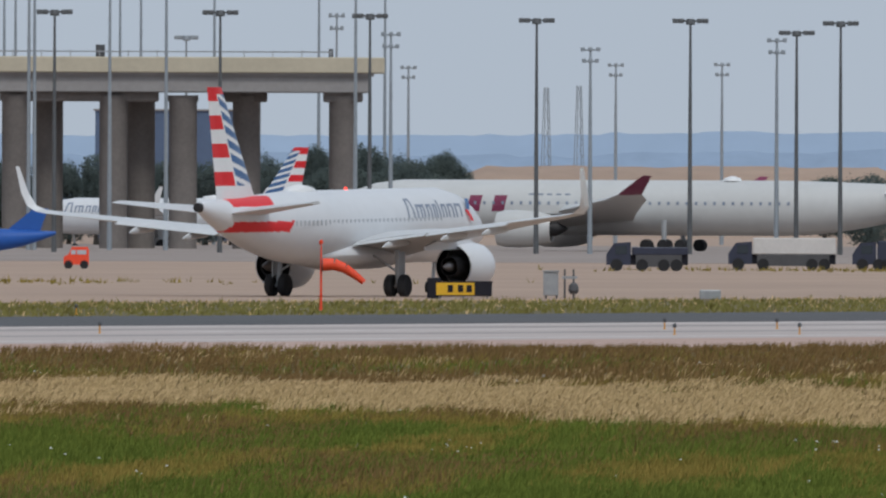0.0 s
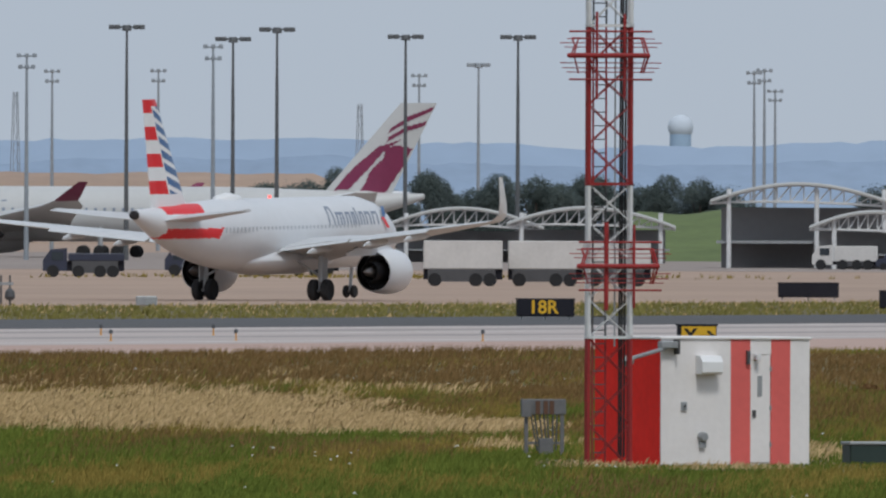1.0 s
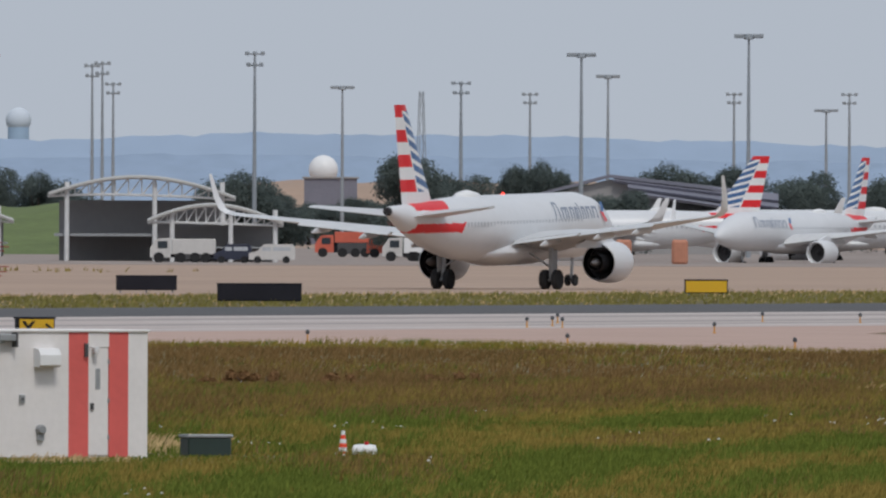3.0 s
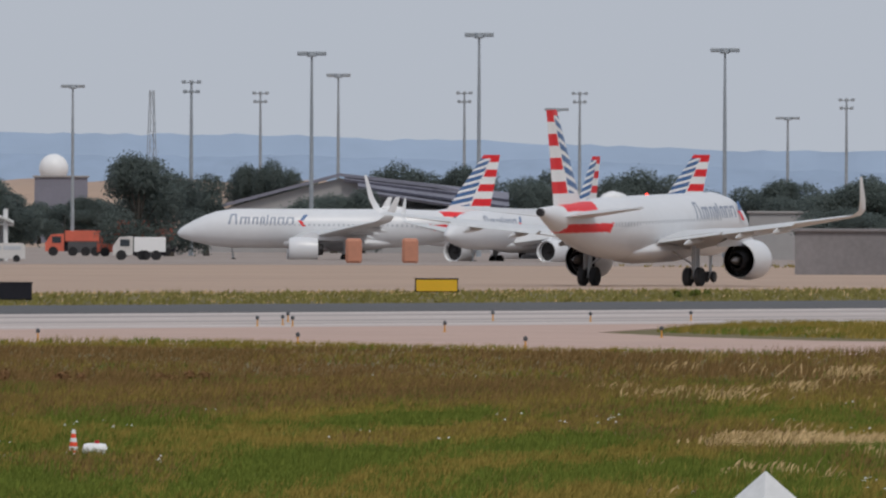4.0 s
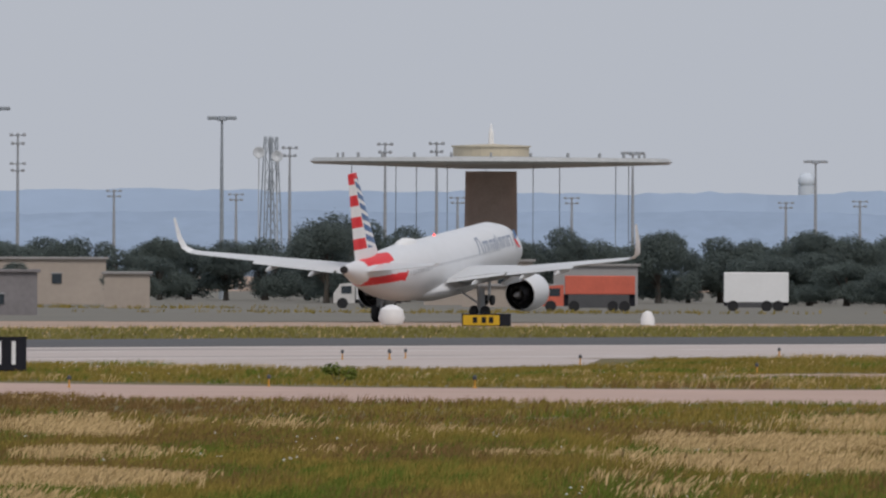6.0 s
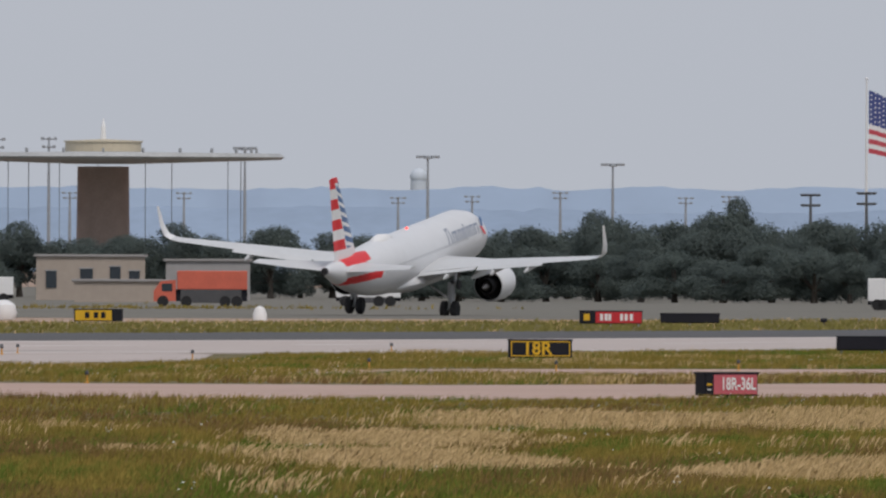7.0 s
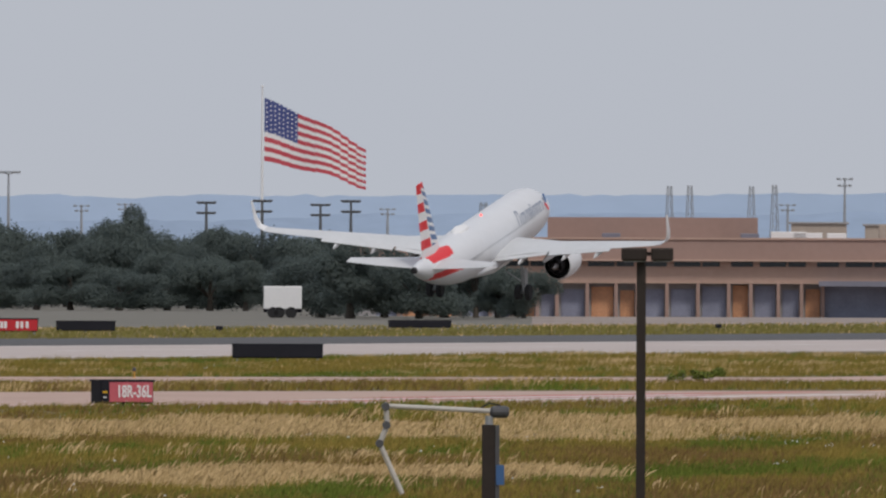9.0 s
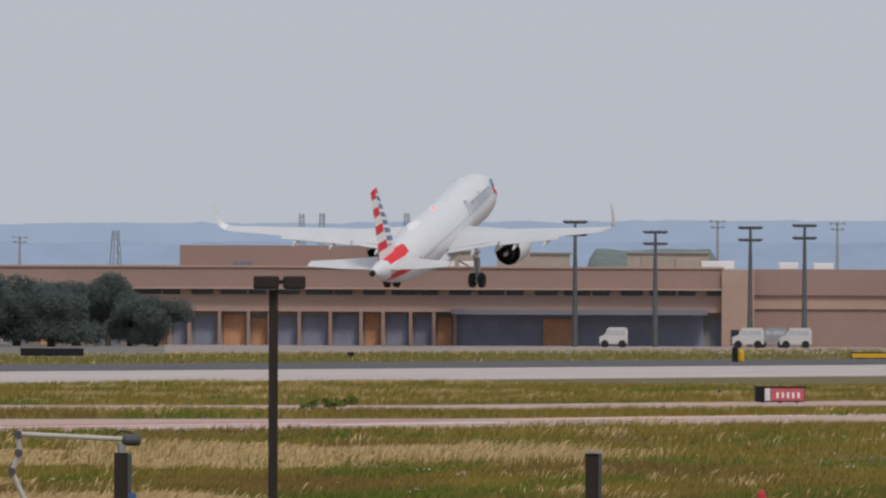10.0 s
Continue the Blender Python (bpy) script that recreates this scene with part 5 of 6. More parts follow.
for b, d, w, h in ((6.07, 2120, 6.0, 3.1), (2.74, 2500, 4.0, 3.7), (2.8, 2510, 2.5, 3.6), (2.62, 2520, 4.0, 2.6)):
    box_truck("orange-red apron service truck", b, d, w, h, M_FADEDRED, True, 0, 1.5, M_FADEDRED)
def van(label, b, d, length, body, turn=0.0):
    """A small van or car seen from the side: shaped body, dark side windows, wheels."""
    p = thing("van", label, "van", facing(b, d, turn), "apron vans")
    k = length / 2
    side = ((-k, 0.35), (k, 0.35), (k, 1.5), (k * 0.9, 1.75), (-k * 0.35, 1.75), (-k * 0.62, 1.15), (-k, 0.95))
    part("body", Shape().loft([[(x, y, z) for x, z in side] for y in (0.0, 1.75)]), body, p)
    for x0, x1 in ((-k * 0.42, -k * 0.05), (k * 0.05, k * 0.8)):
        part("window", Shape().box(x0, x1, -0.02, 0.02, 1.15, 1.5), M_PANE, p)
    for x in (-k * 0.62, k * 0.62):
        part("wheel", Shape().turned([(0.15, -0.1), (0.33, -0.1), (0.35, 0), (0.33, 0.1), (0.15, 0.1)], 12, 0, pose(x, 0.08, 0.35, 90, 0, 0)), M_TYRE, p, smooth=True)
    return p


for b, d, length, m, lab in ((9.235, 2110, 2.4, M_DUSTWHITE, "white van parked by the terminal"), (9.545, 2110, 2.7, M_DUSTWHITE, "white van parked by the terminal"), (9.6, 2115, 2.6, M_GALV, "grey car parked by the terminal"),
                             (9.655, 2110, 2.7, M_DUSTWHITE, "white van parked by the terminal"), (-0.845, 1960, 2.0, M_ORANGE, "orange ground-service van on the dry ground"), (2.43, 2260, 4.2, M_DUSTWHITE, "white van by the truss canopies"), (2.34, 2262, 3.4, M_NAVY, "dark van by the truss canopies")):
    van(lab, b, d, length, m)
M_GREYWALL = mat("weathered_grey_wall", (0.215, 0.2, 0.205), 0.85, 0.0, 0.2, 3.0, 0.1)
M_DULLORANGE = mat("sun_faded_orange", (0.5, 0.22, 0.14), 0.7, 0.0, 0.15, 1)
for b, d in ((3.24, 1560), (3.37, 1570)):
    s = Shape().box(-0.75, 0.75, -0.5, 0.5, 0.0, 2.3, 0, None, 0.25)
    single("barrier_drum", s, M_DULLORANGE, "tall orange plastic barrier block", "barrier", facing(b, d + 700), "orange barriers")
block("site_building", "long low grey building with dull doors", "building", 4.515, 1950, 17.6, 6, 3.4, M_GREYWALL, M_GREYWALL, openings=((-0.6, 0.2, 1.0, 1.6), (4.6, 0.9, 1.6, 0.8)))


# ---- arched truss canopies ----
M_PALEWALL = mat("pale_grey_wall", (0.34, 0.33, 0.33), 0.8, 0.0, 0.08, 5)
M_CANOPY = mat("weathered_white_canopy", (0.5, 0.49, 0.47), 0.7, 0.0, 0.1, 4, 0.1)


def canopy(b, d, span, z0, rise, depth, legs, label, turn=0.0):
    """A curved roof on arched trusses: skin, two chords, webs, legs."""
    p = thing("canopy", label, "canopy", facing(b, d, turn), "truss canopies")
    n = 14

    def arc(k, off=0.0):
        f = k / n
        return (-span / 2 + span * f, z0 + rise * math.sin(math.pi * (0.12 + 0.8 * f)) - off)
    skin = Shape()
    rows = []
    for k in range(n + 1):
        x, z = arc(k)
        rows.append([(x, -0.8, z), (x, depth, z + 0.15), (x, depth, z + 0.3), (x, -0.8, z + 0.16)])
    skin.loft(rows)
    part("roof_skin", skin, M_CANOPY, p, smooth=True)
    for y in (0.0, depth * 0.5):
        for k in range(n):
            x, z = arc(k)
            x2, z2 = arc(k + 1)
            lo, lo2 = 1.5 * math.sin(math.pi * k / n) + 0.1, 1.5 * math.sin(math.pi * (k + 1) / n) + 0.1
            s = Shape().rod((x, y, z - lo), (x2, y, z2 - lo2), 0.12, 5).rod((x, y, z), (x2, y, z2), 0.12, 5)
            s.rod((x, y, z - lo), (x2, y, z2), 0.07, 5).rod((x, y, z - lo), (x, y, z), 0.07, 5)
            part("truss_bay", s, M_TOWERWHITE, p)
    for x in legs:
        part("leg", Shape().rod((x, 0, 0), (x, 0, z0 + rise * 0.85), 0.22, 8), M_TOWERWHITE, p)
        part("leg", Shape().rod((x, depth * 0.7, 0), (x, depth * 0.7, z0 + rise * 0.85), 0.22, 8), M_TOWERWHITE, p)
    part("back_wall", Shape().box(-span / 2 + 1, span / 2 - 1, depth - 0.4, depth, 0, z0 + 0.5), M_PALEWALL, p)
    part("floor_slab", Shape().box(-span / 2 + 0.6, span / 2 - 0.6, 0.5, depth, z0 * 0.45, z0 * 0.5), M_GALV, p)
    return p


canopy(2.13, 2320, 17.5, 5.2, 2.6, 12, (-7, 1.2, 7.5), "white arched canopy on steel trusses above a dark bay")
canopy(2.30, 2290, 12.5, 2.9, 2.3, 10, (-4, 1.4, 5.5), "lower white arched canopy on steel trusses")
canopy(1.64, 2500, 17, 2.9, 2.6, 12, (-7, 7), "low white arched canopy, dusty, with a truss edge")
canopy(1.35, 2520, 16, 2.7, 2.7, 12, (-6, 6), "low white arched canopy with a plain roof")


# ---- hall with a sloping roof, radomes, water towers ----
M_SLATE = mat("blue_grey_roof", (0.19, 0.19, 0.235), 0.6, 0.0, 0.12, 3)


def sloped_hall():
    p = thing("hall", "large grey hall with a blue-grey sloping roof", "building", facing(3.26, 2720))
    pts = ((-16.8, 4.6), (-2.5, 8.4), (8.0, 7.2), (16, 5.4))
    wall = Shape().loft([[(x, y, z) for x, z in ((-16.8, 0), (-16.8, 4.4), (-2.5, 8.2), (8, 7.0), (16, 5.2), (16, 0))] for y in (0, 18)])
    part("wall", wall, M_PALEWALL, p)
    for (x0, z0), (x1, z1) in zip(pts, pts[1:]):
        part("roof_plane", Shape().loft([[(x0, y0, z0), (x1, y0, z1), (x1, y0, z1 + 0.35), (x0, y0, z0 + 0.35)] for y0 in (-0.8, 18.6)]), M_SLATE, p)
    for k in range(3):
        z = 6.6 - k * 0.75
        part("roof_ridge", Shape().loft([[(-2 + k * 1.5, -1.0 - k * 2.5, z + 1.2), (16, -1.0 - k * 2.5, z - 0.9), (16, -1.2 - k * 2.5, z - 0.65), (-2 + k * 1.5, -1.2 - k * 2.5, z + 1.5)], [(-2 + k * 1.5, 0.8, z + 1.9), (16, 0.8, z - 0.2), (16, 0.8, z + 0.1), (-2 + k * 1.5, 0.8, z + 2.1)]]), M_SLATE, p)
    part("annex", Shape().box(-1.5, 16, -6, 0, 0, 4.8), M_PALEWALL, p)
    return p


sloped_hall()


# Both tank colours are paled towards blue so haze is painted in.
M_PALETANK = mat("haze_paled_tank_top", (0.6, 0.65, 0.71), 0.8, 0.0, 0.06, 3)
M_HAZEBLUE = mat("haze_blue_tank", (0.36, 0.48, 0.62), 0.7, 0.0, 0.08, 4)


def radome(b, d, r, z, h, label, base):
    p = thing("radome", label, "radome", facing(b, d))
    part("dome", Shape().turned([(r * math.cos(a), z + r * math.sin(a)) for a in [radians(-35 + 12.4 * k) for k in range(11)]], 20), M_PALETANK if h else M_WHITE, p, smooth=True)
    part("base", Shape().turned([(base, 0), (base, z - r * 0.5)], 16), (M_GALV, M_HAZEBLUE, M_PALETANK)[h], p, smooth=True)
    return p


radome(2.548, 3300, 1.95, 9.9, 0, "white radome on a grey base", 1.2)
block("low_building", "low dark building under the radome", "building", 2.565, 3280, 7.0, 8, 8.7, M_SLATE)
radome(1.845, 4860, 2.5, 21.4, 1, "water tower with haze-blue body and haze-paled top", 2.1)
radome(6.545, 4860, 1.7, 18.4, 2, "far water tower on hills, paled by painted haze", 1.6)


# ---- the beacon station with its wide disc ----
M_BRICK = mat("brown_brick_column", (0.38, 0.29, 0.25), 0.9, 0.0, 0.15, 2, 0.1)
M_MESH = mat("grey_steel_mesh", (0.46, 0.47, 0.47), 0.7, 0.2, 0.15, 2)


def beacon_station():
    p = thing("navigation_beacon", "radio beacon station with a wide raised disc on a brick column", "beacon station", facing(5.818, 3000))
    part("column", Shape().turned([(3.3, 0), (3.1, 14.6)], 24), M_BRICK, p, "brown brick column", smooth=True)
    part("disc", Shape().turned([(3.4, 14.9), (21.4, 15.45), (21.9, 15.75), (21.4, 16.2), (4, 16.4)], 40), M_MESH, p, "wide grey disc of steel mesh")
    part("equipment_drum", Shape().turned([(4.6, 16.4), (4.6, 17.5), (4.8, 17.55), (4.8, 17.7), (0.5, 17.9)], 24), M_BEIGE, p, "beige drum on top")
    part("mast", Shape().turned([(0.35, 17.8), (0.28, 19.4), (0.05, 20.4)], 10), M_WHITE, p)
    for k in range(24):
        a = 2 * math.pi * k / 24
        part("aerial_post", Shape().rod((18.5 * math.cos(a), 18.5 * math.sin(a), 16.2), (18.5 * math.cos(a), 18.5 * math.sin(a), 16.8), 0.14, 6), M_GALV, p)
    for k in range(9):
        a = 2 * math.pi * (k + 0.3) / 9
        r = 13.5 if k % 2 else 17.0
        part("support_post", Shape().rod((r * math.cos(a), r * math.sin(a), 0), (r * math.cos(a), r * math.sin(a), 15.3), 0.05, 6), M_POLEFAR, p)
    return p


beacon_station()


# ---- service buildings in the middle distance ----
M_TAN = mat("tan_wall", (0.4, 0.34, 0.29), 0.85, 0.0, 0.1, 4)
block("service_building", "pale service building with dark doorways", "building", 5.79, 2330, 10.2, 8, 4.1, M_TAN, openings=((-4.2, 1.2, 1.0, 1.6), (-1.0, 1.2, 1.2, 1.8), (1.8, 2.0, 1.0, 1.2), (3.6, 1.2, 1.0, 1.6)))
block("service_building", "low tan store in front of a service building", "building", 5.86, 2260, 8.5, 5, 1.9, M_TAN)
block("service_building", "long low grey store among the trees", "building", 6.06, 2360, 8, 6, 3.7, M_PALEWALL)
block("service_building", "long pale wall behind the runway", "building", 4.72, 2300, 17, 6, 4.2, M_TAN, openings=((-6, 1.5, 1.0, 1.2), (1.2, 2.0, 0.9, 0.9), (3.5, 2.0, 0.9, 0.9)))
block("service_building", "pale gabled store by the gates", "building", 4.28, 2450, 11, 8, 4.6, M_PALEWALL)
block("service_building", "pale concrete store beside a wall", "building", 4.98, 2180, 4.0, 4, 3.0, M_TAN)


# ---- terminal ----
M_TERM = mat("brown_terminal_panel", (0.34, 0.23, 0.195), 0.85, 0.0, 0.08, 4)
M_TERMPINK = mat("pinkish_terminal_wall", (0.46, 0.315, 0.255), 0.85, 0.0, 0.08, 4)
M_BAYBLUE = mat("blue_grey_bay_door", (0.25, 0.27, 0.36), 0.6, 0.0, 0.2, 1.5)
M_BAYORANGE = mat("orange_bay_door", (0.6, 0.31, 0.17), 0.6, 0.0, 0.2, 1.5)


def terminal():
    p = thing("terminal_building", "long brown terminal building with bays at ground level", "terminal", facing(8.5, 2150))
    k = 2150 * math.pi / 180          # metres to a degree of bearing

    def span(b0, b1):
        return (b0 - 8.5) * k, (b1 - 8.5) * k
    x0, x1 = span(8.234, 8.72)
    part("upper_block", Shape().box(x0, x1, 6, 24, 6.7, 8.67), M_TERM, p)
    x0, x1 = span(7.78, 9.49)
    part("upper_wall", Shape().box(x0, x1, 0, 26, 5.05, 6.75), M_TERM, p)
    part("parapet", Shape().box(x0, x1, -0.15, 0.3, 6.75, 6.92), M_TERMPINK, p)
    part("ledge", Shape().box(x0, x1, -0.5, 0.2, 4.88, 5.05), M_TERMPINK, p)
    part("lower_wall", Shape().box(x0, x1, 0.6, 26, 2.96, 4.89), M_TERMPINK, p)
    part("ground_wall", Shape().box(x0, x1, 2.0, 26, 0, 2.97), M_PALEWALL, p)
    for i in range(26):
        b = 7.8 + i * 0.066
        xa, _ = span(b, b)
        part("window", Shape().box(xa, xa + 1.5 + (i % 3) * 0.4, 0.5, 0.62, 4.42, 4.85), M_DARKGLASS, p)
    rnd = random.Random(5)
    i = 0
    b = 7.84
    while b < 9.46:
        xa, _ = span(b, b)
        w = rnd.uniform(1.1, 2.1)
        if not 8.86 < b < 9.44:
            m = M_BAYORANGE if i % 4 in (1,) or rnd.random() < 0.15 else M_BAYBLUE
            part("bay_door", Shape().box(xa, xa + w, 1.9, 2.05, 0.02, 2.65 + rnd.uniform(-0.3, 0.2)), m, p)
            part("pillar", Shape().box(xa + w + 0.1, xa + w + 0.4, 0.6, 2.0, 0, 2.96), M_TERM, p)
        b += (w + 0.6) / k
        i += 1
    xa, xb = span(8.86, 9.45)
    part("canopy", Shape().box(xa, xb, -3.0, 0.6, 2.75, 3.2), M_SLATE, p, "grey overhanging canopy")
    part("shade_wall", Shape().box(xa + 0.3, xb - 0.3, 1.2, 1.98, 0, 2.75), M_BAYBLUE, p)
    part("bay_door", Shape().box(xa + 8, xa + 10.5, 1.0, 1.19, 0, 2.4), M_BAYORANGE, p)
    xa, xb = span(9.5, 10.3)
    part("east_block", Shape().box(xa, xb, 1.5, 26, 0, 3.3), M_TERM, p)
    part("east_wall", Shape().box(xa + 2.2, xb, 1.0, 26, 4.5, 6.75), M_TERM, p)
    part("east_band", Shape().box(xa, xb, 1.3, 26, 3.3, 4.5), M_TERMPINK, p)
    part("stair_tower", Shape().box(xa - 0.6, xa + 2.2, -0.5, 26, 0, 6.7), M_TERMPINK, p)
    part("stair_opening", Shape().box(xa + 0.2, xa + 0.9, -0.56, -0.44, 0.2, 1.5), M_DARKGLASS, p)
    rnd = random.Random(8)
    for b in (8.75, 8.8, 8.88, 9.0, 9.3, 9.38, 9.44, 9.62, 9.7):
        xa, _ = span(b, b)
        h = rnd.uniform(0.5, 1.5)
        part("roof_unit", Shape().box(xa, xa + rnd.uniform(1.2, 3.2), 8, 11, 6.75, 6.85 + h * 0.85, 0, None, 0.05), M_TAN if h > 0.9 else M_WHITE, p)
    for b in (8.36, 8.68):
        xa, _ = span(b, b)
        part("roof_unit", Shape().box(xa, xa + 1.6, 3, 5, 6.75, 7.3, 0, None, 0.05), M_SLATE, p)
    return p


terminal()
block("far_building", "pale tan building beyond the terminal", "building", 8.86, 2900, 6.5, 8, 9.0, M_TAN)
block("far_building", "pale tan building beyond the terminal", "building", 9.36, 2900, 9.5, 8, 8.9, M_TAN)
block("far_building", "pale tan building beyond the terminal", "building", 9.05, 2900, 8.5, 8, 8.8, M_TAN)


# ---- the flag ----
M_FLAGRED = mat("flag_red_cloth", (0.55, 0.075, 0.1), 0.8, 0.0, 0.1, 3)
M_FLAGBLUE = mat("flag_blue_cloth", (0.065, 0.085, 0.25), 0.8, 0.0, 0.1, 3)
M_FLAGWHITE = mat("flag_white_cloth", (0.8, 0.78, 0.78), 0.8, 0.0, 0.06, 3)
STRIPS = 12


def flag_line(f, t):
    """The cloth's sag, fore-and-aft swing and tilt at a share f of its fly, at t seconds."""
    return 0.34 * f ** 0.7 * math.sin(f * 9.0 - t * 3.2), 0.75 * f ** 0.8 * math.sin(f * 8.5 - t * 2.8)


def flag_rest(f):
    """The cloth's middle line and height at a share f of its fly: it droops and narrows."""
    return -4.2 * f ** 1.1, 7.1 * (1 - 0.36 * f)


def flag():
    p = thing("flag", "large red, white and blue flag streaming from a tall white pole", "flag", facing(7.5765, 2800))
    part("pole", Shape().turned([(0.2, 0), (0.16, 12), (0.09, 24.0)], 10), M_WHITE, p, smooth=True)
    part("finial", Shape().turned([(0.02, 24.0), (0.16, 24.1), (0.16, 24.25), (0.02, 24.36)], 10), M_WHITE, p)
    strips = []
    fly, hoist = 11.3, 7.1
    w = fly / STRIPS
    for k in range(STRIPS):
        s = Shape()
        rag = 0.25 if k == STRIPS - 1 else 0.0
        for r in range(13):
            (ca, ha), (cb, hb) = flag_rest(k / STRIPS), flag_rest((k + 1) / STRIPS)
            za1, za0 = ca + ha * (0.5 - r / 13), ca + ha * (0.5 - (r + 1) / 13)
            zb1, zb0 = cb + hb * (0.5 - r / 13), cb + hb * (0.5 - (r + 1) / 13)
            canton = k < 4 and r < 7
            mi = 2 if canton else (0 if r % 2 == 0 else 1)
            x1 = w * 1.16 - rag * (r % 2)
            s.loft([[(0, -0.02, za0), (0, 0.02, za0), (0, 0.02, za1), (0, -0.02, za1)], [(x1, -0.02, zb0), (x1, 0.02, zb0), (x1, 0.02, zb1), (x1, -0.02, zb1)]], mi)
            if canton:
                for q in range(2):
                    xs, zs = w * (0.2 + 0.5 * q), (za0 + za1 + zb0 + zb1) / 4 + (0.1 if q else -0.1)
                    s.box(xs, xs + 0.16, -0.03, -0.021, zs - 0.08, zs + 0.08, 1)
        ob = part("cloth_strip", s, [M_FLAGRED, M_FLAGWHITE, M_FLAGBLUE], p)
        strips.append(ob)
    return p, strips, w


flag_thing, flag_strips, flag_w = flag()


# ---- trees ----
# Leaf colour is lifted towards blue-grey to paint in the haze before the trees.
M_TREE = mat("haze_greyed_foliage", (0.17, 0.205, 0.185), 1.0, 0.0, 0.3, 4, 0.0, (0.135, 0.165, 0.16), island=0.2, objects=0.15, shine=0.05)
# leaves let half the light through
tree_nodes = M_TREE.node_tree
see = tree_nodes.nodes.new("ShaderNodeBsdfTranslucent")
mix = tree_nodes.nodes.new("ShaderNodeMixShader")
mix.inputs[0].default_value = 0.55
tree_nodes.links.new(tree_nodes.nodes["Color Ramp"].outputs[0], see.inputs[0])
tree_nodes.links.new(tree_nodes.nodes["Principled BSDF"].outputs[0], mix.inputs[1])
tree_nodes.links.new(see.outputs[0], mix.inputs[2])
tree_nodes.links.new(mix.outputs[0], tree_nodes.nodes["Material Output"].inputs[0])
M_BARK = mat("grey_brown_bark", (0.1, 0.085, 0.07), 0.9, 0.0, 0.25, 0.6, 0.3)


def leaf_cloud(rnd, lobes, count, size):
    """Many small leaf sprays scattered over the shells of uneven lobes."""
    pts, faces = [], []
    total = sum(l[3] ** 2 for l in lobes)
    for cx, cy, cz, r in lobes:
        for _ in range(int(count * r * r / total)):
            a, u = rnd.uniform(0, 2 * math.pi), rnd.uniform(-0.75, 1)
            rr = r * (rnd.uniform(0.45, 1.0) ** 0.5) * (1 + 0.12 * math.sin(5 * a) + 0.1 * rnd.gauss(0, 1))
            q = math.sqrt(max(0, 1 - u * u))
            c = Vector((cx + rr * q * math.cos(a), cy + rr * q * math.sin(a), cz + rr * u * 0.85))
            out = Vector((q * math.cos(a), q * math.sin(a), u + 0.35)) + Vector((rnd.gauss(0, 1), rnd.gauss(0, 1), rnd.gauss(0, 1))) * 0.55
            d1 = out.cross(Vector((rnd.gauss(0, 1), rnd.gauss(0, 1), rnd.gauss(0, 1)))).normalized()
            d2 = d1.cross(out).normalized()
            k = size * rnd.uniform(0.6, 1.3)
            n = len(pts)
            pts += [tuple(c - d1 * k), tuple(c + d2 * k * 0.6), tuple(c + d1 * k), tuple(c - d2 * k * 0.6 + d1 * k * 0.2)]
            faces.append((n, n + 1, n + 2, n + 3))
    s = Shape()
    s.add(pts, faces)
    return s


def tree(seed, spread, tall):
    """A broad tree 10 m high: tapered trunk, limbs, and a crown of leaf sprays."""
    rnd = random.Random(seed)
    p = thing("tree", "broad-crowned tree with haze-greyed leaves behind the airfield", "tree", pose(0, 0, 0), "trees behind the airfield")
    t = Shape().turned([(0.42, 0), (0.3, 1.2), (0.22, 3.2), (0.12, 6)], 8)
    lobes = []
    for k in range(12):
        a = k * 2.4 + rnd.uniform(-0.4, 0.4)
        d = spread * rnd.uniform(0.25, 0.75)
        z = rnd.uniform(1.8, 7.6) * tall
        r = rnd.uniform(1.5, 2.3)
        lobes.append((d * math.cos(a), d * math.sin(a), z, r))
        t.rod((0, 0, 2.2), (d * 0.8 * math.cos(a), d * 0.8 * math.sin(a), z), 0.11, 5, 0, 0.04)
    lobes.append((rnd.uniform(-0.8, 0.8), 0, 8.0 * tall, 1.9))
    part("trunk", t, M_BARK, p)
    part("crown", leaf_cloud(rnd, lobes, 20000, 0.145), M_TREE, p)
    return p


TREES = [tree(21, 4.6, 1.0), tree(22, 5.6, 0.9), tree(23, 3.4, 1.05), tree(24, 5.0, 0.95), tree(25, 6.2, 0.85)]
TREE_USED = [0]


def put_tree(b, d, h, wide, seed):
    m = facing(b, d, seed * 77 % 360) @ Matrix.Diagonal((wide, wide, h / 10.0, 1))
    k = TREE_USED[0]
    TREE_USED[0] += 1
    if k < len(TREES):
        TREES[k].matrix_basis = m
        return TREES[k]
    return copy_thing(TREES[k % 5], m @ Matrix.Diagonal([1 / a for a in TREES[k % 5].scale] + [1]))


rnd = random.Random(77)
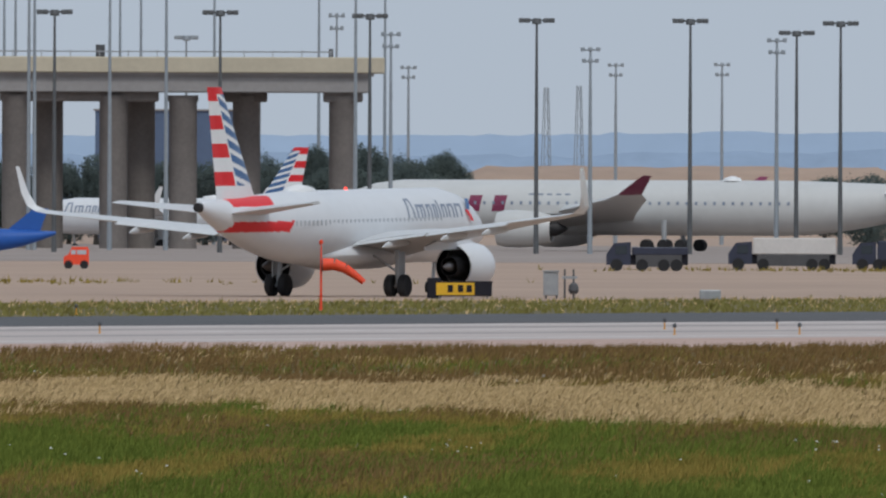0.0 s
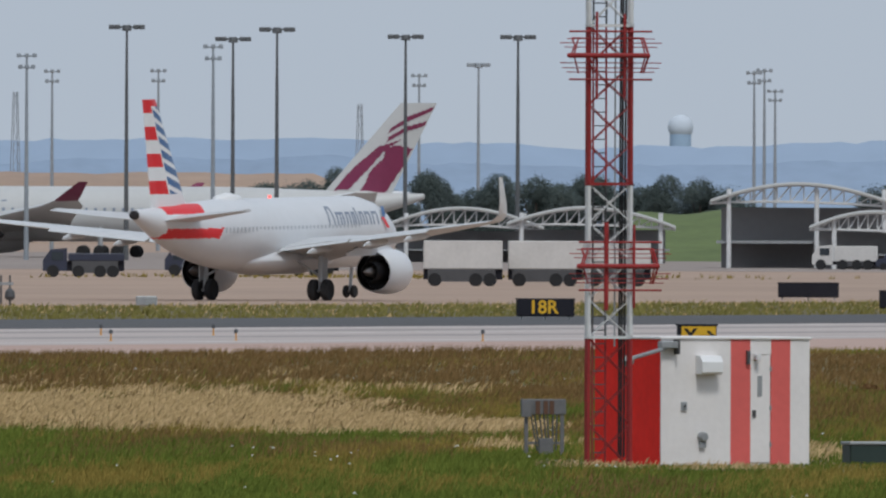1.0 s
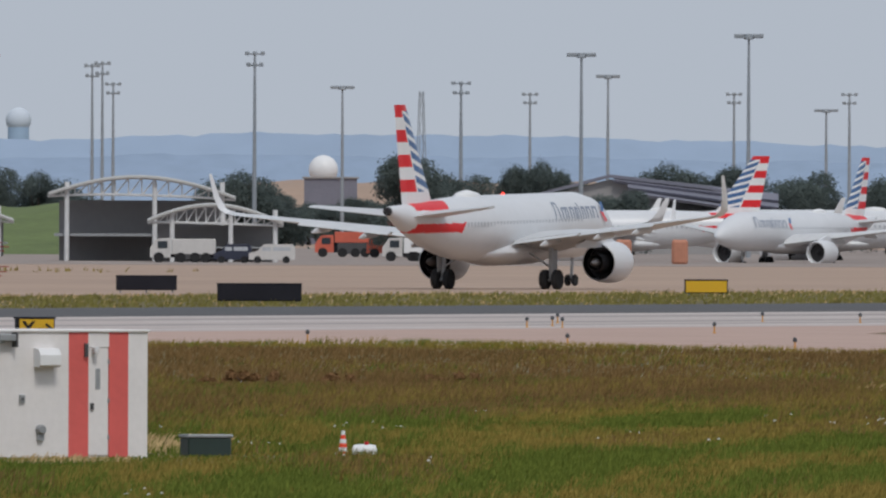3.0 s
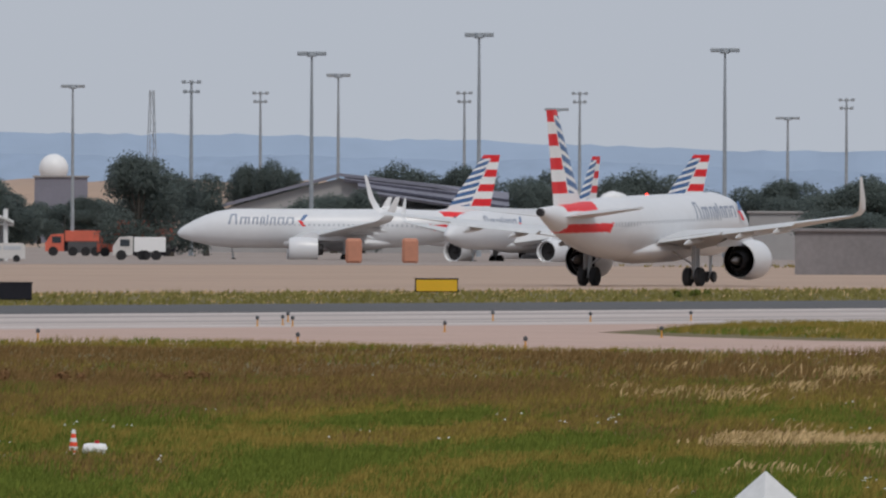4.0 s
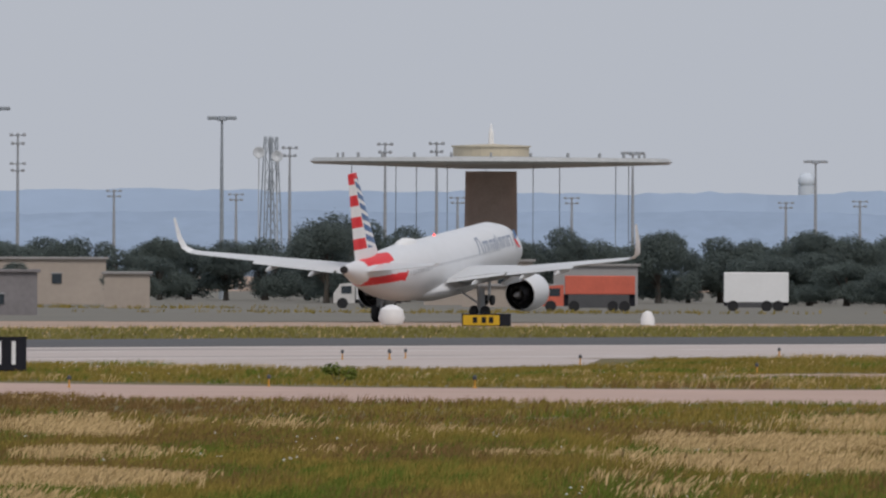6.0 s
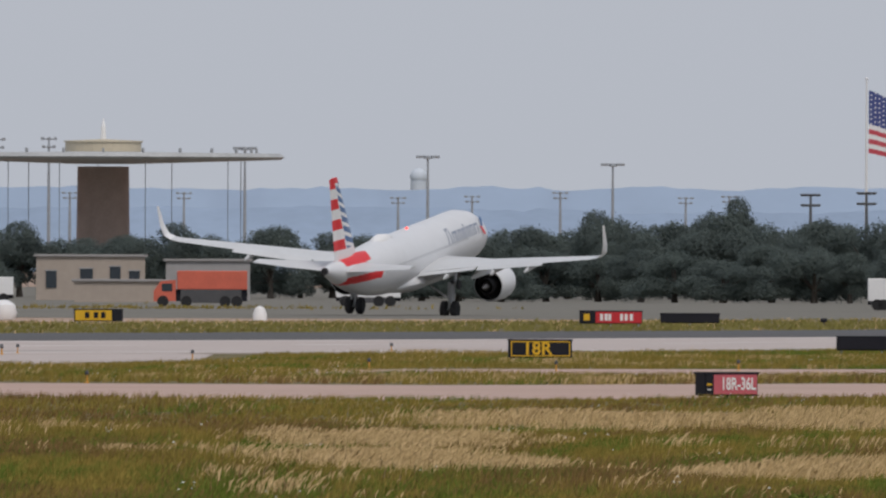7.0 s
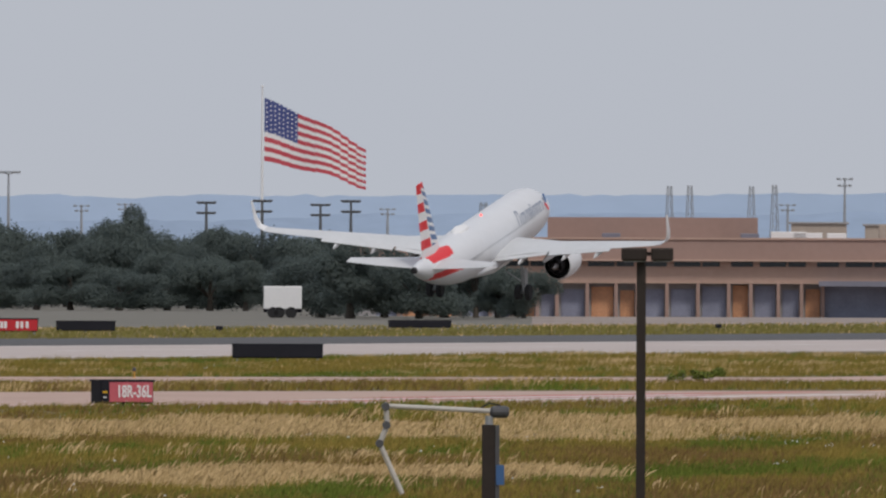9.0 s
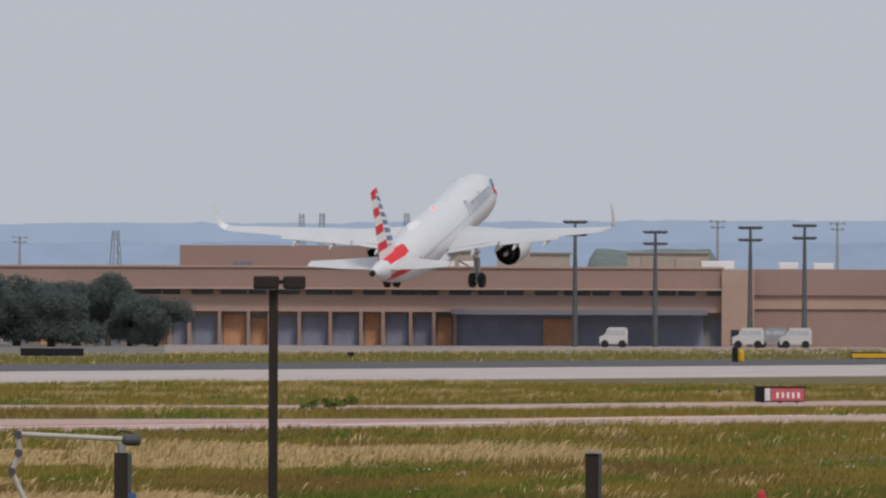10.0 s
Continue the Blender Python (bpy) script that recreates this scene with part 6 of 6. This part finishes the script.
for b, d, h, wide in ((2.745, 2500, 10.9, 1.0), (2.82, 2520, 9.9, 0.8), (2.9, 2540, 8.4, 0.9), (3.05, 2900, 11.5, 0.7), (3.1, 2900, 11.2, 0.65), (3.0, 2900, 10.4, 0.7), (3.195, 2690, 7.4, 1.1), (3.26, 2690, 7.0, 0.9),
                      (3.34, 2960, 11.3, 1.0), (3.42, 2960, 11.0, 1.0), (3.5, 2960, 10.4, 1.0), (3.65, 2750, 9.7, 1.0), (3.69, 2760, 9.2, 0.9), (3.9, 2780, 10.3, 1.15), (3.85, 2790, 9.8, 0.9), (4.42, 2400, 8.2, 1.25),
                      (4.39, 2380, 6.0, 1.0), (4.72, 2260, 4.0, 0.6), (5.46, 2400, 9.5, 0.95), (5.5, 2420, 9.3, 0.85), (5.44, 2380, 8.0, 0.9), (4.98, 2250, 3.6, 0.45), (7.28, 2900, 11.0, 0.8),
                      (7.22, 2900, 10.2, 0.6), (7.32, 2890, 9.4, 0.6), (8.07, 2100, 6.5, 0.7), (8.18, 2090, 5.0, 0.65), (8.12, 2095, 4.7, 0.65), (2.36, 2800, 9.9, 1.0), (2.42, 2800, 9.0, 1.0), (0.88, 3400, 9.3, 1.0)):
    put_tree(b, d, h, wide, TREE_USED[0])
for b0, b1, d, ha, hb, step in ((-1.15, 0.03, 2980, 11.6, 12.0, 0.06), (-0.2, 0.03, 2990, 11.4, 11.6, 0.05), (0.98, 2.02, 2960, 10.0, 9.8, 0.075), (2.36, 2.72, 3200, 6.6, 6.4, 0.05), (4.05, 4.6, 2650, 8.6, 8.6, 0.09), (4.62, 5.4, 2500, 6.7, 7.0, 0.085), (5.5, 6.6, 2450, 7.2, 7.0, 0.07),
                                (6.5, 7.02, 2440, 7.0, 8.8, 0.075), (6.98, 7.5, 2420, 8.7, 8.6, 0.07), (7.45, 7.78, 2420, 8.4, 8.0, 0.07), (7.72, 8.06, 2090, 6.7, 6.3, 0.07), (6.45, 7.75, 2330, 5.2, 5.4, 0.1)):
    b = b0
    while b < b1:
        f = (b - b0) / (b1 - b0)
        put_tree(b + rnd.uniform(-0.015, 0.015), d + rnd.uniform(-25, 25), (ha + (hb - ha) * f) * rnd.uniform(0.88, 1.06), rnd.uniform(0.75, 1.05), TREE_USED[0])
        b += step


def shrub(b, d, h, w, seed, label="low green weedy shrub in the grass", leaf=None, count=420):
    """A low weedy shrub: a few stems and leaf sprays."""
    r = random.Random(seed)
    p = thing("shrub", label, "shrub", facing(b, d * float(bend(b))), "weedy shrubs")
    st = Shape()
    lobes = []
    for k in range(6):
        x, y = r.uniform(-w, w), r.uniform(-w, w) * 0.6
        z = r.uniform(0.4, 0.9) * h
        st.rod((x * 0.3, y * 0.3, 0), (x, y, z), 0.015, 5)
        lobes.append((x, y, z * 0.75, h * 0.3))
    part("stems", st, M_BARK, p)
    part("leaves", leaf_cloud(r, lobes, count, 0.07), leaf if leaf else M_SHRUB, p)
    return p


M_SHRUB = mat("weed_leaf_green", (0.19, 0.22, 0.05), 0.9, 0.0, 0.3, 1, 0.0, (0.07, 0.1, 0.016), island=0.4, shine=0.1)
for k, (b, d, h, w) in enumerate(((5.4692, 1011, 0.95, 0.5), (8.56, 1100, 0.7, 1.4), (8.5889, 1102, 0.8, 0.9), (7.426, 536, 0.42, 0.12), (7.478, 536, 0.45, 0.12),
                                  (7.46, 537, 0.3, 0.1), (4.55, 1440, 0.6, 0.8), (4.02, 1448, 0.7, 0.9))):
    shrub(b, d, h, w, 50 + k)
M_RUSTWEED = mat("rusty_brown_weed", (0.27, 0.15, 0.07), 0.95, 0.0, 0.3, 1, 0.0, (0.18, 0.1, 0.045), island=0.4, shine=0.1)
for k, (b, h, w) in enumerate(((2.385, 0.5, 0.7), (2.572, 0.5, 0.65), (2.84, 0.5, 0.8), (2.3, 0.3, 0.5), (3.27, 0.3, 0.5))):
    shrub(b, 755, h, w, 80 + k, "rusty-brown clump of seeding weeds in the grass", M_RUSTWEED, 1600)


# ---- grass: blades and plumes as single sheets of many small pieces ----
M_GRASS = mat("meadow_grass", (0.32, 0.235, 0.06), 0.95, 0.0, 0.3, 9, 0.0, (0.16, 0.135, 0.03), island=0.4, shine=0.1)
M_LUSH = mat("lush_grass", (0.165, 0.2, 0.036), 0.95, 0.0, 0.3, 9, 0.0, (0.082, 0.115, 0.02), island=0.45, shine=0.1)
M_GRASSBROWN = mat("reddish_seeding_grass", (0.25, 0.15, 0.065), 0.9, 0.0, 0.3, 10, 0.0, (0.13, 0.09, 0.032), island=0.45, shine=0.1)
M_STRAW = mat("dry_straw_grass", (0.66, 0.48, 0.26), 0.9, 0.0, 0.2, 6, 0.0, (0.44, 0.31, 0.145), island=0.5, shine=0.1)
M_VERGE = mat("olive_verge_grass", (0.25, 0.22, 0.075), 0.95, 0.0, 0.2, 14, 0.0, (0.165, 0.155, 0.045), island=0.2, shine=0.1)
M_FLOWER = mat("white_meadow_flowers", (0.7, 0.7, 0.66), 0.8, 0.0, 0.1, 1)


def smooth_field(seed, sx, sy):
    """A smooth random field over the plan, for patches: a few summed waves."""
    r = np.random.RandomState(seed)
    waves = [(r.uniform(-1, 1) / sx, r.uniform(-1, 1) / sy, r.uniform(0, 6.28), r.uniform(0.5, 1)) for _ in range(9)]

    def f(x, y):
        return sum(w * np.sin(a * x * 6.28 + b * y * 6.28 + c) for a, b, c, w in waves) / 3.0
    return f


def blades(name, x, y, height, width, lean, material, label, per=3, seed=1, plume=False):
    """One mesh of upright grass blades at the given places; with plume, a drooping seed head tops each."""
    r = np.random.RandomState(seed)
    n = len(x) * per
    wide, deep = (0.45, 1.6) if plume else (0.12, 0.12)
    bx = np.repeat(x, per) + r.normal(0, wide, n)
    by = np.repeat(y, per) + r.normal(0, deep, n)
    h = np.repeat(height, per) * r.uniform(0.55, 1.15, n)
    w = width * r.uniform(0.6, 1.4, n)
    a = r.uniform(-0.5, 0.5, n)
    tipx = bx + h * (lean + r.normal(0, 0.38, n))
    tipy = by + h * r.normal(0, 0.3, n)
    v = np.zeros((n, 5 if plume else 3, 3), np.float32)
    v[:, 0] = np.stack([bx - w * np.cos(a), by - w * np.sin(a), np.full(n, -0.01)], 1)
    v[:, 1] = np.stack([bx + w * np.cos(a), by + w * np.sin(a), np.full(n, -0.01)], 1)
    v[:, 2] = np.stack([tipx, tipy, h], 1)
    if plume:
        k = h * 0.3
        v[:, 2] = np.stack([bx * 0.35 + tipx * 0.65 - w, tipy, h * 0.72], 1)
        v[:, 3] = np.stack([tipx + k * 0.35, tipy, h * r.uniform(0.85, 1.0, n)], 1)
        v[:, 4] = np.stack([bx * 0.35 + tipx * 0.65 + w * 1.3, tipy, h * 0.62], 1)
        idx = np.arange(n)[:, None] * 5 + np.array([0, 1, 4, 3, 2])
        per_face = 5
    else:
        idx = np.arange(n)[:, None] * 3 + np.array([0, 1, 2])
        per_face = 3
    me = bpy.data.meshes.new(name)
    me.vertices.add(v.shape[0] * v.shape[1])
    me.vertices.foreach_set("co", v.reshape(-1))
    me.loops.add(idx.size)
    me.loops.foreach_set("vertex_index", idx.reshape(-1).astype(np.int32))
    me.polygons.add(n)
    me.polygons.foreach_set("loop_start", (np.arange(n) * per_face).astype(np.int32))
    me.update(calc_edges=True)
    me.validate()
    me.materials.append(material)
    ob = new(name, me)
    return tagged(ob, label, "grass", kind="stuff")


def meadow():
    r = np.random.RandomState(9)
    # places by bearing and distance; thicker near the knoll
    n = 400000
    b = np.radians(r.uniform(-1.2, 10.0, n))
    d = np.sqrt(r.uniform(440.0 ** 2, 1400.0 ** 2, n))
    d = np.where(r.uniform(0, 1, n) < 0.45, r.uniform(445, 760, n), d)
    x, y = d * np.sin(b), d * np.cos(b)
    s = x * math.sin(AXIS) + y * math.cos(AXIS)
    q = -x * math.cos(AXIS) + y * math.sin(AXIS)
    deg = np.degrees(b)
    # kept off the pavements
    front = q < np.interp(deg, [-2, 2.2, 2.8, 3.45, 4.1, 4.8, 5.0, 5.7, 6.84, 9.1, 10], [421, 395, 389, 368, 346, 331, 321, 312, 300, 288, 284])
    isle = (deg > 3.93) & (q > np.interp(deg, [3.93, 4.16, 4.55, 5.7, 6.84, 7.5, 9.1, 10], [404, 390, 372, 345, 331, 327, 308, 300]))
    isle &= q < np.interp(deg, [3.93, 4.0, 4.16, 4.55, 4.97, 5.34, 5.7, 6.1, 6.2, 6.65, 10], [404, 415, 430, 430, 415, 398, 393, 403, 426, 425, 430])
    isle &= ~((deg > 6.2) & (q > np.interp(deg, [6.2, 6.6, 7.1, 9, 10], [360, 358, 352, 327, 318])) & (q < np.interp(deg, [6.2, 6.6, 7.1, 9, 10], [362, 376, 368, 343, 336])))
    ok = front | isle
    x, y, s, q, deg, d = x[ok], y[ok], s[ok], q[ok], deg[ok], d[ok]
    k = bend(deg)
    x, y, d = x * k, y * k, d * k
    patch = smooth_field(3, 1.6, 160)
    fine = smooth_field(5, 0.35, 45)
    red = smooth_field(8, 0.8, 120)
    tiny = smooth_field(6, 0.09, 14)
    pf = patch(deg, d) * 0.5 + fine(deg, d) * 0.5
    straw = np.zeros(len(x))
    # bands of dry grass: bearing and distance of their middle, half sizes
    for cb, cd, hb, hd in ((-0.8, 690, 0.75, 38), (0.0, 690, 0.75, 62), (0.6, 668, 0.7, 68), (1.05, 630, 0.42, 34), (1.4, 618, 0.25, 17), (4.3, 570, 0.4, 13), (4.85, 575, 0.3, 22), (4.85, 735, 0.17, 36), (4.88, 650, 0.22, 26),
                           (6.5, 690, 0.4, 42), (6.55, 620, 0.35, 30), (6.9, 760, 0.6, 44), (7.6, 765, 0.6, 48), (8.3, 768, 0.6, 54), (8.85, 785, 0.45, 36), (8.0, 610, 0.5, 12),
                           (7.4, 590, 0.3, 12)):
        straw = np.maximum(straw, 1.25 - ((deg - cb) / hb) ** 2 - ((d - cd) / hd) ** 2)
    straw = np.clip(straw, -1.0, 1.25) * 0.75 + (patch(deg, d) * 0.25 + fine(deg, d) * 0.24 + tiny(deg, d) * 0.34) * np.interp(deg, [5, 6.5], [1, 0.8]) + np.interp(deg, [4, 6, 7], [0, 0.1, 0.25]) * (q > 330)
    straw -= np.interp(deg, [1.5, 1.8, 3.6, 4.0, 4.6], [0, 0.6, 0.6, 0.15, 0]) + 0.6 * ((deg < 3.0) & (d < 598)) + 0.35 * ((deg > 5.1) & (deg < 6.1) & (d < 640))
    is_straw = straw > r.uniform(0.35, 1.05, len(x))
    # loose seeding tufts about the hut
    for cb, cd, hb, hd in ((2.19, 562, 0.07, 12), (1.66, 536, 0.1, 4), (1.95, 534, 0.14, 3), (1.5, 575, 0.12, 8)):
        is_straw |= (((deg - cb) / hb) ** 2 + ((d - cd) / hd) ** 2 < 1) & (r.uniform(0, 1, len(x)) < 0.2)
    brown = (red(deg, d) * 0.5 + np.interp(d, [560, 700, 950], [-0.6, 0.3, 1.1]) * np.interp(deg, [0, 2, 5, 6, 10], [0.6, 0.9, 0.55, 0.05, -0.3])) > r.uniform(-0.3, 0.8, len(x))
    brown &= ~is_straw & (q < np.interp(deg, [0, 4], [430, 345]))
    green = ~is_straw & ~brown
    tall = np.interp(pf, [-1, 0, 1], [0.12, 0.2, 0.36]) * np.interp(d, [450, 900], [1.0, 1.25])
    tall = np.where((deg > 1.5) & (deg < 2.5) & (d > 522) & (d < 552), tall * 0.35, tall)     # trodden round the hut
    w = 0.016 * np.interp(d, [450, 900], [1.0, 1.5]).mean()
    lush = green & (smooth_field(14, 0.5, 70)(deg, d) + 0.5 * tiny(deg * 1.3, d) + np.interp(deg, [-1, 1, 5], [0.5, 0.2, -0.05]) + np.interp(d, [460, 620, 850], [0.35, -0.05, -0.5]) > r.uniform(-0.5, 0.6, len(x)))
    pale = green & ~lush
    blades("grass_green", x[lush], y[lush], tall[lush], w, 0.25, M_LUSH, "lush green meadow grass of uneven height", 4, 31)
    blades("grass_yellowish", x[pale], y[pale], tall[pale], w, 0.25, M_GRASS, "yellowish-green meadow grass of uneven height", 4, 37)
    blades("grass_brown", x[brown], y[brown], tall[brown] * 1.15, w, 0.3, M_GRASSBROWN, "reddish-brown seeding meadow grass", 4, 32)
    blades("grass_straw", x[is_straw], y[is_straw], tall[is_straw] * np.where(q[is_straw] > 330, 0.6, 1.0) + 0.12, 0.005, 0.16, M_STRAW, "tall dry straw-coloured grass bent by wind", 8, 33, True)
    low = is_straw & (r.uniform(0, 1, len(x)) < 0.6)
    blades("grass_underneath", x[low], y[low], tall[low] * 0.9, w, 0.25, M_GRASS, "yellowish-green grass under the dry plumes", 2, 38)
    # the verge between the runways, thinner
    n = 60000
    s2 = r.uniform(850, 2600, n)
    q2 = r.uniform(527, 599, n)
    x2, y2 = s2 * math.sin(AXIS) - q2 * math.cos(AXIS), s2 * math.cos(AXIS) + q2 * math.sin(AXIS)
    k = bend(np.degrees(np.arctan2(x2, y2)))
    x2, y2 = x2 * k, y2 * k
    dd = r.uniform(0, 1, n) < np.interp(q2, [527, 570, 588, 599], [0.04, 0.08, 0.3, 0.75])
    h2 = np.full(n, 0.26) * r.uniform(0.5, 1.3, n)
    blades("grass_verge", x2[~dd], y2[~dd], h2[~dd], 0.05, 0.2, M_VERGE, "ragged green verge between runways", 2, 34)
    blades("grass_verge_dry", x2[dd], y2[dd], h2[dd] * 0.8, 0.05, 0.2, M_STRAW, "thin dry verge grass beside the sand", 2, 35)
    # low scrub in the dry ground beyond the far runway
    n = 3000
    cs, cq = r.uniform(1250, 2500, 7), r.uniform(665, 860, 7)
    pick = r.randint(0, 7, n)
    s3, q3 = cs[pick] + r.normal(0, 16, n), cq[pick] + r.normal(0, 12, n)
    s3, q3 = s3[q3 > 655], q3[q3 > 655]
    blades("scrub", s3 * math.sin(AXIS) - q3 * math.cos(AXIS), s3 * math.cos(AXIS) + q3 * math.sin(AXIS), r.uniform(0.15, 0.5, len(s3)), 0.06, 0.1, M_GRASS, "low green scrub in dry ground", 3, 36)
    # small white flowers in loose drifts
    pick = green & (fine(deg * 1.7 + 3, d) > 0.75) & (r.uniform(0, 1, len(x)) < 0.03)
    v, f = [], []
    for px, py, ph in zip(x[pick], y[pick], tall[pick]):
        k = r.uniform(0.02, 0.05)
        i = len(v)
        z = ph * 0.95
        v += [(px - k, py, z), (px, py - k, z + k * 0.4), (px + k, py, z), (px, py + k, z + k * 0.8), (px, py, z + k)]
        f += [(i, i + 1, i + 4), (i + 1, i + 2, i + 4), (i + 2, i + 3, i + 4), (i + 3, i, i + 4)]
    sh = Shape()
    sh.v, sh.f, sh.m = v, f, [0] * len(f)
    single("meadow_flowers", sh, M_FLOWER, "scattered small white meadow flowers", "flowers", pose(0, 0, 0), kind="stuff")


meadow()


# ---- movement ----
def motions():
    """The airliner's take-off run, rotation and climb along the far runway."""
    rows = []
    for t, pitch, z in ((0, 0.7, 0), (1, 0.7, 0), (2, 0.8, 0), (3, 0.9, 0), (4, 1.1, 0), (4.5, 1.5, 0), (5, 2.4, 0), (5.5, 3.6, 0), (6, 5.1, 0.15), (6.5, 6.4, 0.3),
                        (7, 7.4, 0.42), (7.5, 7.8, 0.62), (8, 8.6, 1.0), (8.5, 9.8, 1.52), (9, 11.4, 2.4), (9.5, 13.1, 3.9), (10, 14.7, 5.65)):
        bank_right = float(np.interp(t, (5.5, 6.5, 7.3, 8.5, 9.5, 10), (0, 1.2, 2.8, 2.3, 1.2, 0)))
        p = lane(1273.93 + 65.089 * t + 0.595 * t * t + 0.0472 * t ** 3, 628 + 0.1 * bank_right)
        rows.append((t, pose(p.x, p.y, z, bank_right, -pitch, 64.0 + 0.7 * max(0.0, min(1.0, (t - 6) / 3)))))
    walk(jet, rows)
    # the main legs stretch as the weight comes off the wheels
    for leg in jet_gear:
        walk(leg, [(t, pose(0, 0, -drop)) for t, drop in ((0, 0), (5.4, 0), (6, 0.15), (6.5, 0.28), (7, 0.4), (7.5, 0.52), (8, 0.58), (10, 0.58))])
    # the wings bend upwards about their roots as they take the weight
    for wing, side in jet_wings:
        rows = []
        for t, up in ((0, 0), (4.5, 0.2), (5.5, 0.6), (6.5, 1.2), (7.5, 1.6), (8.5, 1.7), (9.5, 2.1), (10, 2.6)):
            a = radians(up)
            y, z = 1.7, 2.7
            rows.append((t, pose(0, side * (y - y * math.cos(a) + z * math.sin(a)), z - y * math.sin(a) - z * math.cos(a), side * up, 0, 0)))
        walk(wing, rows)
    # the flag's cloth ripples: each strip follows the line of the one before it
    for k, ob in enumerate(flag_strips):
        rows = []
        for i in range(41):
            t = i * 0.25
            (z0, y0), (z1, y1) = flag_line(k / STRIPS, t), flag_line((k + 1) / STRIPS, t)
            turn = math.degrees(math.atan2(y1 - y0, flag_w))
            rows.append((t, pose(0.25 + k * flag_w, y0, 19.35 + z0, 0, 0, turn)))
        walk(ob, rows)


motions()
